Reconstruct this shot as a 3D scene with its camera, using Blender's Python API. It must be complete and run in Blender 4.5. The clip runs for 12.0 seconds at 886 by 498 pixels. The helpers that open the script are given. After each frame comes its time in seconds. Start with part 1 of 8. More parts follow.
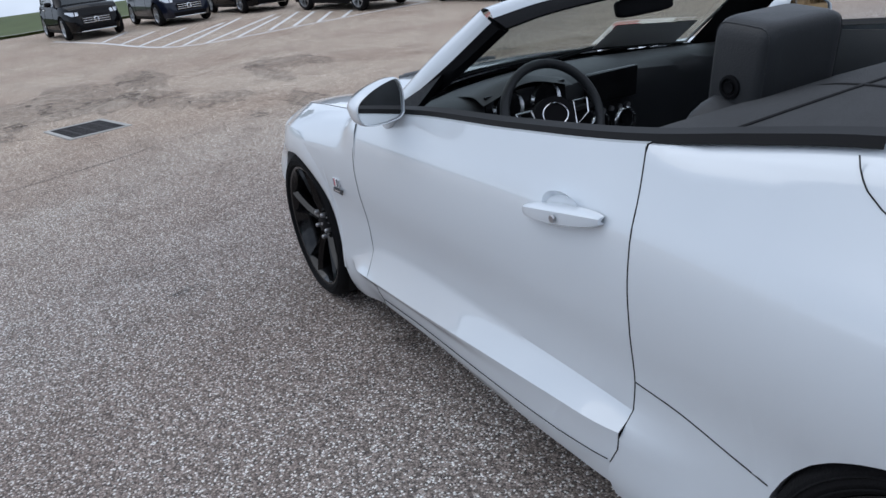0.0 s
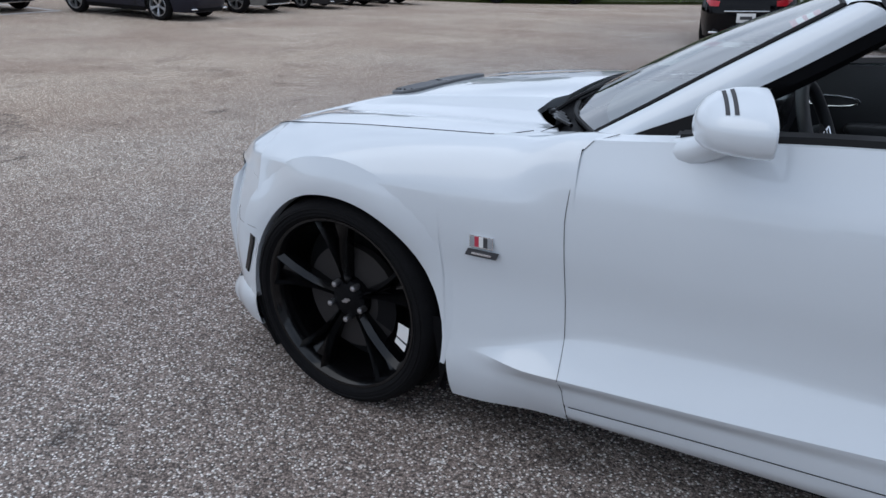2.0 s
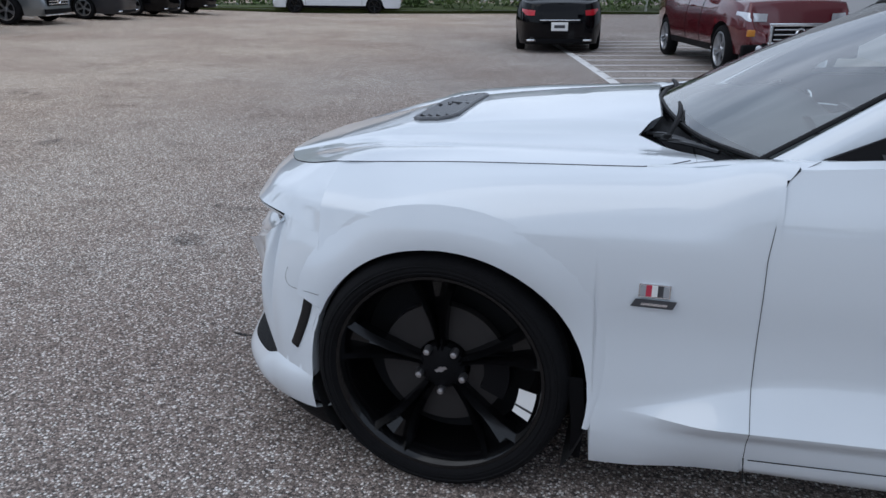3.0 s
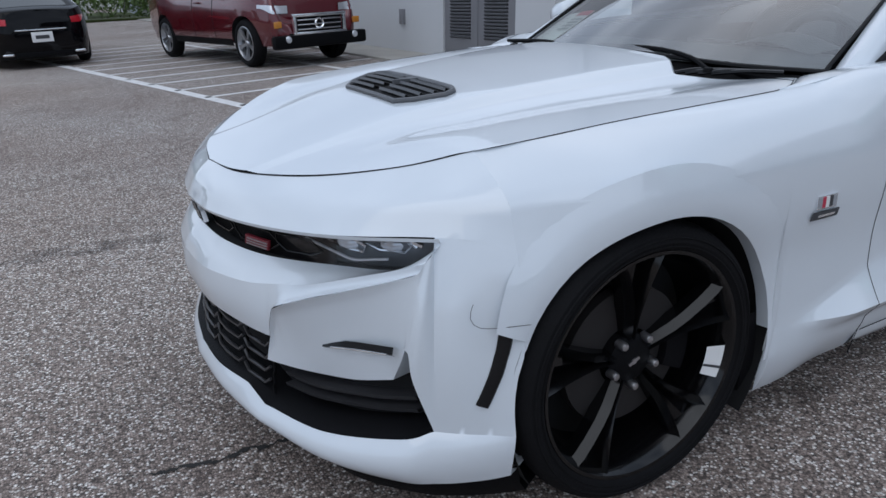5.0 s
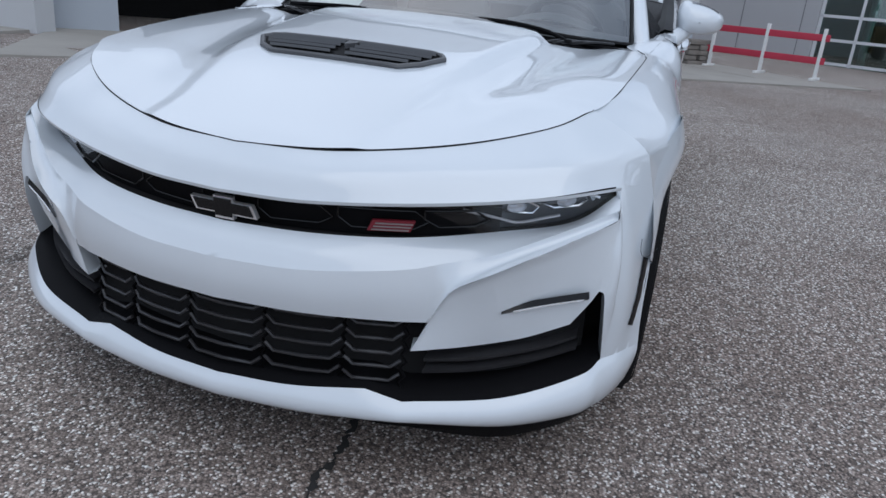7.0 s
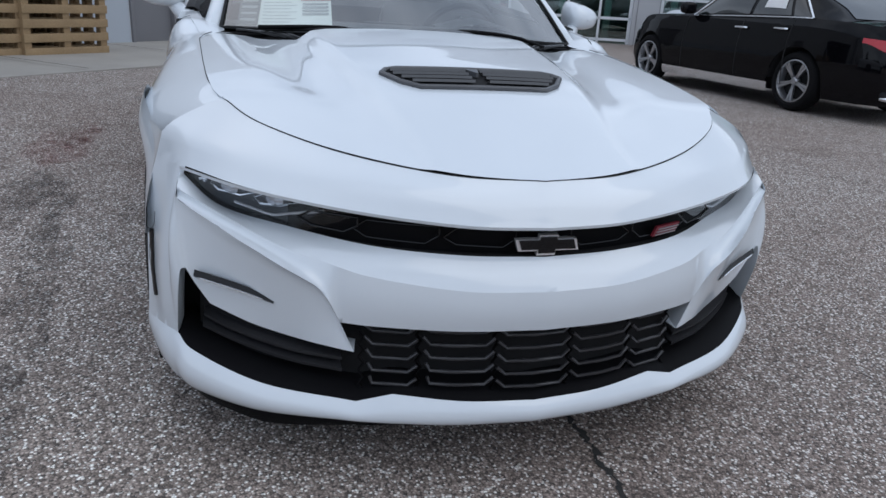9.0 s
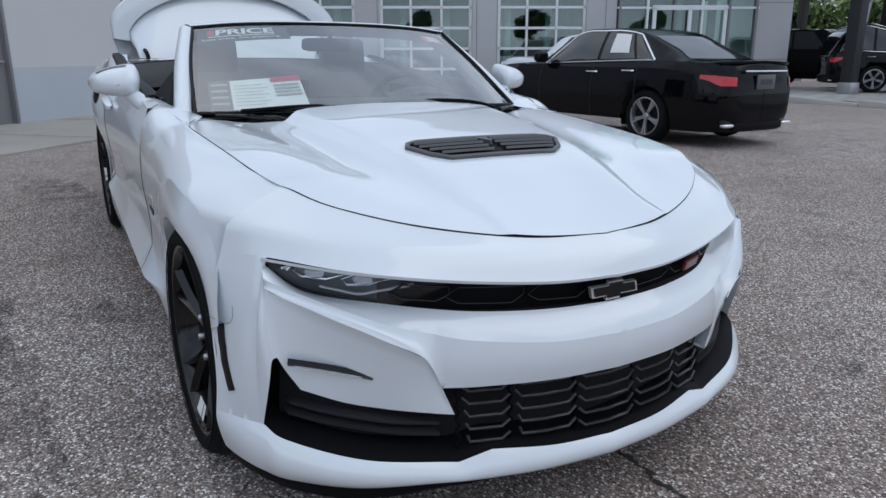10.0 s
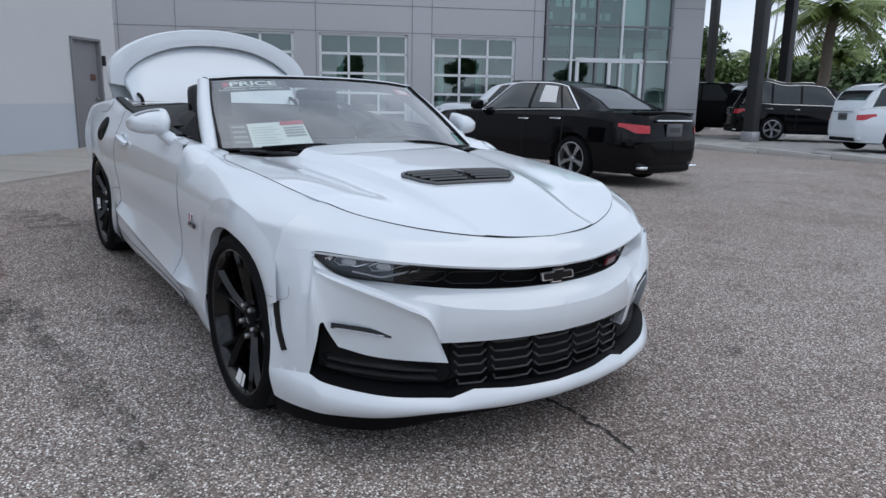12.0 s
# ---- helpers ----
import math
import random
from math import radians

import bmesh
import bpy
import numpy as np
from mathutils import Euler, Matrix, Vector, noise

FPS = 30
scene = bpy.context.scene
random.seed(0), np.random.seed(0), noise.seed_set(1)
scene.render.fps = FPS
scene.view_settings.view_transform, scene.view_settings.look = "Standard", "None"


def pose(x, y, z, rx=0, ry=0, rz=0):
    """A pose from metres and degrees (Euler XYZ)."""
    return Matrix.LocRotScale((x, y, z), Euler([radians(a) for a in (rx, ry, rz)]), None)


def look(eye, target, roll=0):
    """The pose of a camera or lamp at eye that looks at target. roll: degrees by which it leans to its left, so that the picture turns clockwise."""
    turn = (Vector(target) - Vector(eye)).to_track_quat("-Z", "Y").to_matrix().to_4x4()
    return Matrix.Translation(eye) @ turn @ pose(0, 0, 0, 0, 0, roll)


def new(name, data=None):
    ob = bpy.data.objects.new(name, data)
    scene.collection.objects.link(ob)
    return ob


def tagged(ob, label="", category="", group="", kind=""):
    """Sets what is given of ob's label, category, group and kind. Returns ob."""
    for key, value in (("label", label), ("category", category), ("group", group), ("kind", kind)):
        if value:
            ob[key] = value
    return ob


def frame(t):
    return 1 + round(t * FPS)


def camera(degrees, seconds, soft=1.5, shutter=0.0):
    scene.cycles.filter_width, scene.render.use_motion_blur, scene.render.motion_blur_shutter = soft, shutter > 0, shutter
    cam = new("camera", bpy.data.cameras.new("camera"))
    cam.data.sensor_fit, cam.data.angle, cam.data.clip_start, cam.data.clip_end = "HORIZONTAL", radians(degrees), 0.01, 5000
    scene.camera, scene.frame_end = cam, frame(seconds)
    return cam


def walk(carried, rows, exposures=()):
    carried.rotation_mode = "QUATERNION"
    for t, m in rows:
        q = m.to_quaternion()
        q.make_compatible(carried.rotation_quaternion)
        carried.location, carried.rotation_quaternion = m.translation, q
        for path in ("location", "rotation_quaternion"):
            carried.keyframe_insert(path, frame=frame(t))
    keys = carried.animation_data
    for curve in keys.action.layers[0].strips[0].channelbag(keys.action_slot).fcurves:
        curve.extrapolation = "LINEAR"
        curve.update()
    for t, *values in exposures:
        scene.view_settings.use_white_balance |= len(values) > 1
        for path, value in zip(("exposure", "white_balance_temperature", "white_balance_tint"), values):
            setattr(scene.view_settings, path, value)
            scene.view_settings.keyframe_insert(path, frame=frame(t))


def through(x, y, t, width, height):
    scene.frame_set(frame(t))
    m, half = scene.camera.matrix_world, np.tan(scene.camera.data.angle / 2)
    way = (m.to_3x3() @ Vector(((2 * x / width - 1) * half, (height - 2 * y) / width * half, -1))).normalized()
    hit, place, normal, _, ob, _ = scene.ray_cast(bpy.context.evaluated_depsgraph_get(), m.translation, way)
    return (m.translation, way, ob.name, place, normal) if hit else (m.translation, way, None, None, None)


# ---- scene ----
cam = camera(63.57, 12.0)
PATH = [
    (0.0, pose(-3.234, 1.796, 1.392, 69.00, 7.88, -118.38)),
    (0.5, pose(-2.834, 2.088, 1.405, 69.13, 6.95, -126.13)),
    (1.0, pose(-2.355, 2.223, 1.360, 68.75, 5.46, -131.77)),
    (1.5, pose(-1.896, 2.395, 1.357, 70.64, 4.37, -138.26)),
    (2.0, pose(-1.427, 2.509, 1.340, 69.27, 0.78, -147.64)),
    (2.5, pose(-0.948, 2.490, 1.354, 71.07, 3.05, -152.93)),
    (3.0, pose(-0.495, 2.558, 1.355, 69.75, 0.39, -164.15)),
    (3.2, pose(-0.311, 2.533, 1.328, 69.82, -0.65, -167.01)),
    (4.8, pose(0.917, 2.086, 1.296, 68.22, 2.98, -202.09)),
    (5.0, pose(1.059, 2.039, 1.239, 69.19, 2.30, -207.09)),
    (5.5, pose(1.416, 1.818, 1.251, 64.69, -0.79, -223.14)),
    (6.0, pose(1.679, 1.452, 1.233, 64.69, 0.80, -231.89)),
    (6.5, look((1.943, 1.188, 1.225), (0.325, 0.372, 0.380), 0.8)),
    (6.7, look((2.025, 1.069, 1.215), (0.332, 0.374, 0.407), 3.1)),
    (8.3, pose(2.217, -0.175, 1.199, 68.43, -3.21, -275.38)),
    (8.5, pose(2.219, -0.337, 1.210, 68.53, -2.82, -275.56)),
    (9.0, pose(2.245, -0.695, 1.245, 68.29, -4.23, -285.49)),
    (9.5, pose(2.107, -0.983, 1.237, 71.10, -3.75, -293.46)),
    (10.0, pose(2.127, -1.249, 1.289, 72.95, -1.43, -298.88)),
    (10.5, pose(2.288, -1.469, 1.309, 74.54, -4.44, -306.02)),
    (11.0, pose(2.555, -1.609, 1.306, 76.30, -3.49, -303.48)),
    (11.5, pose(2.649, -1.754, 1.334, 76.06, -3.43, -303.04)),
    (12.0, pose(2.661, -1.815, 1.346, 76.45, -2.76, -304.37)),
]
walk(cam, PATH, exposures=[(0.0, 0.34, 6500, 10), (1.5, 0.25, 6450, 10), (3.0, 0.16, 6420, 10), (5.0, 0.12, 6400, 10), (6.5, 0.17, 6430, 10), (8.5, 0.18, 6500, 10), (10.0, 0.26, 6570, 10), (12.0, 0.31, 6670, 10)])

# ---- world, sun, exposure ----
SUN_EL, SUN_ROT = radians(56), radians(226)
world = bpy.data.worlds.new("overcast_sky")
scene.world = world
world.use_nodes = True
wn, wl = world.node_tree.nodes, world.node_tree.links
bg = wn["Background"]
sky = wn.new("ShaderNodeTexSky")
sky.sky_type, sky.sun_disc = "NISHITA", False
sky.sun_elevation, sky.sun_rotation = SUN_EL, SUN_ROT
sky.air_density, sky.dust_density, sky.ozone_density = 1.0, 3.0, 1.0
wtc = wn.new("ShaderNodeTexCoord")
wmap = wn.new("ShaderNodeMapping")
wmap.inputs["Scale"].default_value = (1.0, 1.0, 2.6)
wl.new(wtc.outputs["Generated"], wmap.inputs["Vector"])
wcl = wn.new("ShaderNodeTexNoise")
wcl.inputs["Scale"].default_value, wcl.inputs["Detail"].default_value = 2.6, 4.0
wl.new(wmap.outputs["Vector"], wcl.inputs["Vector"])
wramp = wn.new("ShaderNodeValToRGB")
wramp.color_ramp.elements[0].position, wramp.color_ramp.elements[0].color = 0.34, (4.9, 5.9, 7.6, 1)
wramp.color_ramp.elements[1].position, wramp.color_ramp.elements[1].color = 0.68, (9.3, 10.6, 12.7, 1)
wl.new(wcl.outputs["Fac"], wramp.inputs["Fac"])
wmix = wn.new("ShaderNodeMix")
wmix.data_type = "RGBA"
wmix.inputs["Factor"].default_value = 0.86
wl.new(sky.outputs["Color"], wmix.inputs["A"])
wl.new(wramp.outputs["Color"], wmix.inputs["B"])
wl.new(wmix.outputs["Result"], bg.inputs["Color"])
bg.inputs["Strength"].default_value = 0.0895

sun = new("sun", bpy.data.lights.new("sun", "SUN"))
sun.data.energy, sun.data.angle, sun.data.color = 0.5, radians(62), (1.0, 0.96, 0.9)
sun.matrix_world = look((0, 0, 30), (0 + 12 * math.sin(SUN_ROT), 12 * math.cos(SUN_ROT), 30 - 12 * math.tan(SUN_EL)))
scene.view_settings.exposure = 0.20


# ---- materials ----
def mat(name, color, rough=0.5, metal=0.0, vary=0.12, scale=3.0, bump=0.0, bscale=60.0, coat=0.0, spec=0.5, rvary=0.0, fine=0.0):
    """Principled material with slow colour variation, fine grain and bump, in object metres."""
    m = bpy.data.materials.new(name)
    m.use_nodes = True
    n, l = m.node_tree.nodes, m.node_tree.links
    b = n["Principled BSDF"]
    b.inputs["Roughness"].default_value, b.inputs["Metallic"].default_value = rough, metal
    b.inputs["Coat Weight"].default_value, b.inputs["Coat Roughness"].default_value = coat, 0.04
    b.inputs["Specular IOR Level"].default_value = spec
    tc = n.new("ShaderNodeTexCoord")
    big = n.new("ShaderNodeTexNoise")
    big.inputs["Scale"].default_value, big.inputs["Detail"].default_value = scale, 5
    l.new(tc.outputs["Object"], big.inputs["Vector"])
    small = n.new("ShaderNodeTexNoise")
    small.inputs["Scale"].default_value, small.inputs["Detail"].default_value = bscale, 3
    l.new(tc.outputs["Object"], small.inputs["Vector"])
    mix = n.new("ShaderNodeMix")
    mix.data_type = "RGBA"
    lo, hi = [max(0, c * (1 - vary)) for c in color], [min(1, c * (1 + vary)) for c in color]
    mix.inputs["A"].default_value, mix.inputs["B"].default_value = (*lo, 1), (*hi, 1)
    if fine:
        add = n.new("ShaderNodeMath")
        add.operation = "MULTIPLY_ADD"
        add.inputs[1].default_value = fine
        l.new(small.outputs["Fac"], add.inputs[0])
        l.new(big.outputs["Fac"], add.inputs[2])
        sub = n.new("ShaderNodeMath")
        sub.operation, sub.inputs[1].default_value = "SUBTRACT", fine * 0.5
        l.new(add.outputs[0], sub.inputs[0])
        l.new(sub.outputs[0], mix.inputs["Factor"])
    else:
        l.new(big.outputs["Fac"], mix.inputs["Factor"])
    l.new(mix.outputs["Result"], b.inputs["Base Color"])
    if rvary:
        mr = n.new("ShaderNodeMapRange")
        mr.inputs["To Min"].default_value, mr.inputs["To Max"].default_value = max(0.02, rough - rvary), rough + rvary
        l.new(big.outputs["Fac"], mr.inputs["Value"])
        l.new(mr.outputs["Result"], b.inputs["Roughness"])
    if bump:
        bp = n.new("ShaderNodeBump")
        bp.inputs["Strength"].default_value, bp.inputs["Distance"].default_value = bump, 0.01
        l.new(small.outputs["Fac"], bp.inputs["Height"])
        l.new(bp.outputs["Normal"], b.inputs["Normal"])
    return m


def glass(name, color, rough=0.0, through=1.0):
    m = bpy.data.materials.new(name)
    m.use_nodes = True
    b = m.node_tree.nodes["Principled BSDF"]
    b.inputs["Base Color"].default_value = (*color, 1)
    b.inputs["Roughness"].default_value, b.inputs["IOR"].default_value = rough, 1.45
    b.inputs["Transmission Weight"].default_value = through
    return m


def thin_glass(name, tint, f0=0.06, grow=0.8, power=3.5):
    """A pane without refraction: tinted see-through with a gloss that grows towards grazing views, the same from both sides."""
    m = bpy.data.materials.new(name)
    m.use_nodes = True
    n, l = m.node_tree.nodes, m.node_tree.links
    n.remove(n["Principled BSDF"])
    tr, gl, mx, lw = n.new("ShaderNodeBsdfTransparent"), n.new("ShaderNodeBsdfGlossy"), n.new("ShaderNodeMixShader"), n.new("ShaderNodeLayerWeight")
    tr.inputs["Color"].default_value = (*tint, 1)
    gl.inputs["Roughness"].default_value = 0.01
    lw.inputs["Blend"].default_value = 0.5
    pw, ma = n.new("ShaderNodeMath"), n.new("ShaderNodeMath")
    pw.operation, pw.inputs[1].default_value = "POWER", power
    ma.operation, ma.inputs[1].default_value, ma.inputs[2].default_value = "MULTIPLY_ADD", grow, f0
    l.new(lw.outputs["Facing"], pw.inputs[0])
    l.new(pw.outputs[0], ma.inputs[0])
    l.new(ma.outputs[0], mx.inputs["Fac"])
    l.new(tr.outputs["BSDF"], mx.inputs[1])
    l.new(gl.outputs["BSDF"], mx.inputs[2])
    l.new(mx.outputs["Shader"], n["Material Output"].inputs["Surface"])
    return m


def asphalt_material():
    m = bpy.data.materials.new("worn_asphalt")
    m.use_nodes = True
    n, l = m.node_tree.nodes, m.node_tree.links
    b = n["Principled BSDF"]
    b.inputs["Roughness"].default_value = 0.88
    b.inputs["Specular IOR Level"].default_value = 0.3
    tc = n.new("ShaderNodeTexCoord")
    vor = n.new("ShaderNodeTexVoronoi")
    vor.inputs["Scale"].default_value = 140
    l.new(tc.outputs["Object"], vor.inputs["Vector"])
    ramp = n.new("ShaderNodeValToRGB")
    r = ramp.color_ramp
    r.elements[0].position, r.elements[0].color = 0.0, (0.10, 0.086, 0.080, 1)
    r.elements[1].position, r.elements[1].color = 1.0, (1.0, 0.98, 0.95, 1)
    for p, c in ((0.3, (0.255, 0.206, 0.182)), (0.60, (0.395, 0.321, 0.287)), (0.82, (0.545, 0.458, 0.410)), (0.91, (0.97, 0.92, 0.88))):
        e = r.elements.new(p)
        e.color = (*c, 1)
    sep = n.new("ShaderNodeSeparateColor")
    l.new(vor.outputs["Color"], sep.inputs["Color"])
    l.new(sep.outputs["Red"], ramp.inputs["Fac"])
    # dark binder between the stones
    edge = n.new("ShaderNodeMapRange")
    edge.inputs["From Min"].default_value, edge.inputs["From Max"].default_value = 0.30, 0.62
    edge.inputs["To Min"].default_value, edge.inputs["To Max"].default_value = 1.0, 0.55
    l.new(vor.outputs["Distance"], edge.inputs["Value"])
    mul = n.new("ShaderNodeMix")
    mul.data_type, mul.blend_type = "RGBA", "MULTIPLY"
    mul.inputs["Factor"].default_value = 1.0
    l.new(ramp.outputs["Color"], mul.inputs["A"])
    l.new(edge.outputs["Result"], mul.inputs["B"])
    # stains at two scales, reddish and dark
    big = n.new("ShaderNodeTexNoise")
    big.inputs["Scale"].default_value, big.inputs["Detail"].default_value = 0.35, 6
    l.new(tc.outputs["Object"], big.inputs["Vector"])
    rb = n.new("ShaderNodeValToRGB")
    rb.color_ramp.elements[0].position, rb.color_ramp.elements[0].color = 0.35, (0.87, 0.84, 0.82, 1)
    rb.color_ramp.elements[1].position, rb.color_ramp.elements[1].color = 0.65, (1.085, 1.12, 1.125, 1)
    l.new(big.outputs["Fac"], rb.inputs["Fac"])
    mul2 = n.new("ShaderNodeMix")
    mul2.data_type, mul2.blend_type = "RGBA", "MULTIPLY"
    mul2.inputs["Factor"].default_value = 1.0
    l.new(mul.outputs["Result"], mul2.inputs["A"])
    l.new(rb.outputs["Color"], mul2.inputs["B"])
    mid = n.new("ShaderNodeTexNoise")
    mid.inputs["Scale"].default_value, mid.inputs["Detail"].default_value, mid.inputs["Roughness"].default_value = 2.1, 5, 0.6
    l.new(tc.outputs["Object"], mid.inputs["Vector"])
    rm = n.new("ShaderNodeValToRGB")
    rm.color_ramp.elements[0].position, rm.color_ramp.elements[0].color = 0.28, (0.66, 0.64, 0.63, 1)
    rm.color_ramp.elements[1].position, rm.color_ramp.elements[1].color = 0.5, (1.04, 1.04, 1.04, 1)
    l.new(mid.outputs["Fac"], rm.inputs["Fac"])
    mul3 = n.new("ShaderNodeMix")
    mul3.data_type, mul3.blend_type = "RGBA", "MULTIPLY"
    mul3.inputs["Factor"].default_value = 0.6
    l.new(mul2.outputs["Result"], mul3.inputs["A"])
    l.new(rm.outputs["Color"], mul3.inputs["B"])
    # drive lane ahead: brighter, warmer light than near the car, painted into its colour
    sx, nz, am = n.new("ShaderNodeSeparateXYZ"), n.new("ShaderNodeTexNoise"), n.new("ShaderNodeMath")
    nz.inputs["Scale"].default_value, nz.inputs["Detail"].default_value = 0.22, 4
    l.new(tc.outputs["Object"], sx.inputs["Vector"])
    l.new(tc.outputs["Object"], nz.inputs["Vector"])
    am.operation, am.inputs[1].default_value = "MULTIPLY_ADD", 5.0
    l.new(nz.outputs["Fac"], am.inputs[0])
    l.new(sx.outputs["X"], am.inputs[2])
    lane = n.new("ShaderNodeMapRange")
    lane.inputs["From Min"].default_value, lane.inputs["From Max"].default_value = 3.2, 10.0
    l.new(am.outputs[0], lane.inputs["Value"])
    lane_light = n.new("ShaderNodeMix")
    lane_light.data_type, lane_light.blend_type = "RGBA", "MULTIPLY"
    lane_light.inputs["B"].default_value = (1.46, 1.34, 1.17, 1)
    l.new(lane.outputs["Result"], lane_light.inputs["Factor"])
    l.new(mul3.outputs["Result"], lane_light.inputs["A"])
    l.new(lane_light.outputs["Result"], b.inputs["Base Color"])
    bp = n.new("ShaderNodeBump")
    bp.inputs["Strength"].default_value, bp.inputs["Distance"].default_value = 0.55, 0.006
    l.new(vor.outputs["Distance"], bp.inputs["Height"])
    bp.invert = True
    l.new(bp.outputs["Normal"], b.inputs["Normal"])
    return m


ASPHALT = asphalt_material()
WHITE_PAINT = mat("white_car_paint", (0.705, 0.755, 0.80), 0.30, 0, 0.015, 1.2, 0, 60, coat=1.0)
WHITE_PAINT.node_tree.nodes["Principled BSDF"].inputs["Coat IOR"].default_value = 1.75
WHITE_PAINT.node_tree.nodes["Principled BSDF"].inputs["Coat Roughness"].default_value = 0.03
GLOSS_BLACK = mat("gloss_black_paint", (0.006, 0.006, 0.007), 0.25, 0, 0.2, 6, spec=0.35)
BLACK_PLASTIC = mat("black_plastic", (0.006, 0.006, 0.007), 0.5, 0, 0.2, 8, 0.15, 400, spec=0.07)
SEAM = mat("panel_gap", (0.012, 0.012, 0.013), 0.8)
RUBBER = mat("tyre_rubber", (0.008, 0.008, 0.009), 0.8, 0, 0.25, 14, 0.25, 160, spec=0.12)
LEATHER = mat("black_leather", (0.021, 0.0225, 0.025), 0.5, 0, 0.15, 10, 0.14, 260, spec=0.4)
SOFT_TOP = mat("black_cloth", (0.045, 0.046, 0.049), 0.85, 0, 0.2, 12, 0.5, 500)
DARK_TRIM = mat("dark_rubber_trim", (0.009, 0.009, 0.010), 0.6, 0, 0.15, 9, spec=0.25)
CHROME = mat("chrome", (0.86, 0.87, 0.89), 0.2, 1.0, 0.04, 8)
STEEL = mat("brushed_metal", (0.5, 0.5, 0.52), 0.35, 1.0, 0.1, 12)
RIM_BLACK = mat("gloss_black_alloy", (0.003, 0.003, 0.0035), 0.13, 0.0, 0.2, 8, spec=0.45)
RIM_SILVER = mat("silver_alloy", (0.45, 0.46, 0.48), 0.3, 0.9, 0.1, 8)
BRAKE = mat("cast_iron", (0.035, 0.032, 0.032), 0.6, 0.5, 0.2, 16)
# near-black stand-in for unlit depth in openings, gaps and undersides
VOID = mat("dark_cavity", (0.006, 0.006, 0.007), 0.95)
WINDOW = thin_glass("windshield_glass", (0.88, 0.97, 0.94), 0.20, 0.75, 2.6)
CLEAR_LENS = thin_glass("clear_lens", (0.92, 0.94, 0.96), 0.05, 0.6)
CAR_GLASS = mat("tinted_car_glass", (0.012, 0.016, 0.017), 0.04, 0, 0.2, 2, spec=0.9)
RED_LENS = mat("red_lens", (0.50, 0.010, 0.022), 0.15, 0, 0.2, 10, coat=0.5)
AMBER = mat("amber_lens", (0.55, 0.22, 0.03), 0.2, coat=0.4)
LAMP_BLACK = mat("smoky_lamp_housing", (0.15, 0.16, 0.175), 0.25, 0.4, 0.35, 20)
LAMP_GLASS = mat("lamp_reflector", (0.68, 0.70, 0.74), 0.18, 0.5, 0.25, 14, coat=0.5)
VENT_GREY = mat("satin_dark_grey_plastic", (0.085, 0.088, 0.095), 0.36, 0, 0.15, 20, 0.1, 300)
BAR_BLACK = mat("grille_black", (0.034, 0.034, 0.037), 0.35, 0, 0.15, 20)
BADGE_RED = mat("dull_red_enamel", (0.20, 0.018, 0.03), 0.4, 0, 0.1, 30)
WHITE_PLASTIC = mat("white_paper", (0.78, 0.78, 0.77), 0.7, 0, 0.03, 10)
INK = mat("dark_print", (0.05, 0.05, 0.055), 0.7)
GREY_INK = mat("grey_print", (0.33, 0.34, 0.36), 0.7)
RED_PRINT = mat("red_print", (0.50, 0.035, 0.07), 0.6)
LINE_PAINT = mat("worn_road_paint", (0.72, 0.71, 0.70), 0.8, 0, 0.30, 5, 0.3, 90, fine=0.8)
CONCRETE = mat("concrete", (0.36, 0.34, 0.31), 0.9, 0, 0.18, 1.6, 0.25, 120, fine=0.4)
KERB = mat("pale_kerb_concrete", (0.42, 0.41, 0.39), 0.9, 0, 0.15, 2.4, 0.3, 90, fine=0.4)
STUCCO = mat("light_grey_stucco", (0.55, 0.56, 0.575), 0.85, 0, 0.05, 0.7, 0.12, 220)
STUCCO_LOW = mat("blue_grey_stucco", (0.44, 0.48, 0.53), 0.85, 0, 0.05, 0.8, 0.12, 220)
PANEL = mat("grey_metal_panel", (0.465, 0.466, 0.48), 0.45, 0.1, 0.07, 0.5, 0.03, 40)
ALU = mat("white_aluminium", (0.74, 0.76, 0.78), 0.45, 0.2, 0.05, 3)
JOINT = mat("grey_joint_sealant", (0.17, 0.17, 0.18), 0.8)
DOOR_GREY = mat("grey_painted_steel", (0.21, 0.21, 0.225), 0.55, 0.1, 0.08, 2)
SHOP_GLASS = thin_glass("green_shop_glass", (0.66, 0.85, 0.80), 0.14, 0.7)
DARK_ROOM = mat("dim_interior", (0.15, 0.17, 0.17), 0.8, 0, 0.6, 0.9)
POST_BLACK = mat("black_painted_steel", (0.022, 0.022, 0.024), 0.5, 0.2, 0.15, 3)
WOOD = mat("pallet_wood", (0.34, 0.235, 0.13), 0.85, 0, 0.3, 3.5, 0.4, 60, fine=0.7)
STONE = mat("stacked_stone", (0.22, 0.20, 0.18), 0.9, 0, 0.3, 6, 0.5, 50)
LEAF = mat("leaf_green", (0.10, 0.155, 0.045), 0.6, 0, 0.5, 1.1)
LEAF_DARK = mat("dark_leaf_green", (0.06, 0.10, 0.034), 0.65, 0, 0.5, 0.8)
PALM_LEAF = mat("palm_green", (0.14, 0.19, 0.045), 0.5, 0, 0.4, 1.4)
BARK = mat("palm_bark", (0.15, 0.125, 0.10), 0.95, 0, 0.3, 5, 0.7, 30)
GRASS_MAT = mat("roadside_grass", (0.075, 0.10, 0.03), 0.95, 0, 0.4, 0.6, 0.6, 40)


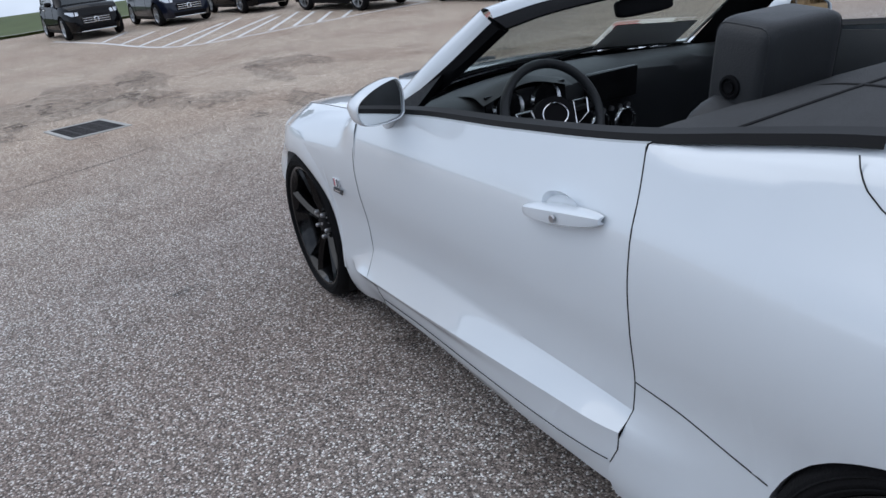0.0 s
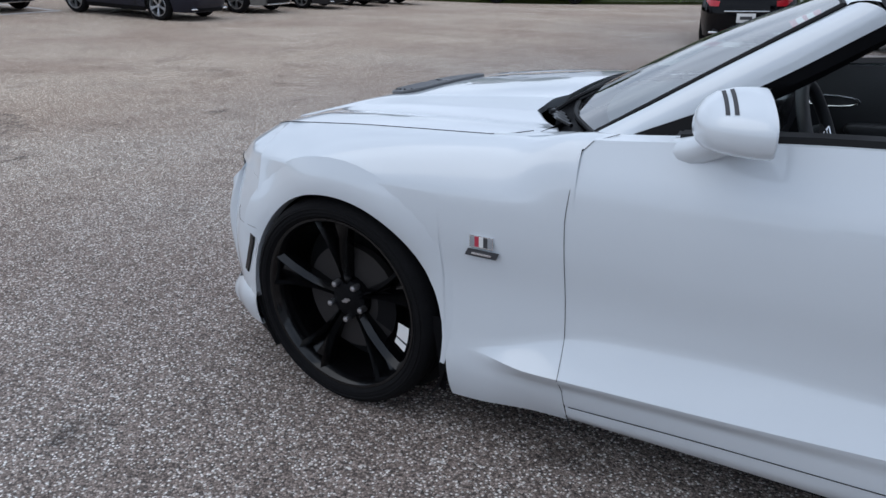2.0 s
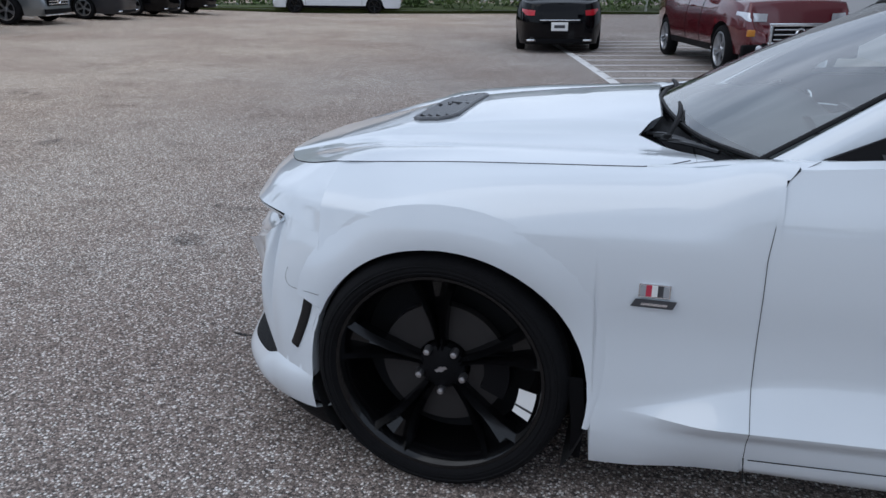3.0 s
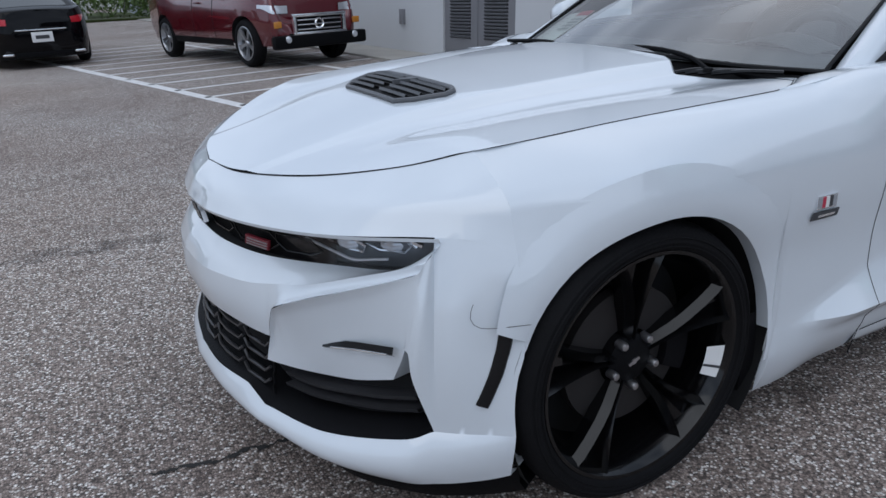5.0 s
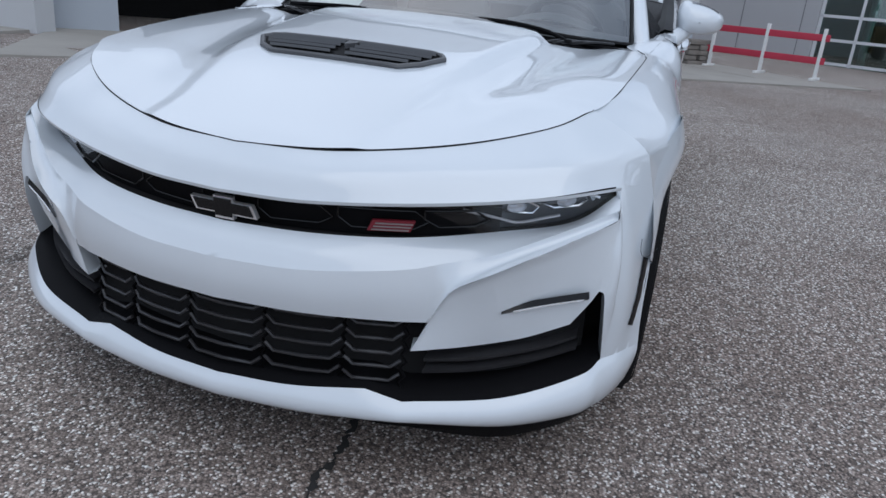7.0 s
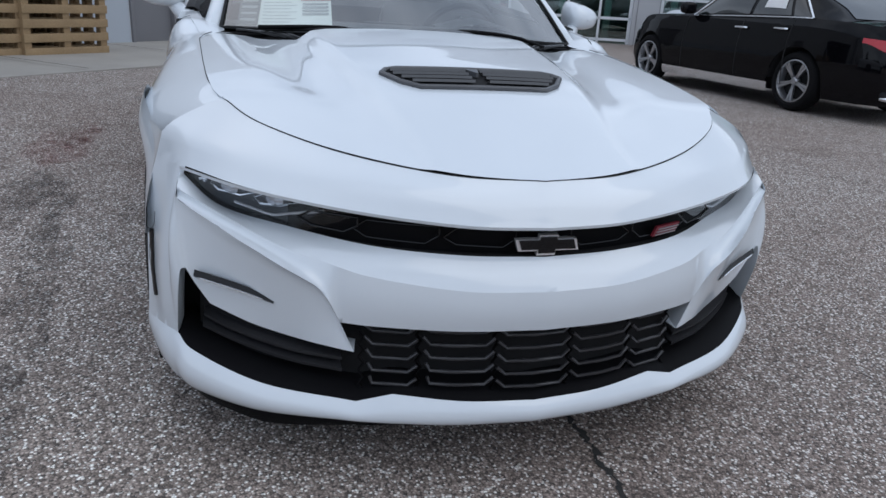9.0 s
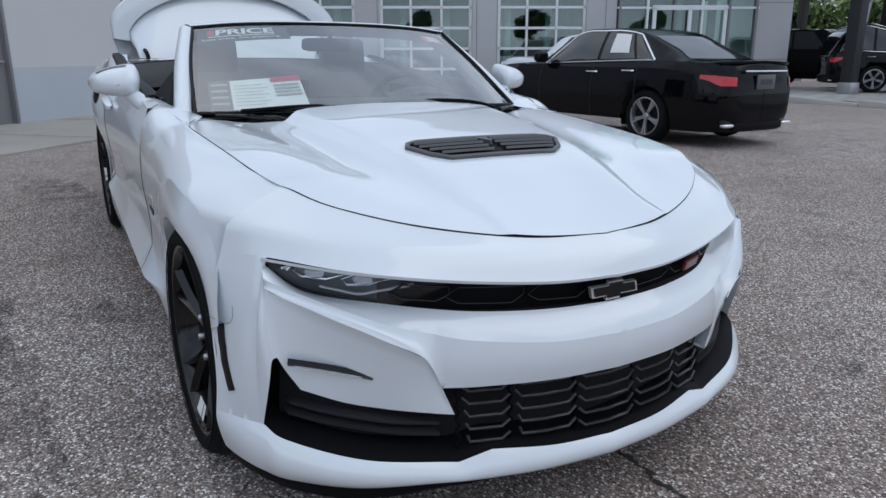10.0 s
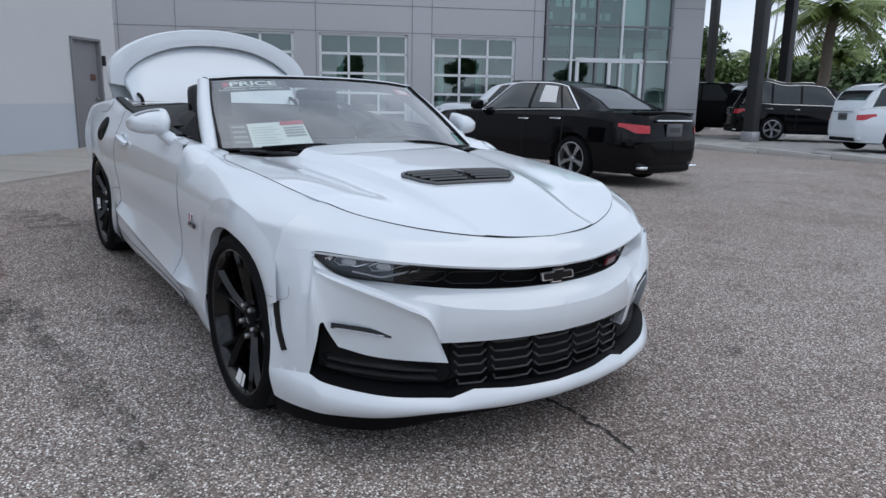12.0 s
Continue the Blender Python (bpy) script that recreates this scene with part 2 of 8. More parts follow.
# ---- mesh helpers ----
def ground_z(x, y):
    """The lot is flat round the car, falls towards the building and rises ahead, steeper by the parked row."""
    if x < -4:
        return 0.042 * (x + 4)
    if x > 3:
        rise = 0.030 * (min(x, 15) - 3) + 0.070 * (min(max(x, 15), 26) - 15) + 0.050 * max(0, x - 26)
        return rise * max(0.35, min(1, (y + 40) / 22))
    return 0.0


def finish(name, bm, material, parent=None, label="", smooth=40, at=None):
    me = bpy.data.meshes.new(name)
    bm.normal_update()
    bm.to_mesh(me)
    bm.free()
    for m in material if isinstance(material, (list, tuple)) else (material,):
        me.materials.append(m)
    if smooth:
        me.shade_smooth()
        me.set_sharp_from_angle(angle=radians(smooth))
    ob = new(name, me)
    if at is not None:
        ob.matrix_world = at
    if parent is not None:
        ob.parent = parent
    if label:
        ob["label"] = label
    return ob


def part(name, bm, material, parent, label="", smooth=40):
    return finish(name, bm, material, parent, label, smooth)


def empty(name, m=None):
    ob = new(name)
    ob.empty_display_size = 0.2
    if m is not None:
        ob.matrix_world = m
    return ob


def spline(points, n):
    """n points along a Catmull-Rom curve through the given ones, at even lengths."""
    p = np.array(points, float)
    if len(p) == 2:
        return [p[0] + (p[1] - p[0]) * k / (n - 1) for k in range(n)]
    q = np.vstack([2 * p[0] - p[1], p, 2 * p[-1] - p[-2]])
    dense = []
    for i in range(1, len(q) - 2):
        for t in np.linspace(0, 1, 17)[: 17 if i == len(q) - 3 else 16]:
            a, b, c, d = q[i - 1 : i + 3]
            dense.append(0.5 * (2 * b + (c - a) * t + (2 * a - 5 * b + 4 * c - d) * t * t + (3 * b - 3 * c + d - a) * t**3))
    dense = np.array(dense)
    s = np.r_[0, np.cumsum(np.linalg.norm(np.diff(dense, axis=0), axis=1))]
    return [np.array([np.interp(v, s, dense[:, k]) for k in range(dense.shape[1])]) for v in np.linspace(0, s[-1], n)]


def stations(points, n, sharp=()):
    """n steps between each two neighbouring points along a smooth curve that breaks at the sharp ones."""
    p = np.array(points, float)
    out, cuts = [], [0, *sharp, len(p) - 1]
    for a, b in zip(cuts, cuts[1:]):
        seg = p[a : b + 1]
        q = np.vstack([2 * seg[0] - seg[1], seg, 2 * seg[-1] - seg[-2]])
        for i in range(1, len(q) - 2):
            w, x, y, z = q[i - 1 : i + 3]
            for t in np.arange(n) / n:
                out.append(0.5 * (2 * x + (y - w) * t + (2 * w - 5 * x + 4 * y - z) * t * t + (3 * x - 3 * y + z - w) * t**3))
    return np.array(out + [p[-1]])


def grid_into(bm, rows, mat_index=0, flip=False):
    """Quads over rows of points (all rows alike in length)."""
    vs = [[bm.verts.new(tuple(p)) for p in r] for r in rows]
    for a, b in zip(vs, vs[1:]):
        for i in range(len(a) - 1):
            q = (a[i], a[i + 1], b[i + 1], b[i])
            try:
                f = bm.faces.new(q[::-1] if flip else q)
                f.material_index = mat_index
            except ValueError:
                pass
    return vs


def loft(bm, rails, nu=24, nv=8, mirror=False, flip=False, mat_index=0):
    """A smooth surface through several rails; mirror adds its reflection across y = 0."""
    rails = [spline(r, nu) for r in rails]
    rows = np.array([spline([r[i] for r in rails], nv) for i in range(nu)])
    grid_into(bm, rows, mat_index, flip)
    if mirror:
        grid_into(bm, rows * np.array([1, -1, 1]), mat_index, not flip)
    return rows


def box_into(bm, c, size, bevel=0.0, rot=None, mat_index=0):
    m = Matrix.Translation(c) @ (rot.to_4x4() if rot else Matrix()) @ Matrix.Diagonal((*size, 1))
    r = bmesh.ops.create_cube(bm, size=1.0, matrix=m)
    faces = {f for v in r["verts"] for f in v.link_faces}
    for f in faces:
        f.material_index = mat_index
    if bevel:
        edges = {e for v in r["verts"] for e in v.link_edges}
        bmesh.ops.bevel(bm, geom=list(edges), offset=bevel, segments=2, affect="EDGES", profile=0.6)


def box(c, size, bevel=0.0, rot=None):
    bm = bmesh.new()
    box_into(bm, c, size, bevel, rot)
    return bm


def tube_into(bm, pts, r, sides=8, closed=False, mat_index=0):
    """A tube along points; r a number or one for each point."""
    p = [Vector(q) for q in pts]
    n = len(p)
    rr = r if isinstance(r, (list, tuple)) else [r] * n
    rings, up = [], None
    for i in range(n):
        a, b = p[(i - 1) % n if closed else max(i - 1, 0)], p[(i + 1) % n if closed else min(i + 1, n - 1)]
        t = (b - a).normalized()
        if up is None:
            up = t.orthogonal().normalized()
        up = (up - t * up.dot(t)).normalized()
        side = t.cross(up)
        rings.append([bm.verts.new(p[i] + (up * math.cos(k * math.tau / sides) + side * math.sin(k * math.tau / sides)) * rr[i]) for k in range(sides)])
    for i in range(n if closed else n - 1):
        a, b = rings[i], rings[(i + 1) % n]
        for k in range(sides):
            bm.faces.new((a[k], a[(k + 1) % sides], b[(k + 1) % sides], b[k])).material_index = mat_index
    if not closed:
        bm.faces.new(rings[0][::-1]).material_index = mat_index
        bm.faces.new(rings[-1]).material_index = mat_index


def tube(pts, r, sides=8, closed=False):
    bm = bmesh.new()
    tube_into(bm, pts, r, sides, closed)
    return bm


def lathe_into(bm, profile, n=48, mat_index=0, m=None):
    """Turns (radius, y) pairs round the y axis."""
    m = m or Matrix()
    rings = [[bm.verts.new(m @ Vector((r * math.cos(k * math.tau / n), y, r * math.sin(k * math.tau / n)))) for k in range(n)] for r, y in profile]
    for a, b in zip(rings, rings[1:]):
        for k in range(n):
            bm.faces.new((a[k], a[(k + 1) % n], b[(k + 1) % n], b[k])).material_index = mat_index


def prism_into(bm, poly, thick, m=None, mat_index=0):
    """A flat polygon (x, y pairs) with thickness along z, placed by m."""
    m = m or Matrix()
    a = [bm.verts.new(m @ Vector((x, y, 0))) for x, y in poly]
    b = [bm.verts.new(m @ Vector((x, y, thick))) for x, y in poly]
    n = len(poly)
    bm.faces.new(a[::-1]).material_index = mat_index
    bm.faces.new(b).material_index = mat_index
    for i in range(n):
        bm.faces.new((a[i], a[(i + 1) % n], b[(i + 1) % n], b[i])).material_index = mat_index


def lerp(pairs, x):
    return float(np.interp(x, [p[0] for p in pairs], [p[1] for p in pairs]))


def curve(pairs):
    """A smooth function through (x, value) pairs."""
    xs, ys = np.array(pairs, float).T
    d = np.gradient(ys, xs)

    def f(x):
        x = min(max(x, xs[0]), xs[-1])
        i = min(int(np.searchsorted(xs, x, "right")) - 1, len(xs) - 2)
        h = xs[i + 1] - xs[i]
        t = (x - xs[i]) / h
        return float((2 * t**3 - 3 * t * t + 1) * ys[i] + (t**3 - 2 * t * t + t) * h * d[i] + (3 * t * t - 2 * t**3) * ys[i + 1] + (t**3 - t * t) * h * d[i + 1])

    return f


def smooth01(a, b, x):
    t = min(max((x - a) / (b - a), 0), 1)
    return t * t * (3 - 2 * t)

# ---- ground ----
def ground_sheet():
    bm = bmesh.new()
    xs = [-400, -150, -60] + list(np.arange(-40, 44.1, 2.0)) + [60, 150, 400]
    ys = [-400, -150, -70] + list(np.arange(-50, 50.1, 2.5)) + [70, 150, 400]
    zz = lambda x, y: ground_z(min(max(x, -40), 44), min(max(y, -50), 50))
    grid_into(bm, [[(x, y, zz(x, y)) for x in xs] for y in ys], 0, True)
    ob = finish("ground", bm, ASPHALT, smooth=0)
    ob.data.shade_smooth()
    return tagged(ob, "worn grey asphalt of the parking lot", "asphalt", kind="structure")


ground_sheet()


def flat_strip(name, pts, width, material, lift=0.004, parent=None):
    """A painted strip along plan points, lying on the ground."""
    bm = bmesh.new()
    dense = []
    for a, b in zip(pts, pts[1:]):
        n = max(2, int(math.dist(a, b) / 0.6))
        dense += [(a[0] + (b[0] - a[0]) * k / n, a[1] + (b[1] - a[1]) * k / n) for k in range(n)]
    dense.append(pts[-1])
    left, right = [], []
    for i, p in enumerate(dense):
        a, b = dense[max(i - 1, 0)], dense[min(i + 1, len(dense) - 1)]
        d = Vector((b[0] - a[0], b[1] - a[1])).normalized() * width / 2
        for out, s in ((left, 1), (right, -1)):
            x, y = p[0] - d.y * s, p[1] + d.x * s
            out.append((x, y, ground_z(x, y) + lift))
    grid_into(bm, [left, right], 0, True)
    return finish(name, bm, material, parent, smooth=0)


def crack(points, width, seed, tone=0.028):
    """A ragged dark crack."""
    rnd = random.Random(seed)
    pts = spline([(*p, 0) for p in points], 60)
    bm = bmesh.new()
    a, b = [], []
    ox = oy = 0
    for i, p in enumerate(pts):
        ox, oy = ox * 0.7 + rnd.uniform(-1, 1) * 0.010, oy * 0.7 + rnd.uniform(-1, 1) * 0.010
        w = width * (0.25 + rnd.random()) * min(1, i / 6 + 0.2, (59 - i) / 6 + 0.2)
        q, r = pts[max(i - 1, 0)], pts[min(i + 1, 59)]
        n = Vector((q[1] - r[1], r[0] - q[0])).normalized() * w / 2
        a.append((p[0] + ox + n.x, p[1] + oy + n.y, ground_z(p[0], p[1]) + 0.003))
        b.append((p[0] + ox - n.x, p[1] + oy - n.y, ground_z(p[0], p[1]) + 0.003))
    grid_into(bm, [a, b], 0, True)
    ob = finish("asphalt_crack", bm, mat("crack_dirt", (tone, tone * 0.96, tone * 0.93), 0.95, 0, 0.4, 20, 0.4, 80), smooth=0)
    tagged(ob, "ragged dark crack in the asphalt", "crack", kind="structure")


crack([(0.52, 0.22), (0.66, 0.245), (0.82, 0.255), (0.97, 0.25), (1.10, 0.22)], 0.02, 3)
crack([(7.9, 2.9), (7.55, 2.3)], 0.03, 5, 0.05)
crack([(4.40, 3.1), (4.60, 2.5), (4.86, 1.83), (5.11, 1.31), (5.32, 0.92), (5.62, 0.12), (5.79, -0.68), (5.85, -1.3)], 0.016, 6, 0.045)


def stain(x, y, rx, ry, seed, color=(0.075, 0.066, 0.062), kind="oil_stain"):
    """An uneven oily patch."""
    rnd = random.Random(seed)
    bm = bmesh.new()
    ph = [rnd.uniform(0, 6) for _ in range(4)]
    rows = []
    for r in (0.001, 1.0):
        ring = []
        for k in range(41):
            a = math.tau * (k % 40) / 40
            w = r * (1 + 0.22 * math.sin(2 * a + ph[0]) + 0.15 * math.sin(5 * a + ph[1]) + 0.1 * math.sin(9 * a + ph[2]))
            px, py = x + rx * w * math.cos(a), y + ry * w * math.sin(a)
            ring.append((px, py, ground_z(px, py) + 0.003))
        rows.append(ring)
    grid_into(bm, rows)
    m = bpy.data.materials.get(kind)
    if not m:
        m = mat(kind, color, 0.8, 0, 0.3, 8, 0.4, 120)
        n, l = m.node_tree.nodes, m.node_tree.links
        tr, mx = n.new("ShaderNodeBsdfTransparent"), n.new("ShaderNodeMixShader")
        nz, rp = n.new("ShaderNodeTexNoise"), n.new("ShaderNodeMapRange")
        nz.inputs["Scale"].default_value, nz.inputs["Detail"].default_value = 9, 6
        rp.inputs["From Min"].default_value, rp.inputs["From Max"].default_value, rp.inputs["To Max"].default_value = 0.36, 0.74, 0.5
        tc = n.new("ShaderNodeTexCoord")
        l.new(tc.outputs["Object"], nz.inputs["Vector"])
        l.new(nz.outputs["Fac"], rp.inputs["Value"])
        l.new(rp.outputs["Result"], mx.inputs["Fac"])
        l.new(tr.outputs["BSDF"], mx.inputs[1])
        l.new(n["Principled BSDF"].outputs["BSDF"], mx.inputs[2])
        l.new(mx.outputs["Shader"], n["Material Output"].inputs["Surface"])
    tagged(finish("oil_stain", bm, m, smooth=0), "dark oily stain on the asphalt", "stain", kind="structure")


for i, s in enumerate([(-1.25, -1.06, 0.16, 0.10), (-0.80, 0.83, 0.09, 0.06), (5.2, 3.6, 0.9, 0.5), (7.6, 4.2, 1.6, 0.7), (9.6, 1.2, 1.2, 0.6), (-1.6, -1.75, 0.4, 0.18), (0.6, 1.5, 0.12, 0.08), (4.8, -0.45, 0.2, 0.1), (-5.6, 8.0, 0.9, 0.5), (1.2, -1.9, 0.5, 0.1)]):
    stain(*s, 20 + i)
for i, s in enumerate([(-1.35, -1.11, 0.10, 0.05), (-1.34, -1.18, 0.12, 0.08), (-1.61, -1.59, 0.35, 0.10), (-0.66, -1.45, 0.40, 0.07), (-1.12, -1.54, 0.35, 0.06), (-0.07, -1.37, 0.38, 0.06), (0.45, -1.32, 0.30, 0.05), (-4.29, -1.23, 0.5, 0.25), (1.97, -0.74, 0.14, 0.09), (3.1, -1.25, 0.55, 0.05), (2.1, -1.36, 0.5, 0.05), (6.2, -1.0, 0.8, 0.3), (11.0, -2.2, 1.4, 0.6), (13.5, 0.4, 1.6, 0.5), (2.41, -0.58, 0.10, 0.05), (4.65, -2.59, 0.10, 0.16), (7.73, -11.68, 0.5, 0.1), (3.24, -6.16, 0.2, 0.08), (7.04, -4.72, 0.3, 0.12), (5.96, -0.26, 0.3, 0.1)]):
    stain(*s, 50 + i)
for i, s in enumerate([(11.6, 1.6, 1.7, 1.0), (10.4, 2.6, 1.5, 0.7), (12.0, 0.3, 1.3, 0.5), (9.2, 0.5, 1.6, 0.35), (8.4, 2.9, 1.0, 0.45), (7.9, -0.2, 0.9, 0.4), (9.9, -1.5, 1.4, 0.3)]):
    stain(*s, 90 + i, (0.10, 0.082, 0.075), "damp_stain")
for i, s in enumerate(((2.90, 1.17, 0.03, 0.06), (2.59, 0.84, 0.02, 0.035), (2.98, 2.13, 0.02, 0.03), (4.43, -0.37, 0.05, 0.13), (3.61, -0.52, 0.025, 0.04))):
    stain(*s, 130 + i, (0.05, 0.045, 0.042))
stain(-2.62, -1.77, 0.45, 0.16, 70, (0.20, 0.06, 0.055), "red_stain")
stain(-2.96, -1.67, 0.25, 0.10, 71, (0.20, 0.06, 0.055), "red_stain")

# storm drain ahead of the car
dz = ground_z(7.47, 1.66)
drain = tagged(empty("storm_drain", Matrix.Translation((7.47, 1.66, dz)) @ pose(0, 0, 0, 0, -1.7, 15)), "square iron storm drain grate set in the asphalt", "drain", kind="structure")
for cx, cy, sx, sy in ((0, 0.365, 1.13, 0.06), (0, -0.365, 1.13, 0.06), (0.535, 0, 0.06, 0.67), (-0.535, 0, 0.06, 0.67)):
    part("grate_frame", box((cx, cy, 0.004), (sx, sy, 0.02), 0.004), KERB, drain)
for k in range(13):
    part("grate_bar", box((-0.462 + 0.077 * k, 0, 0.002), (0.03, 0.67, 0.02), 0.003), BRAKE, drain)
for k in range(3):
    part("grate_bar", box((0, -0.19 + 0.19 * k, 0.001), (1.01, 0.03, 0.016), 0.003), BRAKE, drain)
# flat black sheet level with the bars stands in for the unlit pit
bm = bmesh.new()
grid_into(bm, [[(-0.52, -0.35, 0.005), (0.52, -0.35, 0.005)], [(-0.52, 0.35, 0.005), (0.52, 0.35, 0.005)]], 0, True)
part("drain_pit", bm, VOID, drain)


def painted(name, pts, width, label):
    return tagged(flat_strip(name, pts, width, LINE_PAINT), label, "road marking", group="road markings", kind="structure")


# hatched area by the row of parked cars ahead
edge_line = spline([(25.4, 1.6, 0), (22.2, 0.34, 0), (19.5, -0.45, 0), (18.2, -1.05, 0), (17.65, -1.8, 0), (17.7, -3.0, 0), (18.0, -4.4, 0), (18.3, -5.9, 0), (18.65, -7.6, 0), (19.0, -9.6, 0)], 60)
painted("edge_line", [(p[0], p[1]) for p in edge_line], 0.13, "worn white edge line of the hatched area")
for x0, y0, x1, y1 in ((22.4, 0.3, 24.8, -0.7), (20.9, -0.1, 23.4, -1.4), (19.6, -0.45, 23.0, -2.4), (18.5, -0.95, 22.7, -3.6), (18.0, -1.42, 23.6, -4.4), (17.75, -2.0, 22.8, -5.4), (17.85, -2.87, 21.9, -5.3), (18.2, -3.9, 22.5, -6.2), (18.3, -4.67, 21.7, -6.5), (18.35, -5.45, 20.8, -6.8), (18.5, -6.3, 20.2, -7.3)):
    painted("hatch_line", [(x0, y0), (x1, y1)], 0.13, "worn white hatch line")
# striped bay beside the red pickup
painted("bay_line", [(-0.75, -5.2), (-0.1, -7.9), (1.0, -12.3), (2.4, -17.6)], 0.15, "white edge line of the striped bay")
for k in range(12):
    y = -6.1 - 0.92 * k
    x = -0.55 - (y + 6.0) * 0.245
    painted("bay_stripe", [(x, y), (x - 4.6, y - 1.0)], 0.10, "thin white bay stripe")
painted("bay_line", [(-2.6, -8.6), (-1.3, -17.0)], 0.11, "white bay line")
painted("stall_line", [(19.2, -9.5), (24.0, -8.9)], 0.13, "white stall line")
for k in range(5):
    painted("stall_line", [(17.2 + 0.2 * k, -12.7 - 3.0 * k), (21.4 + 0.2 * k, -12.0 - 3.0 * k)], 0.12, "white stall line")

# ---- building ----
TILT = Vector((-0.042, -0.010, 1)).normalized()
LEVEL = Vector((0, 0, 1)).rotation_difference(TILT).to_matrix().to_4x4()


def wall_frame(origin, way):
    """x along the wall, y out of it (to the right of x), z up; level with the building."""
    z = TILT
    x = (Vector((*way, 0)) - z * Vector((*way, 0)).dot(z)).normalized()
    y = z.cross(x)
    m = Matrix((x, y, z)).transposed().to_4x4()
    m.translation = Vector(origin)
    return m


WAY = Vector((0.43, 0.903))
FW = wall_frame((-20.05, 4.9, ground_z(-20.05, 4.9)), WAY)
building = tagged(empty("dealership_building", FW), "grey panelled dealership building with glazed garage doors", "building", kind="structure")


def panel_wall(name, x0, x1, z0, z1, thick=0.3, material=PANEL, y=0.0, parent=building):
    return part(name, box(((x0 + x1) / 2, y + thick / 2, (z0 + z1) / 2), (x1 - x0, thick, z1 - z0)), material, parent, smooth=0)


# facade coordinates along the wall (metres): three garage doors, then the glass entrance
G = [(-0.35, 2.74), (3.48, 6.29), (7.06, 9.81)]
GH = 3.08
xs_ = [-4.0] + [v for g in G for v in g] + [10.74]
for a, b in zip(xs_[0::2], xs_[1::2]):
    panel_wall("pier", a, b, -0.8, GH)
panel_wall("upper_wall", -4.0, 10.74, GH, 8.0)
# joints between the metal panels
for x in (-2.4, -0.75, 3.41, 6.42, 7.05, 10.4):
    part("panel_joint", box((x, -0.002, 3.6), (0.016, 0.012, 8.8)), JOINT, building, smooth=0)
for z in (3.14, 3.95, 5.2, 6.5):
    part("panel_joint", box((3.37, -0.002, z), (14.7, 0.012, 0.016)), JOINT, building, smooth=0)
for gx0, gx1 in G:
    g = empty("garage_door")
    g.parent = building
    cols, rows_ = 3, 6
    for k in range(cols + 1):
        x = gx0 + (gx1 - gx0) * k / cols
        wd = 0.09 if k in (0, cols) else 0.07
        part("stile", box((x + (0.05 if k == 0 else -0.05 if k == cols else 0), 0.10, (GH - 0.55) / 2), (wd, 0.05, GH + 0.55)), ALU, g, smooth=0)
    for k in range(rows_ + 1):
        z = -0.55 + (GH + 0.55) * k / rows_
        part("rail", box(((gx0 + gx1) / 2, 0.098, z - (0.03 if k == rows_ else 0)), (gx1 - gx0, 0.046, 0.075)), ALU, g, smooth=0)
    for k in range(rows_):
        for c in range(cols):
            x = gx0 + (gx1 - gx0) * (c + 0.5) / cols
            z = -0.55 + (GH + 0.55) * (k + 0.5) / rows_
            part("pane", box((x, 0.11, z), ((gx1 - gx0) / cols - 0.07, 0.008, (GH + 0.55) / rows_ - 0.07)), SHOP_GLASS, g, smooth=0).visible_shadow = False
# room behind the garage doors, with lifts and lamps
room = empty("workshop_room")
room.parent = building
for c, s in (((3.4, 6.2, 1.5), (14.4, 0.1, 5.2)), ((3.4, 3.2, -0.75), (14.4, 6, 0.1)), ((3.4, 3.2, 3.9), (14.4, 6, 0.1)), ((-3.9, 3.2, 1.5), (0.1, 6, 5.2)), ((10.6, 3.2, 1.5), (0.1, 6, 5.2))):
    part("room_wall", box(c, s), DARK_ROOM, room, smooth=0)
for k, x in enumerate((0.3, 2.0, 4.2, 5.7, 7.8, 9.2)):
    part("lift_post", box((x, 3.0, 1.0), (0.22, 0.3, 3.4), 0.02), STEEL, room)
for x in (1.2, 4.9, 8.5):
    part("lamp_tube", box((x, 2.6, 3.75), (1.3, 0.14, 0.06), 0.01), mat("cool_lamp", (0.8, 0.85, 0.9), 0.4), room)
    part("work_bench", box((x, 5.4, 0.1), (1.8, 0.7, 1.5), 0.03), DOOR_GREY, room)

# glass entrance
ent = empty("glass_entrance")
ent.parent = building
EX0, EX1 = 10.74, 15.2
for k in range(6):
    x = EX0 + 0.08 + (EX1 - EX0 - 0.16) * k / 5
    part("mullion", box((x, -0.02, 3.7), (0.07, 0.14, 9.2)), ALU if k in (1, 3) else DOOR_GREY, ent, smooth=0)
for k, z in enumerate((-0.6, 2.45, 3.55, 4.5, 5.5, 6.5, 7.5)):
    part("transom", box(((EX0 + EX1) / 2, -0.022, z), (EX1 - EX0, 0.12, 0.06)), ALU if z < 2.5 else DOOR_GREY, ent, smooth=0)
for k in range(5):
    for j, (z0, z1) in enumerate(((-0.6, 2.45), (2.45, 3.55), (3.55, 4.5), (4.5, 5.5), (5.5, 6.5), (6.5, 7.5))):
        x = EX0 + 0.08 + (EX1 - EX0 - 0.16) * (k + 0.5) / 5
        part("pane", box((x, 0.0, (z0 + z1) / 2), ((EX1 - EX0) / 5 - 0.09, 0.012, z1 - z0 - 0.07)), SHOP_GLASS, ent, smooth=0).visible_shadow = False
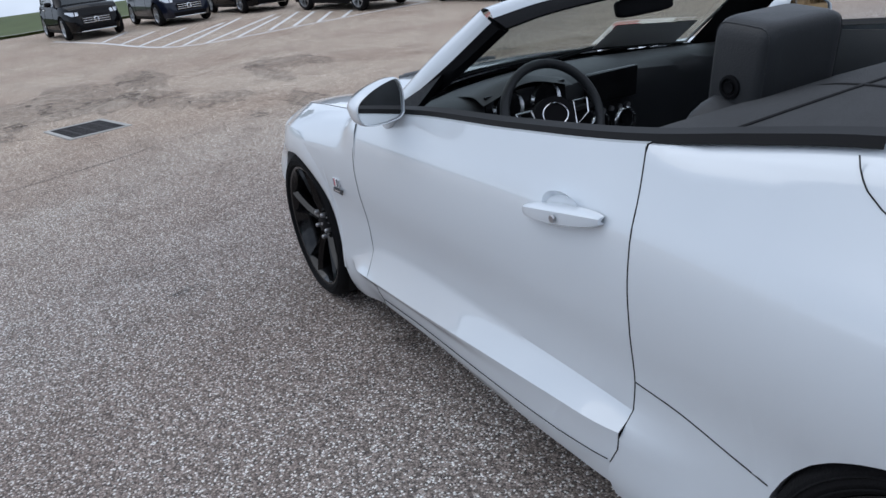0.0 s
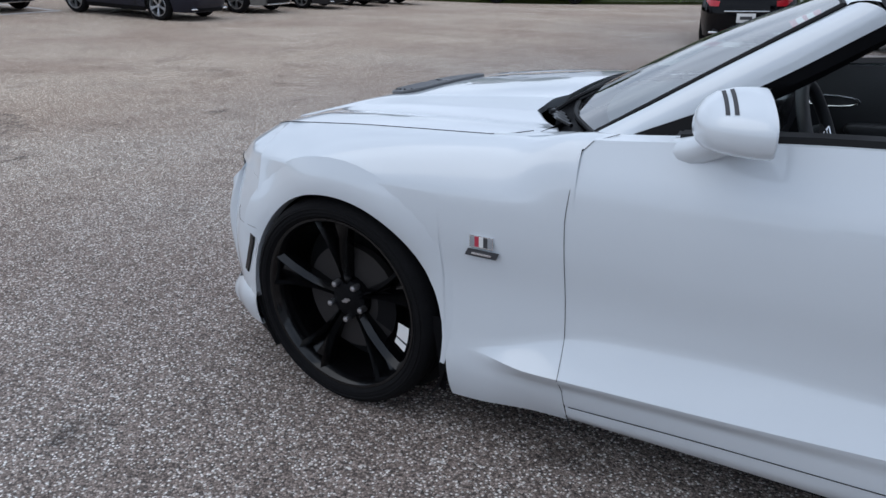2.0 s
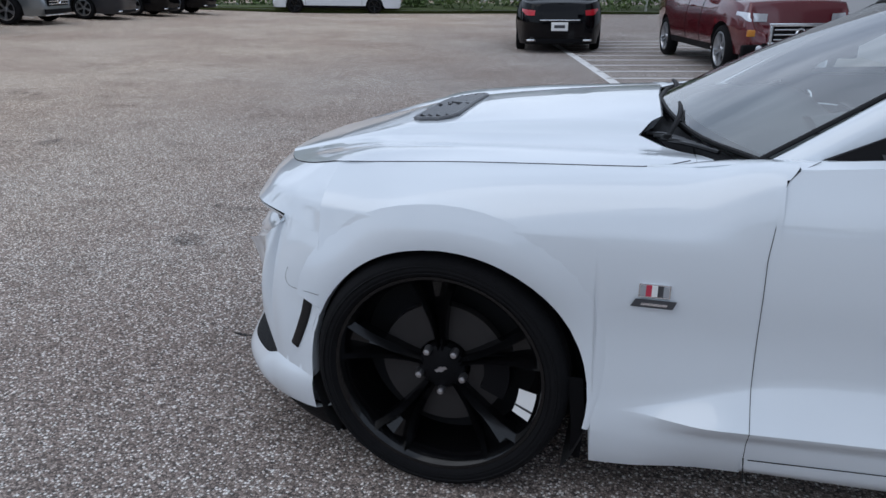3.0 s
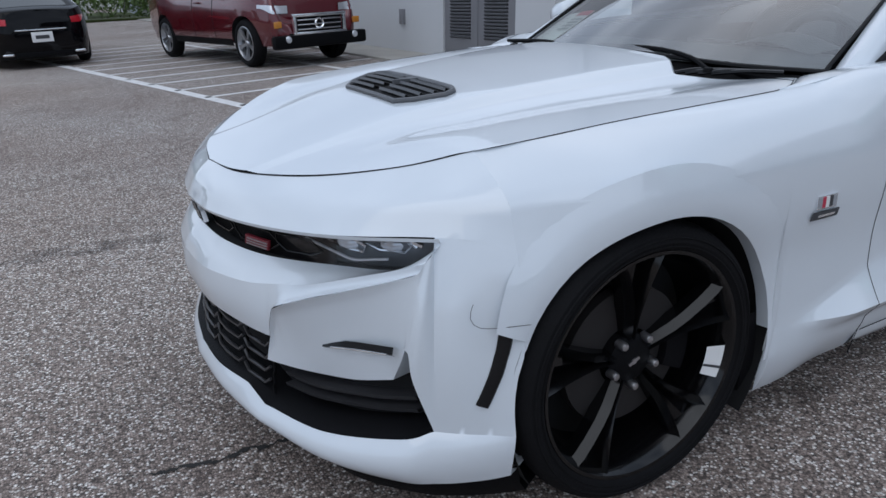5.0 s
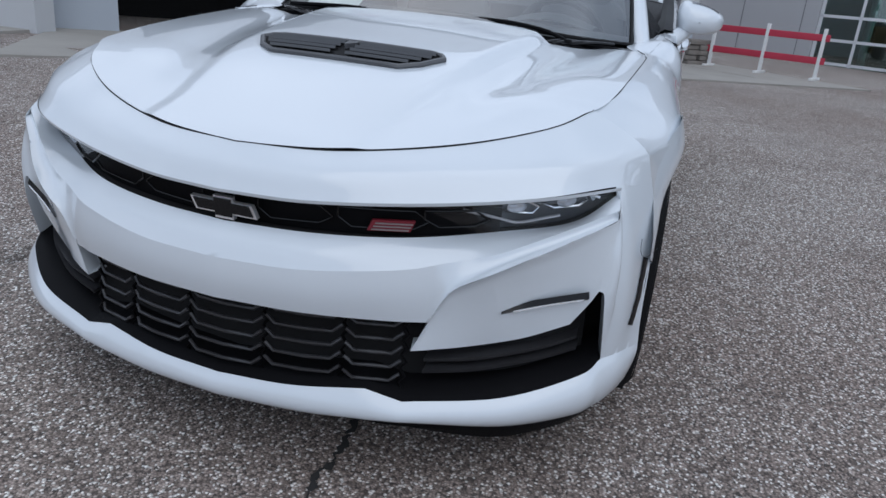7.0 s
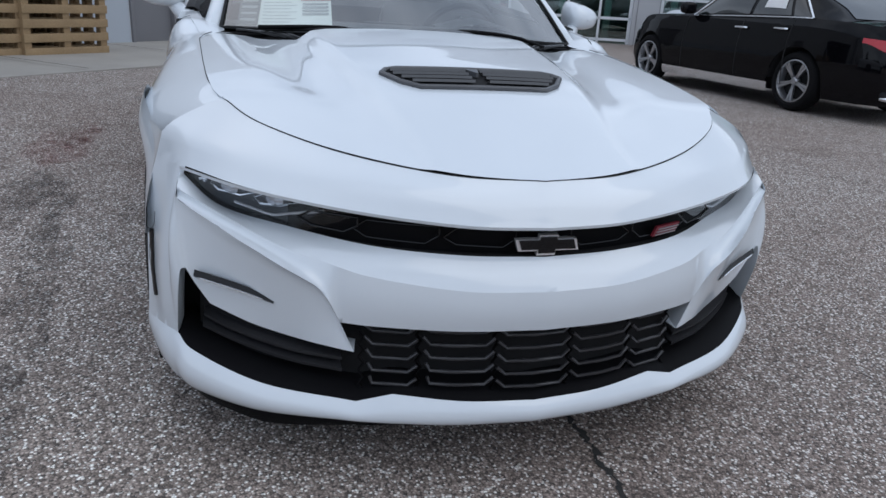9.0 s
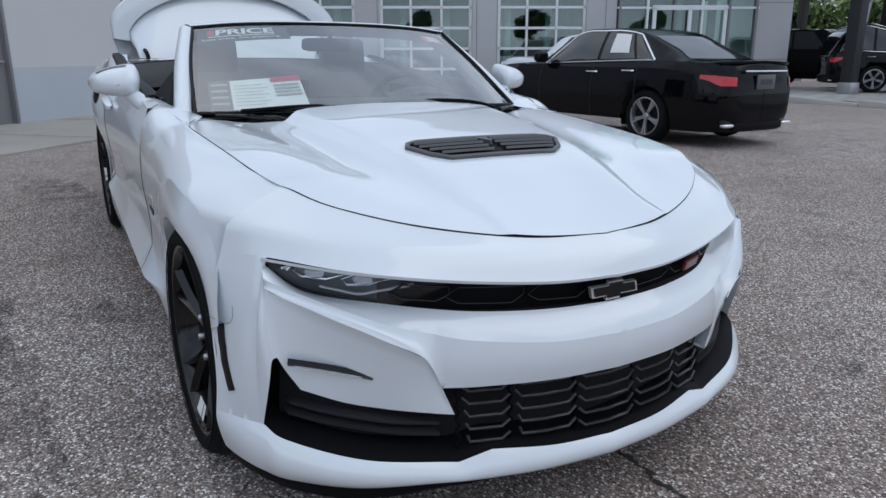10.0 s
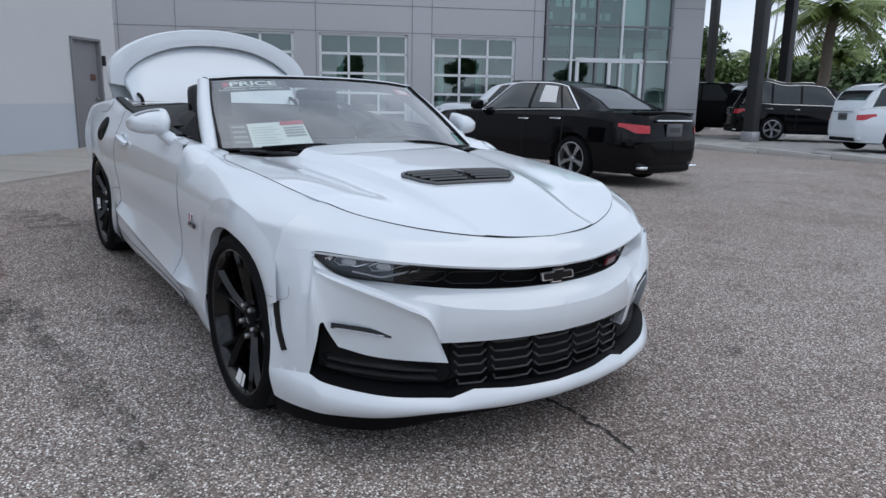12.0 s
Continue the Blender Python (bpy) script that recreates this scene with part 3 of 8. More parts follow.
for c, s in (((13.0, 5.0, 3.2), (5, 0.1, 8)), ((13.0, 2.5, -0.7), (5, 5, 0.1)), ((10.85, 2.5, 3.2), (0.1, 5, 8)), ((13.0, 2.5, 3.05), (4.3, 4.9, 0.3))):
    part("room_wall", box(c, s), DARK_ROOM, ent, smooth=0)
# inside the entrance: a pierced white screen, dark beams and a stair
# added for the pattern of bright and dark patches in the glass
for k in range(9):
    for j in range(7):
        if (k * 5 + j * 3) % 7 < 4:
            part("screen_plate", box((11.1 + 0.30 * k, 1.6, 3.6 + 0.42 * j), (0.20, 0.03, 0.24)), ALU, ent, smooth=0)
for k in range(4):
    part("beam", box((13.0, 0.7 + 1.1 * k, 3.35 + 0.05 * k), (4.3, 0.12, 0.35)), POST_BLACK, ent, smooth=0)
    part("column", box((11.3 + 1.15 * k, 2.4, 1.2), (0.22, 0.22, 3.8)), POST_BLACK if k % 2 else ALU, ent, smooth=0)
for k in range(8):
    part("stair_tread", box((12.2 + 0.28 * k, 3.6, -0.3 + 0.19 * k), (0.28, 1.1, 0.05)), ALU, ent, smooth=0)
part("door_frame", box((13.0, -0.09, 2.45), (2.35, 0.08, 0.14)), ALU, ent, smooth=0)
for x in (11.89, 13.0, 14.12):
    part("door_frame", box((x, -0.09, 0.9), (0.11, 0.08, 3.1)), ALU, ent, smooth=0)
panel_wall("end_pier", EX1, EX1 + 1.1, -0.8, 8.0, 0.9)
panel_wall("end_return", EX1 + 1.0, EX1 + 1.1, -0.8, 8.0, 9.0, PANEL, 0.9)
for z in (0.9, 2.6, 4.2, 5.8):
    part("panel_joint", box((EX1 + 0.55, -0.002, z), (1.1, 0.012, 0.016)), JOINT, building, smooth=0)
for k in range(6):
    part("string_lamps", box((11.4 + 0.55 * k, 1.2, 4.6 + 0.15 * (k % 2)), (0.16, 0.16, 0.16), 0.05), mat("pale_lamp_shade", (0.7, 0.75, 0.78), 0.4), ent)

# lower wing with the service door, nearer to the lot
WING = Vector((0.75, -0.66))
WM = wall_frame((-14.0, 1.30, ground_z(-14, 0) - 0.02), WING)
wing = tagged(empty("service_wing", WM), "plain light grey stucco wing with a steel door", "building", kind="structure")
# wall along x: gap for the door at 1.05 to 2.05 and for the dark bay at 7.6 to 10.6
for a, b, z0, z1 in ((0, 0.58, -0.3, 5.0), (0.58, 1.52, 2.16, 5.0), (1.52, 4.35, -0.3, 5.0), (4.35, 5.25, 2.16, 5.0), (5.25, 8.1, -0.3, 5.0), (8.1, 10.9, 3.2, 5.0), (10.9, 12.4, -0.3, 5.0)):
    part("wing_wall", box(((a + b) / 2, -0.15, (z0 + z1) / 2), (b - a, 0.3, z1 - z0)), STUCCO, wing, smooth=0)
for a, b in ((0, 0.56), (1.54, 4.33), (5.27, 8.1), (10.9, 12.38)):
    part("base_band", box(((a + b) / 2, 0.003, 0.30), (b - a, 0.006, 1.22)), STUCCO_LOW, wing, smooth=0)
part("wing_return", box((0.15, -4.5, 2.35), (0.3, 8.4, 5.3)), STUCCO, wing, smooth=0)
for dx, wd in ((1.05, 0.87), (4.80, 0.82)):
    sd = empty("service_door")
    sd.parent = wing
    part("door_leaf", box((dx, -0.07, 1.06), (wd, 0.05, 2.10), 0.006), DOOR_GREY, sd)
    for c, q in (((dx - wd / 2 - 0.02, -0.02, 1.08), (0.05, 0.12, 2.14)), ((dx + wd / 2 + 0.02, -0.02, 1.08), (0.05, 0.12, 2.14)), ((dx, -0.02, 2.14), (wd + 0.09, 0.12, 0.05))):
        part("frame", box(c, q, 0.004), DOOR_GREY, sd)
    part("lever_handle", box((dx - wd / 2 + 0.10, -0.02, 1.0), (0.10, 0.06, 0.03), 0.008), STEEL, sd)
    part("threshold", box((dx, 0.0, 0.03), (wd, 0.14, 0.03), 0.005), STEEL, sd)
    part("sign_plate", box((dx - 0.25, -0.038, 1.42), (0.16, 0.012, 0.12)), mat("brown_sign", (0.10, 0.05, 0.04), 0.5), sd, smooth=0)
part("closer_arm", box((0.55, 0.05, 1.75), (0.05, 0.10, 0.20), 0.01), POST_BLACK, wing)
# dark bay inside; its unlit depth is put into near-black walls
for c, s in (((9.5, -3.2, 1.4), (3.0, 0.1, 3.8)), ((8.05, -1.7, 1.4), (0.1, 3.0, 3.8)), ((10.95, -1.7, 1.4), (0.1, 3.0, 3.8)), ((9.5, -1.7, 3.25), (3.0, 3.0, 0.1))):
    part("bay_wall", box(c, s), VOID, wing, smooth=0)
# side wall of the wing behind the red pickup
SM = wall_frame((-4.65, -7.1, -0.02), Vector((0.06, -1)))
side = tagged(empty("wing_side_wall", SM), "light grey stucco side wall with louvred double doors", "building", kind="structure")
for a, b, z0, z1 in ((-1.0, -0.12, -0.3, 5.0), (-0.12, 1.9, 2.1, 5.0), (1.9, 33.0, -0.3, 5.0), (33.0, 36.5, 2.4, 5.0), (36.5, 42.0, -0.3, 5.0)):
    part("wall", box(((a + b) / 2, -0.15, (z0 + z1) / 2), (b - a, 0.3, z1 - z0)), STUCCO, side, smooth=0)
for k in range(2):
    x = 0.39 + 1.0 * k
    d = empty("louvred_door")
    d.parent = side
    part("door_leaf", box((x, -0.05, 1.05), (0.98, 0.05, 2.1), 0.004), DOOR_GREY, d)
    for j in range(16):
        part("louvre", box((x, -0.015, 0.36 + 0.05 * j), (0.60, 0.03, 0.018), 0, Euler((radians(35), 0, 0)).to_matrix()), POST_BLACK, d, smooth=0)
part("door_leaf", box((34.75, -0.05, 1.05), (3.5, 0.05, 2.8)), STUCCO_LOW, side)
part("switch_box", box((3.3, 0.03, 0.65), (0.12, 0.08, 0.26), 0.01), DOOR_GREY, side)
part("down_pipe", tube([(37.5, 0.08, 0), (37.5, 0.08, 4.6)], 0.08), DOOR_GREY, side)

# concrete walks, kerbs, paved forecourt
def slab(name, poly, top, material, label, drop=0.3):
    bm = bmesh.new()
    a = [bm.verts.new((x, y, ground_z(x, y) + top)) for x, y in poly]
    b = [bm.verts.new((x, y, ground_z(x, y) - drop)) for x, y in poly]
    bm.faces.new(a)
    for i in range(len(a)):
        bm.faces.new((a[i], b[i], b[(i + 1) % len(a)], a[(i + 1) % len(a)]))
    bmesh.ops.recalc_face_normals(bm, faces=bm.faces)
    return tagged(finish(name, bm, material, smooth=0), label, "pavement", kind="structure")


def off(m, x, y):
    p = m @ Vector((x, y, 0))
    return (p.x, p.y)


slab("walk_by_wing", [off(WM, -0.5, -0.1), off(WM, 11.6, -0.1), off(WM, 12.4, 2.5), off(WM, 5, 2.6), off(WM, -0.5, 3.6)][::-1], 0.03, CONCRETE, "pale concrete walk along the wing")
for k in range(5):
    a, b = off(WM, 1.2 + 2.3 * k, 0.02), off(WM, 1.2 + 2.3 * k, 2.5)
    tagged(flat_strip("walk_joint", [a, b], 0.02, VOID, 0.034), "joint in the concrete walk", "joint", kind="structure")
slab("walk_by_side_wall", [off(SM, -0.9, -0.1), off(SM, 42, -0.1), off(SM, 42, 1.0), off(SM, -0.9, 1.0)][::-1], 0.04, CONCRETE, "concrete strip along the side wall")
fore = [(-4.0, 15.0), (-9.6, 15.15), (-13.2, 14.4), (-16.0, 45), (30, 45), (12.0, 15.8)]
slab("forecourt", fore, 0.10, KERB, "pale paved forecourt with a low kerb")
bm = bmesh.new()
rnd = random.Random(4)
for i in range(26):
    for j in range(24):
        x, y = -13.0 + 0.62 * i + (0.31 if j % 2 else 0), 15.6 + 0.62 * j
        z = ground_z(x, y) + 0.103 + rnd.uniform(0, 0.003)
        grid_into(bm, [[(x, y, z), (x + 0.60, y, z)], [(x, y + 0.60, z), (x + 0.60, y + 0.60, z)]], 0, True)
pav = finish("paver_field", bm, mat("grey_pavers", (0.33, 0.325, 0.32), 0.9, 0, 0.2, 1.1, 0.3, 60, fine=0.4), smooth=0)
tagged(pav, "field of square grey pavers", "pavers", kind="stuff")
kerb_pts = [(-4.0, 14.95), (-9.6, 15.1), (-13.3, 14.35)]
for a, b in zip(kerb_pts, kerb_pts[1:]):
    n = max(1, int(math.dist(a, b) / 1.5))
    for k in range(n):
        p, q = [Vector((a[0] + (b[0] - a[0]) * t, a[1] + (b[1] - a[1]) * t, 0)) for t in (k / n, (k + 1) / n - 0.01 / n)]
        mid, d = (p + q) / 2, q - p
        tagged(finish("kerb_stone", box((mid.x, mid.y, ground_z(mid.x, mid.y) + 0.04), (d.length, 0.16, 0.16), 0.02, Euler((0, 0, math.atan2(d.y, d.x))).to_matrix()), KERB), "pale concrete kerb stone", "kerb", kind="structure")

# black canopy posts with steel feet
def canopy_post(x, y, lean=0.0):
    z = ground_z(x, y) + 0.10
    p = tagged(empty("canopy_post", Matrix.Translation((x, y, z)) @ LEVEL), "tall black steel canopy post with a metal foot", "post", group="canopy posts")
    part("shaft", box((0, 0, 3.7), (0.34, 0.34, 7.4), 0.02), POST_BLACK, p)
    part("foot", box((0, 0, 0.16), (0.40, 0.40, 0.32), 0.01), STEEL, p, "brushed metal foot")


canopy_post(-10.45, 18.85)
canopy_post(-12.6, 24.0)
canopy_post(-19.6, 29.3)
slab("canopy_roof", [(-8.5, 17.2), (-16.5, 19.0), (-18.0, 27.0), (-10.5, 27.0)], 7.4, POST_BLACK, "dark canopy roof over the forecourt", -6.9)

# pallets leaning in front of the dark bay
def pallet(m):
    p = tagged(empty("wooden_pallet", m), "weathered wooden pallet standing on edge by the bay", "pallet", group="stacked pallets")
    for k in range(7):
        part("deck_board", box((0, 0.0, 0.055 + 0.17 * k), (1.15, 0.02, 0.10), 0.003), WOOD, p)
    for x in (-0.52, 0, 0.52):
        part("bearer", box((x, -0.055, 0.56), (0.09, 0.09, 1.12), 0.004), WOOD, p)
    for k in range(4):
        part("bottom_board", box((0, -0.11, 0.06 + 0.34 * k), (1.15, 0.02, 0.10), 0.003), WOOD, p)


for k, x in enumerate((7.0, 6.45)):
    for j in range(3):
        pallet(WM @ Matrix.Translation((x + 0.7 + 0.04 * j, 0.9 - 0.17 * j + 0.1 * k, 0.05)) @ pose(0, 0, 0, -4, 0, 2 * j - 3))
# low stone stack beside the door
st = tagged(empty("stone_stack", WM @ Matrix.Translation((0.42, 0.45, 0.02))), "small stack of rough stones beside the door", "stones")
rnd = random.Random(9)
for j in range(5):
    for k in range(2):
        part("stone", box((-0.17 + 0.34 * k + rnd.uniform(-0.03, 0.03), rnd.uniform(-0.03, 0.03), 0.05 + 0.10 * j), (0.32, 0.34, 0.09), 0.02), STONE, st)
# red and white folding barrier near the garage doors
br = tagged(empty("folding_barrier", wall_frame((-13.0, 2.6, ground_z(-13.0, 3) + 0.02), WAY)), "red and white folding barrier by the garage", "barrier")
for z in (0.35, 0.75):
    part("barrier_rail", box((0, 0, z), (2.2, 0.04, 0.12), 0.01), RED_PRINT, br)
for x in (-1.0, 0, 1.0):
    part("barrier_leg", box((x, 0.0, 0.45), (0.06, 0.06, 0.92), 0.01), WHITE_PLASTIC, br)
    part("barrier_foot", box((x, 0.0, 0.03), (0.06, 0.5, 0.05), 0.01), WHITE_PLASTIC, br)

# ---- planting and distance ----
def leaf_cloud(bm, centre, size, n, leaf, rnd):
    """Many small tilted leaves inside an uneven ellipsoid."""
    for _ in range(n):
        d = Vector((rnd.gauss(0, 1), rnd.gauss(0, 1), rnd.gauss(0, 1))).normalized()
        r = rnd.random() ** 0.45
        c = Vector(centre) + Vector((d.x * size[0], d.y * size[1], d.z * size[2])) * r
        s = leaf * rnd.uniform(0.6, 1.5)
        e = Euler((rnd.uniform(-1.2, 1.2), rnd.uniform(-1.2, 1.2), rnd.uniform(0, 6.3))).to_matrix()
        pts = [e @ Vector(q) * s + c for q in ((-1, 0, 0), (0, -0.45, 0.1), (1, 0, 0), (0, 0.45, 0.1))]
        bm.faces.new([bm.verts.new(p) for p in pts])


def shrub_row(a, b, n, size, material, label, name="shrub", seed=1, leaf=0.10, count=420):
    rnd = random.Random(seed)
    for k in range(n):
        t = (k + 0.5) / n
        x, y = a[0] + (b[0] - a[0]) * t + rnd.uniform(-0.4, 0.4), a[1] + (b[1] - a[1]) * t + rnd.uniform(-0.4, 0.4)
        s = size * rnd.uniform(0.75, 1.3)
        bm = bmesh.new()
        for j in range(5):
            leaf_cloud(bm, (rnd.uniform(-0.6, 0.6) * s, rnd.uniform(-0.5, 0.5) * s, s * rnd.uniform(0.35, 0.9)), (s * 0.7, s * 0.6, s * 0.5), count // 5, leaf, rnd)
        ob = finish(name, bm, material, smooth=0, at=Matrix.Translation((x, y, ground_z(x, y) + 0.05)))
        tagged(ob, label, "shrub", group="border shrubs")


slab("grass_verge", [(31.5, 2.6), (33.5, -0.6), (36, -8), (60, -8), (60, 40), (30, 40)], 0.10, GRASS_MAT, "rough green grass verge behind the parked row")
tagged(flat_strip("verge_kerb", [(30, 40), (31.4, 2.6), (33.4, -0.7), (36, -8)], 0.18, KERB, 0.12), "pale kerb of the grass verge", "kerb", kind="structure")
slab("planting_bed", [(-6, -34.5), (6, -34.0), (21, -27.0), (24, -27.4), (26, -34), (18, -46), (-6, -46)], 0.12, GRASS_MAT, "grassy planting bed behind the lot")
bed = [(-6, -34.4), (6, -33.9), (20.8, -26.9)]
tagged(flat_strip("bed_kerb", bed, 0.18, KERB, 0.14), "pale kerb of the planting bed", "kerb", kind="structure")
shrub_row((-4, -36.5), (22, -30.5), 17, 1.1, LEAF, "leafy green border shrub", seed=2)
shrub_row((-6, -40.0), (24, -35.0), 12, 2.6, LEAF_DARK, "tall dark green shrub", seed=3, leaf=0.2, count=520)


def tree(x, y, h, r, seed, material=LEAF_DARK, label="broad-leaved tree with an uneven dark green crown"):
    rnd = random.Random(seed)
    t = tagged(empty("tree", Matrix.Translation((x, y, ground_z(min(max(x, -40), 44), y)))), label, "tree", group="background trees")
    bm = bmesh.new()
    tube_into(bm, spline([(0, 0, -0.2), (rnd.uniform(-0.2, 0.2), 0.1, h * 0.35), (rnd.uniform(-0.4, 0.4), 0, h * 0.75)], 10), [0.22 - 0.015 * k for k in range(10)], 8)
    for k in range(6):
        a = rnd.uniform(0, 6.3)
        z = h * rnd.uniform(0.35, 0.6)
        tube_into(bm, [(0, 0, z), (r * 0.4 * math.cos(a), r * 0.4 * math.sin(a), z + h * 0.12), (r * 0.75 * math.cos(a), r * 0.75 * math.sin(a), z + h * 0.22)], [0.09, 0.06, 0.02], 6)
    part("trunk", bm, BARK, t)
    bm = bmesh.new()
    for k in range(14):
        a, q = rnd.uniform(0, 6.3), rnd.uniform(0.1, 0.75) * r
        leaf_cloud(bm, (q * math.cos(a), q * math.sin(a), h * rnd.uniform(0.34, 0.95)), (r * 0.45, r * 0.45, h * 0.14), 230, 0.27, rnd)
    part("crown", bm, material, t, smooth=0)


for k, (x, y, h) in enumerate([(-3, -49, 4.6), (5, -52, 5.2), (13, -50, 4.6), (22, -47, 5.4), (31, -42, 5.4), (38, -31, 6), (46, -19, 6), (50, -6, 6), (52, 8, 6), (-12, -54, 5)]):
    tree(x, y, h, h * 0.38, 40 + k)
for k in range(16):
    a = radians(101 + 2.3 * k)
    d = 50 + 6 * (k % 3)
    tree(-4 + d * math.cos(a), 2 + d * math.sin(a), 3.5 + (k * 37 % 5) * 0.35, 3.2, 170 + k, LEAF if k % 2 else LEAF_DARK)
for k in range(15):
    a = radians(96 + 4.6 * k)
    tree(-4 + 78 * math.cos(a), 2 + 78 * math.sin(a), 7 + (k * 37 % 5), 4.2, 70 + k, LEAF if k % 3 else LEAF_DARK)


def palm(x, y, h, seed, size=1.0):
    rnd = random.Random(seed)
    p = tagged(empty("palm_tree", Matrix.Translation((x, y, ground_z(max(x, -40), y) + 0.05))), "palm with a rough trunk and arching feathery fronds", "palm tree", group="palms")
    bm = bmesh.new()
    tube_into(bm, [(0.05 * math.sin(k), 0, h * k / 14) for k in range(15)], [size * (0.27 - 0.006 * k + 0.018 * (k % 2)) for k in range(15)], 10)
    part("trunk", bm, BARK, p)
    for k in range(40):
        a = math.tau * k / 40 * 2.618
        lift = rnd.uniform(-0.15, 1.5)
        L = size * rnd.uniform(2.3, 3.1)
        rib = []
        for i in range(11):
            t = i / 10
            rad = L * (t - 0.12 * t * t)
            z = h + size * (0.15 + lift * 1.5 * t - 1.7 * t * t * (0.75 + 0.3 * (lift < 0.2)))
            rib.append(Vector((rad * math.cos(a), rad * math.sin(a), z)))
        bm = bmesh.new()
        tube_into(bm, rib, [0.03 * size * (1 - 0.08 * i) for i in range(11)], 4)
        acr = Vector((-math.sin(a), math.cos(a), 0))
        for i in range(1, 31):
            t = i / 31
            j = min(int(t * 10), 9)
            c = rib[j].lerp(rib[j + 1], t * 10 - j)
            d = (rib[j + 1] - rib[j]).normalized()
            ll = size * 0.62 * (1 - 0.55 * abs(t - 0.35))
            for s in (1, -1):
                tip = c + acr * s * ll + d * ll * 0.5 - Vector((0, 0, ll * rnd.uniform(0.35, 0.8)))
                w = d * 0.05 * size
                bm.faces.new([bm.verts.new(q) for q in (c - w, c + w, tip)])
        part("frond", bm, PALM_LEAF, p, smooth=0)


palm(-16.3, 33.4, 5.5, 5, 1.15)
for k, (x, y, h) in enumerate([(-33, 57, 4.6), (-30, 60, 4.2), (-27, 55, 5.0), (-24.5, 62, 4.4), (-37, 60, 5.4)]):
    palm(x, y, h, 15 + k, 0.95)
shrub_row((-40, 56), (0, 50), 22, 2.4, LEAF, "dense green hedge bush", seed=6, leaf=0.22, count=520)

# low white pipe rails behind the lot
for x, y in ((9.6, -34.2), (1.6, -35.2), (21.5, -31.0)):
    r = tagged(empty("pipe_rail", Matrix.Translation((x, y, ground_z(x, y) + 0.12)) @ pose(0, 0, 0, 0, 0, 12)), "low white pipe rail in the planting bed", "rail", group="pipe rails")
    part("bar", tube([(-1.7, 0, 0.5), (1.7, 0, 0.5)], 0.06), WHITE_PLASTIC, r)
    for s in (-1.6, 1.6):
        part("post", tube([(s, 0, -0.1), (s, 0, 0.5)], 0.06), WHITE_PLASTIC, r)
# distant white building behind the planting
fb = tagged(empty("distant_building", Matrix.Translation((12, -62, 0)) @ pose(0, 0, 0, 0, 0, 8)), "distant low white building behind the trees", "building")
part("wall", box((0, 0, 2.6), (44, 8, 5.2)), mat("pale_render", (0.6, 0.6, 0.58), 0.9, 0, 0.08, 0.4), fb, smooth=0)
part("roof", box((0, 0, 5.4), (45, 9, 0.4)), DOOR_GREY, fb, smooth=0)
for k in range(12):
    w = part("window", box((-19.5 + 3.5 * k, 4.0, 2.4), (1.8, 0.1, 1.8)), CAR_GLASS, fb, smooth=0)
# lamp masts against the sky
for x, y, h in ((-27, 46, 11), (-20, 52, 9.5)):
    lm = tagged(empty("lamp_mast", Matrix.Translation((x, y, ground_z(x, y)))), "tall thin lamp mast", "street lamp", group="lamp masts")
    part("mast", tube([(0, 0, 0), (0, 0, h)], [0.10, 0.05]), STEEL, lm)
    part("arm", tube([(0, 0, h - 0.1), (0.9, 0, h + 0.05)], 0.04), STEEL, lm)
    part("lamp_head", box((1.1, 0, h + 0.05), (0.6, 0.25, 0.12), 0.03), STEEL, lm)

# ---- the white convertible ----
ARCH = 0.385
FRONT_ARCH, REAR_ARCH = (-0.025, 0.35), (-2.90, 0.345)
BELT = curve([(-4.0, 0.98), (-3.4, 1.03), (-2.64, 1.090), (-2.44, 1.070), (-2.23, 1.046), (-1.77, 1.02), (-1.27, 1.005), (-0.84, 0.975)])
HOOD_Y = curve([(-0.60, 0.805), (-0.496, 0.803), (-0.24, 0.79), (0.0, 0.775), (0.19, 0.757), (0.33, 0.722)])
HOOD_Z = curve([(-0.60, 0.946), (-0.496, 0.941), (-0.24, 0.93), (0.0, 0.918), (0.19, 0.903), (0.33, 0.889)])
SIDE = curve([(0.12, 0.885), (0.18, 0.915), (0.25, 0.934), (0.40, 0.930), (0.55, 0.928), (0.70, 0.943), (0.80, 0.942), (0.88, 0.930), (0.96, 0.900), (1.10, 0.850)])
RIDGE = curve([(-2.45, 0.44), (-2.24, 0.43), (-1.62, 0.392), (-1.28, 0.372), (-0.82, 0.352), (-0.5, 0.338)])
RIDGE_TOP = curve([(-2.45, 0.46), (-2.2, 0.475), (-1.7, 0.485), (-1.1, 0.49), (-0.82, 0.46), (-0.62, 0.385), (-0.5, 0.345)])


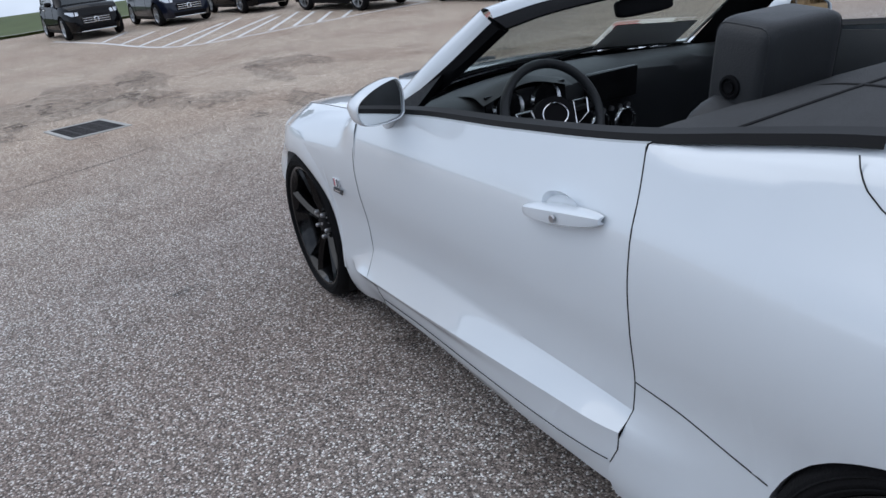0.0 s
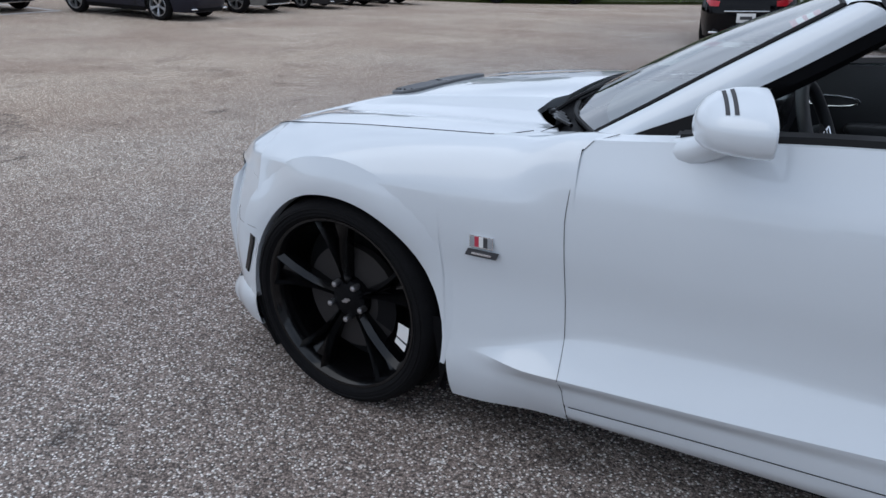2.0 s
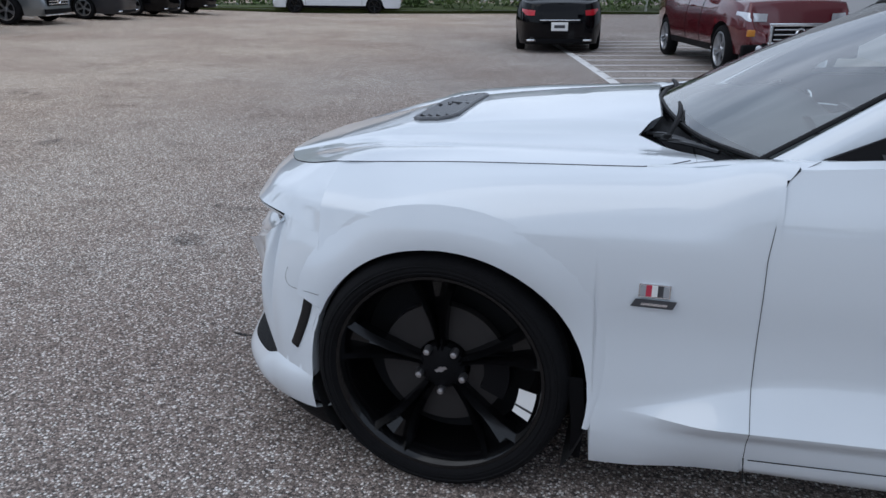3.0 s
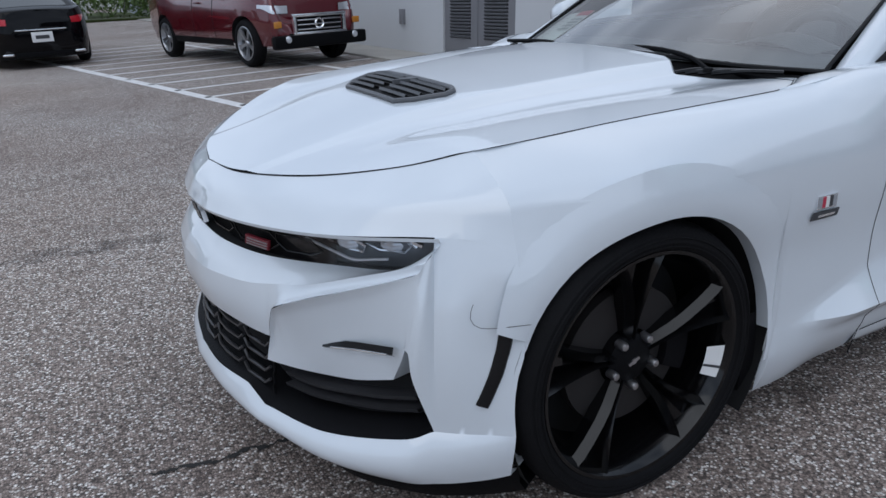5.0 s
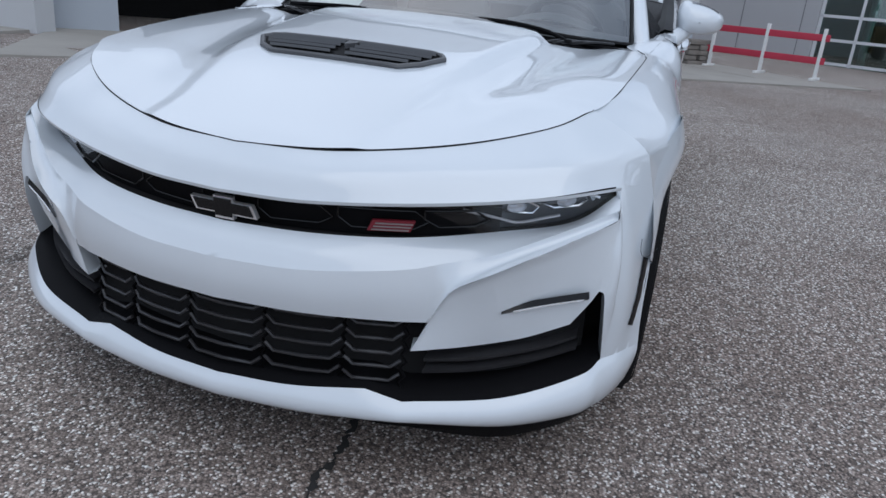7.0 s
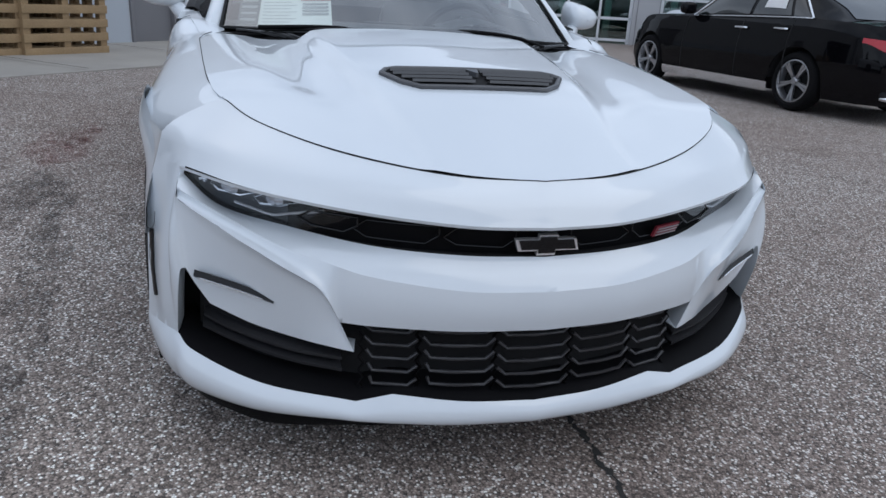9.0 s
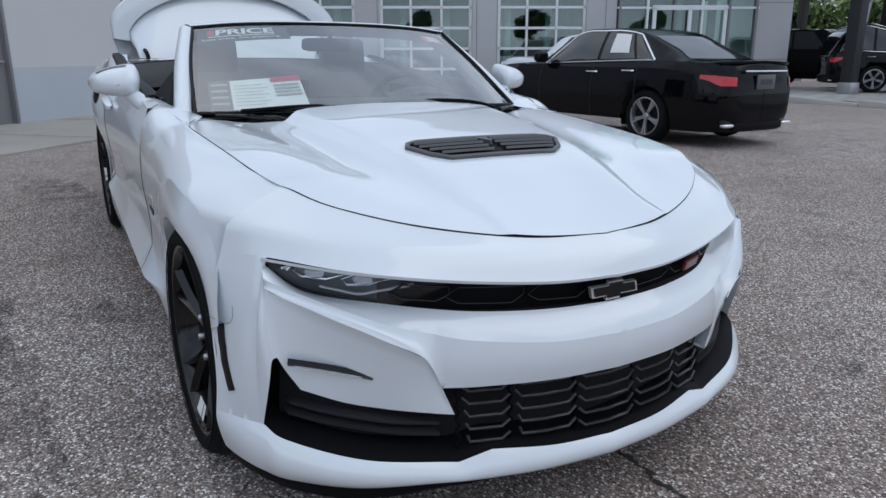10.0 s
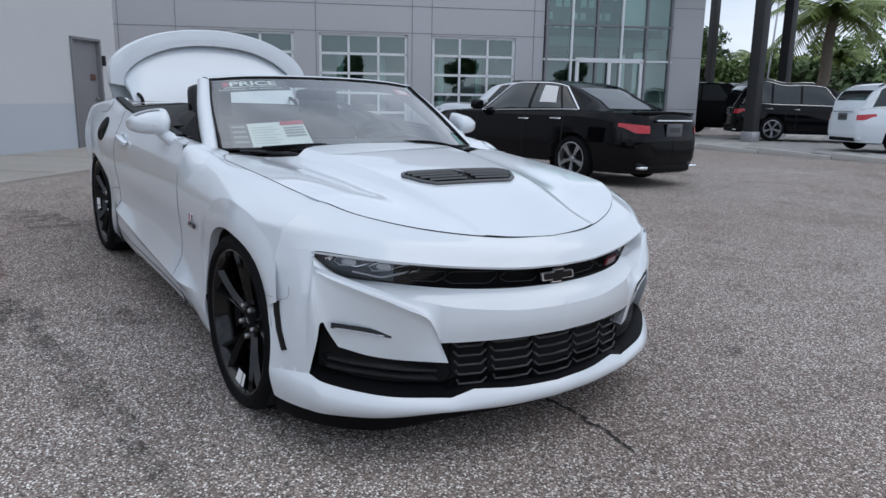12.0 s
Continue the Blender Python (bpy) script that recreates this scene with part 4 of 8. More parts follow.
def side_y(x, z):
    """Half width of the body side."""
    y = SIDE(z)
    y -= 0.036 * smooth01(0.0, 0.36, x) * smooth01(0.5, 0.75, z)
    y -= 0.042 * smooth01(0.02, 0.36, x) * smooth01(0.60, 0.84, z)
    y += 0.030 * math.exp(-(((x + 2.8) / 0.45) ** 2)) * math.exp(-(((z - 0.80) / 0.2) ** 2))
    y += 0.016 * math.exp(-(((x + 0.02) / 0.36) ** 2)) * math.exp(-(((z - 0.72) / 0.14) ** 2))
    y -= 0.10 * smooth01(-3.3, -4.0, x)
    if -2.45 < x < -0.5:
        r, top = RIDGE(x), RIDGE_TOP(x)
        ends = smooth01(-2.45, -2.1, x) * smooth01(-0.50, -0.72, x)
        f = max(0.0, (top - z) / (top - r)) ** 1.15 if z > r else 1 - 0.8 * (r - z) / (r - 0.2)
        y += 0.046 * ends * f
        y -= 0.026 * ends * smooth01(-1.95, -1.0, x) * smooth01(0.0, 0.05, r - z)
    return y


def arch_z(x, base):
    for cx, cz in (FRONT_ARCH, REAR_ARCH):
        r = ARCH if cx > -1 else 0.362
        if abs(x - cx) < r:
            return max(base, cz + math.sqrt(r * r - (x - cx) ** 2))
    return base


def sill_z(x):
    return lerp([(-2.6, 0.20), (-2.15, 0.235), (-1.65, 0.216), (-1.08, 0.192), (-0.8, 0.182), (-0.41, 0.148)], x)


def crease_z(x):
    return lerp([(-2.25, 0.345), (-2.0, 0.315), (-1.2, 0.27), (-0.79, 0.245), (-0.41, 0.21)], x)


def arch_samples(a, b, n, centre):
    """Stations between a and b, closer together at the ends of the wheel opening."""
    xs = list(np.linspace(a, b, n))
    for k in range(25):
        x = centre[0] + (0.3849 if centre[0] > -1 else 0.3619) * math.cos(math.pi * k / 24)
        if min(a, b) < x < max(a, b):
            xs.append(x)
    return sorted(set(round(x, 4) for x in xs))


def both(bm, rows, flip=False):
    grid_into(bm, rows, 0, flip)
    grid_into(bm, np.array(rows) * np.array([1, -1, 1]), 0, not flip)


def door_front(z):
    return lerp([(0.2, -0.80), (0.45, -0.79), (0.78, -0.78), (0.94, -0.795), (0.99, -0.84)], z)


def door_rear(z):
    return lerp([(0.3, -2.160), (0.335, -2.180), (0.38, -2.205), (0.46, -2.222), (0.55, -2.235), (0.71, -2.248), (0.85, -2.250), (0.95, -2.244), (1.06, -2.230)], z)


car = tagged(empty("convertible_car"), "white two-door convertible with top down, black wheels, open trunk lid", "car")

def side_levels(x, low, top, counts):
    """Heights for one upright of the body side, with one of them on the ridge and one above it."""
    r, t = RIDGE(min(max(x, -2.45), -0.5)), RIDGE_TOP(min(max(x, -2.45), -0.5))
    if low > r - 0.01:
        return np.linspace(low, top, sum(counts))
    return np.r_[np.linspace(low, r, counts[0] + 1)[:-1], np.linspace(r, t, counts[1] + 1)[:-1], np.linspace(t, top, counts[2])]


def fender_column(x):
    """From the wheel opening or sill up over the shoulder to the hood."""
    col = [(x, side_y(x, z), z) for z in side_levels(x, arch_z(x, sill_z(x)), 0.80, (10, 8, 16))]
    a, c = Vector((side_y(x, 0.80), 0.80)), Vector((HOOD_Y(x), HOOD_Z(x)))
    if x < -0.60:
        k = smooth01(-0.60, -0.80, x)
        c = Vector((HOOD_Y(-0.60) + 0.038 * k, HOOD_Z(-0.60) + 0.034 * k))
    k = smooth01(-0.58, -0.80, x)
    k2 = smooth01(-0.35, 0.25, x)
    b1, b2 = a + Vector((-0.022 + 0.018 * k, 0.080 - 0.015 * k - 0.045 * k2)), (c + Vector((0.078 - 0.032 * k2, -0.004 - 0.016 * k2))) * (1 - k) + Vector((0.926, 0.991)) * k
    for t in np.linspace(0, 1, 13)[1:]:
        p = a * (1 - t) ** 3 + b1 * 3 * t * (1 - t) ** 2 + b2 * 3 * t * t * (1 - t) + c * t**3
        col.append((x, p.x, p.y))
    return col


# front fender, one on each side
xs = arch_samples(-0.80, 0.33, 34, FRONT_ARCH)
for sgn in (1, -1):
    bm = bmesh.new()
    cols = []
    for x in xs:
        col = fender_column(x)
        cols.append(col)
    last = fender_column(-0.80)
    for k in (0.5, 1.0):
        cols.insert(0, [(-0.80 + (door_front(z) + 0.80 + 0.0006) * k, y, z) for x, y, z in last])
    cols = np.array(cols) * np.array([1, sgn, 1])
    grid_into(bm, cols, 0, sgn < 0)
    # rolled edge round the wheel opening
    edge = [c[0] for c in cols if abs(c[0][0] - FRONT_ARCH[0]) < ARCH + 0.01]
    grid_into(bm, [edge, [(x, y - sgn * 0.035, z - 0.004) for x, y, z in edge]], 0, sgn > 0)
    part("front_fender", bm, WHITE_PAINT, car, smooth=31)
    # raised lip of the arch
    ring = []
    for k in range(33):
        a = radians(-12 + 204 * k / 32)
        pts = []
        w = 0.12 + 0.88 * smooth01(radians(-8), radians(45), a) * smooth01(radians(196), radians(130), a)
        for r, d in ((0.3855, 0.0005), (0.400, 0.0035), (0.425, 0.0062), (0.450, 0.0048), (0.475, 0.0018), (0.500, -0.0015)):
            r, d = 0.3855 + (r - 0.3855) * w, d * w if d > 0 else d
            x, z = FRONT_ARCH[0] + r * math.cos(a), FRONT_ARCH[1] + r * math.sin(a)
            pts.append((x, sgn * (side_y(min(x, 0.36), z) + d), z))
        ring.append(pts)
    bm = bmesh.new()
    grid_into(bm, [r for r in ring if r[0][0] < 0.335], 0, sgn > 0)
    part("arch_lip", bm, WHITE_PAINT, car, smooth=20)

# doors, rocker panels and rear quarters
for sgn in (1, -1):
    bm = bmesh.new()
    rows = []
    for v in range(54):
        row = []
        for u in np.linspace(0, 1, 40):
            x = -0.80 + u * -1.43
            for _ in range(3):
                z = side_levels(x, crease_z(x), BELT(x), (12, 10, 32))[v]
                x = door_front(z) + u * (door_rear(z) - door_front(z))
            row.append((x, sgn * side_y(x, z), z))
        rows.append(row)
    grid_into(bm, rows, 0, sgn > 0)
    top = rows[-1]
    grid_into(bm, [top, [(x, y - sgn * 0.05, z + 0.006) for x, y, z in top]], 0, sgn > 0)
    door = part("door", bm, WHITE_PAINT, car, smooth=22)
    bm = bmesh.new()
    rows = []
    for k in range(20):
        f = k / 19
        x, z = -1.905 - 0.265 * f, 0.868 + 0.028 * f
        w = math.sin(math.pi * min(1, max(0, (f * 19 + 0.25) / 19.5))) ** 0.28
        yb, h = side_y(x, z) - 0.004, 0.019 * w
        o = 0.010 + 0.030 * w
        rows.append([(x, sgn * (yb + 0.010 * (1 - w)), z + h), (x, sgn * (yb + o - 0.007), z + h), (x, sgn * (yb + o), z + h * 0.72), (x, sgn * (yb + o + 0.001), z), (x, sgn * (yb + o), z - h * 0.72), (x, sgn * (yb + o - 0.007), z - h), (x, sgn * (yb + 0.010 * (1 - w)), z - h)])
    for at_, row in ((0, rows[0]), (len(rows), rows[-1])):
        rows.insert(at_ if at_ == 0 else len(rows), [tuple(np.mean(row, axis=0))] * len(row))
    grid_into(bm, rows, 0, sgn < 0)
    handle = part("door_handle", bm, WHITE_PAINT, door)
    if sgn > 0:
        bm = bmesh.new()
        lathe_into(bm, [(0.0, 0.004), (0.008, 0.004), (0.009, 0.0)], 16, 0, Matrix.Translation((-2.05, side_y(-2.05, 0.88) + 0.040, 0.883)))
        part("keyhole", bm, STEEL, handle, "small round metal lock")
    bm = bmesh.new()
    lathe_into(bm, [(0.0, -0.03), (0.03, -0.022), (0.055, -0.006), (0.064, 0.001)], 24, 0, Matrix.Translation((-2.03, sgn * (side_y(-2.03, 0.885) + 0.002), 0.89)) @ Matrix.Diagonal((1.1, sgn, 0.62, 1)))
    part("handle_recess", bm, WHITE_PAINT, door)
    bm = bmesh.new()
    xr = np.linspace(-0.795, -2.24, 40)
    cols = []
    for x in xr:
        s, c = sill_z(x), crease_z(min(max(x, -2.25), -0.41))
        y = side_y(x, c)
        cols.append([(x, sgn * (y - 0.14), s - 0.005), (x, sgn * (y - 0.045), s), (x, sgn * (y - 0.022), s + 0.012), (x, sgn * (y - 0.006), c - 0.03), (x, sgn * y, c)])
    grid_into(bm, cols, 0, sgn > 0)
    part("rocker_panel", bm, WHITE_PAINT, car)
    bm = bmesh.new()
    xq = arch_samples(-3.98, -2.36, 40, REAR_ARCH)
    cols = []
    for x in xq + [-2.33, -2.32, -2.31, -2.30]:
        near = {-2.33: 0.3, -2.32: 0.6, -2.31: 0.85, -2.30: 1.0}.get(x, 0)
        x = -2.36 if near else x
        low = arch_z(x, sill_z(x) if x > -2.9 else 0.24)
        col = []
        for z in np.linspace(low, BELT(x) - 0.03, 26):
            xx = x + (door_rear(max(z, 0.3)) - 0.0018 - x) * near
            col.append((xx, sgn * side_y(xx, z), z))
        xe = col[-1][0]
        zt, yt, w = BELT(xe), side_y(xe, BELT(xe)), 1 - 0.85 * near
        col += [(xe, sgn * (yt - 0.012 * w), zt - 0.012 * w), (xe, sgn * (yt - 0.035), zt), (xe, sgn * (yt - 0.10), zt + (0.006 if x < -2.7 else -0.03))]
        cols.append(col)
    grid_into(bm, cols, 0, sgn < 0)
    edge = [c[0] for c in cols if abs(c[0][0] - REAR_ARCH[0]) < 0.37]
    grid_into(bm, [edge, [(x, y - sgn * 0.04, z - 0.004) for x, y, z in edge]], 0, sgn > 0)
    part("rear_quarter", bm, WHITE_PAINT, car)
    # rear bumper and closing panels behind
    bm = bmesh.new()
    tail = [(-3.98, sgn * side_y(-3.98, z), z) for z in np.linspace(0.24, 0.95, 12)]
    grid_into(bm, [tail, [(-4.06, y * 0.8, z) for _, y, z in tail], [(-4.10, y * 0.4, z) for _, y, z in tail], [(-4.11, 0, z) for _, y, z in tail]], 0, sgn > 0)
    part("rear_bumper", bm, WHITE_PAINT, car)

# hood with its raised centre
HOOD_FRONT = [(0.768, 0, 0.793), (0.729, 0.22, 0.797), (0.614, 0.457, 0.820), (0.466, 0.64, 0.857), (0.33, 0.722, 0.889)]
front_pts = spline(HOOD_FRONT, 60)
hood_x = curve([(p[1], p[0]) for p in front_pts[::4]] + [(0.757, 0.19), (0.775, 0.0), (0.79, -0.24), (0.803, -0.496)])
hood_edge_z = curve([(-0.62, 0.946), (-0.496, 0.941), (-0.24, 0.93), (0.0, 0.918), (0.19, 0.903), (0.33, 0.889), (0.466, 0.857), (0.614, 0.820), (0.729, 0.798), (0.768, 0.793)])
hood_mid_z = curve([(-0.62, 1.005), (-0.5, 1.0), (-0.28, 0.985), (-0.1, 0.968), (0.08, 0.950), (0.2, 0.934), (0.34, 0.905), (0.5, 0.863), (0.64, 0.826), (0.735, 0.802), (0.768, 0.793)])


def hood_z(x, y):
    y = abs(y)
    wide = lerp([(-0.6, 0.44), (0.2, 0.34), (0.6, 0.26)], x)
    top = 1 - smooth01(wide * 0.95, wide * 1.13, y)
    e, c = hood_edge_z(x), hood_mid_z(x)
    crown = (c - e) * (0.42 * (1 - (y / 0.81) ** 2))
    z = e + crown + top * (c - e) * (0.62 - 0.1 * (y / 0.3) ** 2)
    z -= 0.016 * math.exp(-(((y - wide * 1.35) / 0.09) ** 2)) * smooth01(0.62, 0.2, x)
    return z


def hood_rear(y):
    return lerp([(0, -0.525), (0.36, -0.535), (0.42, -0.505), (0.47, -0.475), (0.55, -0.535), (0.65, -0.62), (0.73, -0.66), (0.77, -0.60), (0.803, -0.50)], abs(y))


bm = bmesh.new()
ys = list(np.linspace(0, 0.66, 96)) + list(np.linspace(0.675, 0.803, 16))
rows = []
for y in ys:
    xf, xr_ = hood_x(y), hood_rear(y)
    rows.append([(x, y, hood_z(x, y)) for x in xf + (xr_ - xf) * np.linspace(0, 1, 46)])
both(bm, rows)
under = [[(r[-1][0] - 0.004, r[-1][1], r[-1][2]) for r in rows], [(r[-1][0] + 0.02, r[-1][1], r[-1][2] - 0.035) for r in rows]]
both(bm, under, True)
hood = part("hood", bm, WHITE_PAINT, car)
# vent insert in the hood
VENT = [(0.278, 0.19), (0.240, 0.240), (0.166, 0.282), (0.134, 0.266), (0.119, 0.230)]
outline = VENT + [(x, -y) for x, y in VENT[::-1]]


def on_hood(x, y, d=0.0):
    return (x, y, hood_z(x, y) + d)


def along(poly, n=8):
    out = []
    for a, b in zip(poly, poly[1:] + poly[:1]):
        out += [(a[0] + (b[0] - a[0]) * k / n, a[1] + (b[1] - a[1]) * k / n) for k in range(n)]
    return out


bm = bmesh.new()
tube_into(bm, [on_hood(x, y, 0.004) for x, y in along(outline)], 0.0085, 8, True)
vent = part("hood_vent", bm, VENT_GREY, hood, "black plastic vent frame with slats")
bm = bmesh.new()
rows = []
for v in np.linspace(0, 1, 7):
    x = 0.121 + v * 0.154
    w = lerp([(0.119, 0.230), (0.134, 0.264), (0.166, 0.280), (0.240, 0.238), (0.278, 0.19)], x)
    rows.append([on_hood(x, y, 0.0025) for y in np.linspace(-w, w, 30)])
grid_into(bm, rows)
part("vent_floor", bm, VOID, vent)
for sgn in (1, -1):
    for k in range(4):
        x = 0.147 + 0.034 * k
        w = lerp([(0.134, 0.258), (0.166, 0.268), (0.240, 0.228), (0.278, 0.18)], x)
        bm = bmesh.new()
        a = [on_hood(x + 0.004, sgn * y, 0.015 + 0.001 * k) for y in np.linspace(0.022, w - 0.008, 14)]
        b = [on_hood(x - 0.020, sgn * y, 0.004) for y in np.linspace(0.022, w - 0.008, 14)]
        grid_into(bm, [a, b], 0, sgn < 0)
        grid_into(bm, [a, [(p[0] + 0.003, p[1], p[2] - 0.008) for p in a]], 0, sgn > 0)
        part("slat", bm, VENT_GREY, vent, smooth=0)
bm = bmesh.new()
prism_into(bm, [(0.125, -0.022), (0.125, 0.022), (0.200, 0.004), (0.200, -0.004)], 0.014, Matrix.Translation((0, 0, hood_z(0.165, 0) + 0.001)))
part("divider", bm, VENT_GREY, vent, smooth=0)

# nose band between the hood and the upper grille
LIP = [(0.838, 0, 0.703), (0.817, 0.2, 0.706), (0.744, 0.443, 0.721), (0.634, 0.668, 0.741), (0.470, 0.826, 0.748), (0.335, 0.905, 0.725)]
BAND = [(0.812, 0, 0.751), (0.784, 0.21, 0.757), (0.694, 0.453, 0.777), (0.570, 0.658, 0.803), (0.458, 0.766, 0.822), (0.340, 0.845, 0.830)]
bm = bmesh.new()
NB = 60
rails = [spline(r, NB) for r in (HOOD_FRONT, BAND, LIP)]
rows = np.array([spline([r[i] for r in rails], 14) for i in range(NB)])
want = np.array(spline([p for p in fender_column(0.33) if p[2] > 0.7249][::-1] + [(0.33, side_y(0.33, 0.725), 0.725)], 14))
miss = want - rows[NB - 1]
for i in range(NB):
    rows[i] += smooth01(32, NB - 1, i) * miss
band_rows = rows
both(bm, rows, True)
both(bm, [[(x - 0.030, y * 0.97, z - 0.012), (x, y, z)] for x, y, z in rows[:, 0]], True)
I0 = min(range(NB), key=lambda i: abs(rows[i][-1][0] - 0.466))
loft(bm, [LIP[:5], [(x - 0.003, y, z - 0.008) for x, y, z in LIP[:5]], [(x - 0.012, y * 0.997, z - 0.010) for x, y, z in LIP[:5]]], 50, 5, True, True)
SLOT_LOW = [(0.815, 0, 0.622), (0.793, 0.2, 0.624), (0.73, 0.40, 0.63), (0.613, 0.581, 0.64), (0.515, 0.735, 0.662), (0.466, 0.825, 0.735)]
SHELF = [(0.872, 0, 0.556), (0.852, 0.2, 0.559), (0.79, 0.40, 0.575), (0.735, 0.50, 0.592), (0.682, 0.60, 0.615), (0.612, 0.70, 0.652), (0.555, 0.77, 0.678), (0.508, 0.833, 0.705)]
SHELF_MID = [(0.850, 0, 0.593), (0.829, 0.2, 0.595), (0.765, 0.40, 0.605), (0.653, 0.585, 0.630), (0.544, 0.745, 0.668), (0.487, 0.829, 0.722)]
loft(bm, [SLOT_LOW, SHELF_MID, SHELF], 50, 8, True, True)
GRILLE_TOP = [(0.868, 0, 0.455), (0.848, 0.2, 0.454), (0.798, 0.38, 0.452), (0.760, 0.473, 0.451)]
loft(bm, [GRILLE_TOP, [(x - 0.05, y, z + 0.012) for x, y, z in GRILLE_TOP]], 36, 3, True, True)
# the face from the shelf down to the grille and to the blade's crease, as one sheet
CREASE = [(0.760, 0.473, 0.451), (0.7615, 0.487, 0.482), (0.7605, 0.503, 0.513), (0.759, 0.525, 0.543), (0.754, 0.55, 0.560), (0.728, 0.60, 0.583), (0.693, 0.65, 0.606), (0.650, 0.70, 0.626), (0.602, 0.75, 0.647), (0.560, 0.798, 0.668), (0.527, 0.833, 0.686)]
low_line = spline(GRILLE_TOP, 40)[:-1] + [np.array(p) for p in spline(CREASE, 40)]
at_y = lambda pts, y: np.array([np.interp(y, [p[1] for p in pts], [p[k] for p in pts]) for k in range(3)])
shelf_line = spline(SHELF, 80)
rows = []
for y in list(np.linspace(0, 0.465, 24)) + list(np.linspace(0.473, 0.56, 18)) + list(np.linspace(0.572, 0.833, 24)):
    e, c = at_y(shelf_line, min(y, 0.833)), at_y(low_line, y)
    out = smooth01(0.44, 0.60, y)
    bow = np.array([0.007 * (1 - out) - 0.010 * out, 0.004 * (1 - out) * smooth01(0, 0.2, y), -0.006 * out])
    rows.append([e * (1 - t) + c * t + bow * math.sin(math.pi * t) for t in np.linspace(0, 1, 9)])
both(bm, rows, True)
# cheek: blade panel, corner and the white frame of the side intake as one sheet
CORNER_OUT = [(x, side_y(x, z), z) for x, z in ((0.33, 0.725), (0.33, 0.69), (0.33, 0.655), (0.33, 0.60), (0.331, 0.50), (0.352, 0.43), (0.3595, 0.37), (0.360, 0.305))]
band_end = [band_rows[I0 + int((NB - 1 - I0) * f)][-1] for f in (0.0, 0.33, 0.66, 1.0)]
CHEEK_TOP = [(0.760, 0.473, 0.451), (0.7605, 0.487, 0.482), (0.7595, 0.503, 0.515), (0.757, 0.525, 0.543), (0.728, 0.60, 0.583), (0.650, 0.70, 0.626), (0.602, 0.75, 0.647), (0.560, 0.798, 0.668), (0.527, 0.833, 0.686), (0.508, 0.833, 0.705), (0.487, 0.829, 0.722), *band_end]
CHEEK_LOW = [(0.768, 0.440, 0.374), (0.755, 0.468, 0.376), (0.737, 0.50, 0.378), (0.715, 0.535, 0.379), (0.672, 0.592, 0.380), (0.620, 0.675, 0.392), (0.568, 0.768, 0.424), (0.561, 0.803, 0.482), (0.558, 0.821, 0.519), (0.556, 0.834, 0.510), (0.553, 0.842, 0.450), (0.515, 0.852, 0.322), (0.465, 0.885, 0.318), (0.410, 0.912, 0.312), CORNER_OUT[-1]]
NS = 6
c_top, c_low = stations(CHEEK_TOP, NS, (11,)), stations(CHEEK_LOW, NS, (6, 8, 11))
arch_edge = spline(CORNER_OUT, 60)
cheek = []
for c in range(len(c_top)):
    k = c / NS
    a, b = c_top[c], c_low[c]
    out, end, blade = smooth01(7.5, 11, k) * smooth01(14, 11.5, k), smooth01(11, 14, k) ** 1.5, smooth01(8.4, 5.5, k)
    col = []
    for t in np.linspace(0, 1, 22):
        p = a * (1 - t) + b * t
        hump = math.sin(math.pi * t)
        p = p + np.array([0.014, 0.026, 0.0]) * out * hump
        p = p + np.array([-0.009, -0.003, -0.006]) * blade * smooth01(0, 0.5, k) * (min(1, t / 0.07) * (1 - t) + 0.5 * hump * (1 - t))
        zt = CORNER_OUT[0][2] * (1 - t) + CORNER_OUT[-1][2] * t
        e = min(arch_edge, key=lambda q: abs(q[2] - zt))
        p = p + (np.array([e[0], e[1], zt]) - (c_top[-1] * (1 - t) + c_low[-1] * t)) * end
        col.append(p)
    cheek.append(col)
both(bm, cheek, True)
# returns of the sheet into the intake, the grille and the wheel opening
intake_rim = [(x, y, z) for x, y, z in c_low[: 11 * NS + 1]]
both(bm, [intake_rim, [(x - 0.055, y - 0.012, z + (0.004 if k < 6 * NS else 0.0)) for k, (x, y, z) in enumerate(intake_rim)]], True)
inner = [(0.760, 0.473, 0.451), (0.768, 0.440, 0.374)]
loft(bm, [inner, [(x - 0.07, y + 0.01, z) for x, y, z in inner]], 6, 3, True, False)
loft(bm, [CORNER_OUT[4:], [(x - 0.002, y - 0.04, z) for x, y, z in CORNER_OUT[4:]]], 12, 3, True, True)
# lower lip with its angular steps
LIP_TOP = [(0.866, 0, 0.258), (0.852, 0.18, 0.263), (0.808, 0.350, 0.273), (0.789, 0.435, 0.249), (0.705, 0.65, 0.268), (0.578, 0.81, 0.298), (0.515, 0.852, 0.322)]
LIP_TOP_OUT = LIP_TOP + CHEEK_LOW[12:]
LIP_MID = [(0.884, 0, 0.222), (0.868, 0.19, 0.222), (0.833, 0.362, 0.224), (0.811, 0.440, 0.217), (0.724, 0.665, 0.226), (0.603, 0.822, 0.242), (0.532, 0.868, 0.258), (0.475, 0.900, 0.264), (0.415, 0.922, 0.264), (0.364, 0.936, 0.262)]
LIP_LOW = [(0.862, 0, 0.190), (0.846, 0.20, 0.191), (0.818, 0.350, 0.195), (0.799, 0.428, 0.197), (0.70, 0.655, 0.186), (0.582, 0.805, 0.184), (0.512, 0.856, 0.186), (0.46, 0.884, 0.188), (0.405, 0.906, 0.190), (0.364, 0.920, 0.194)]
lt, lm, ll = stations(LIP_TOP_OUT, 7, (2, 3, 6)), stations(LIP_MID, 7, (3,)), stations(LIP_LOW, 7, (3,))
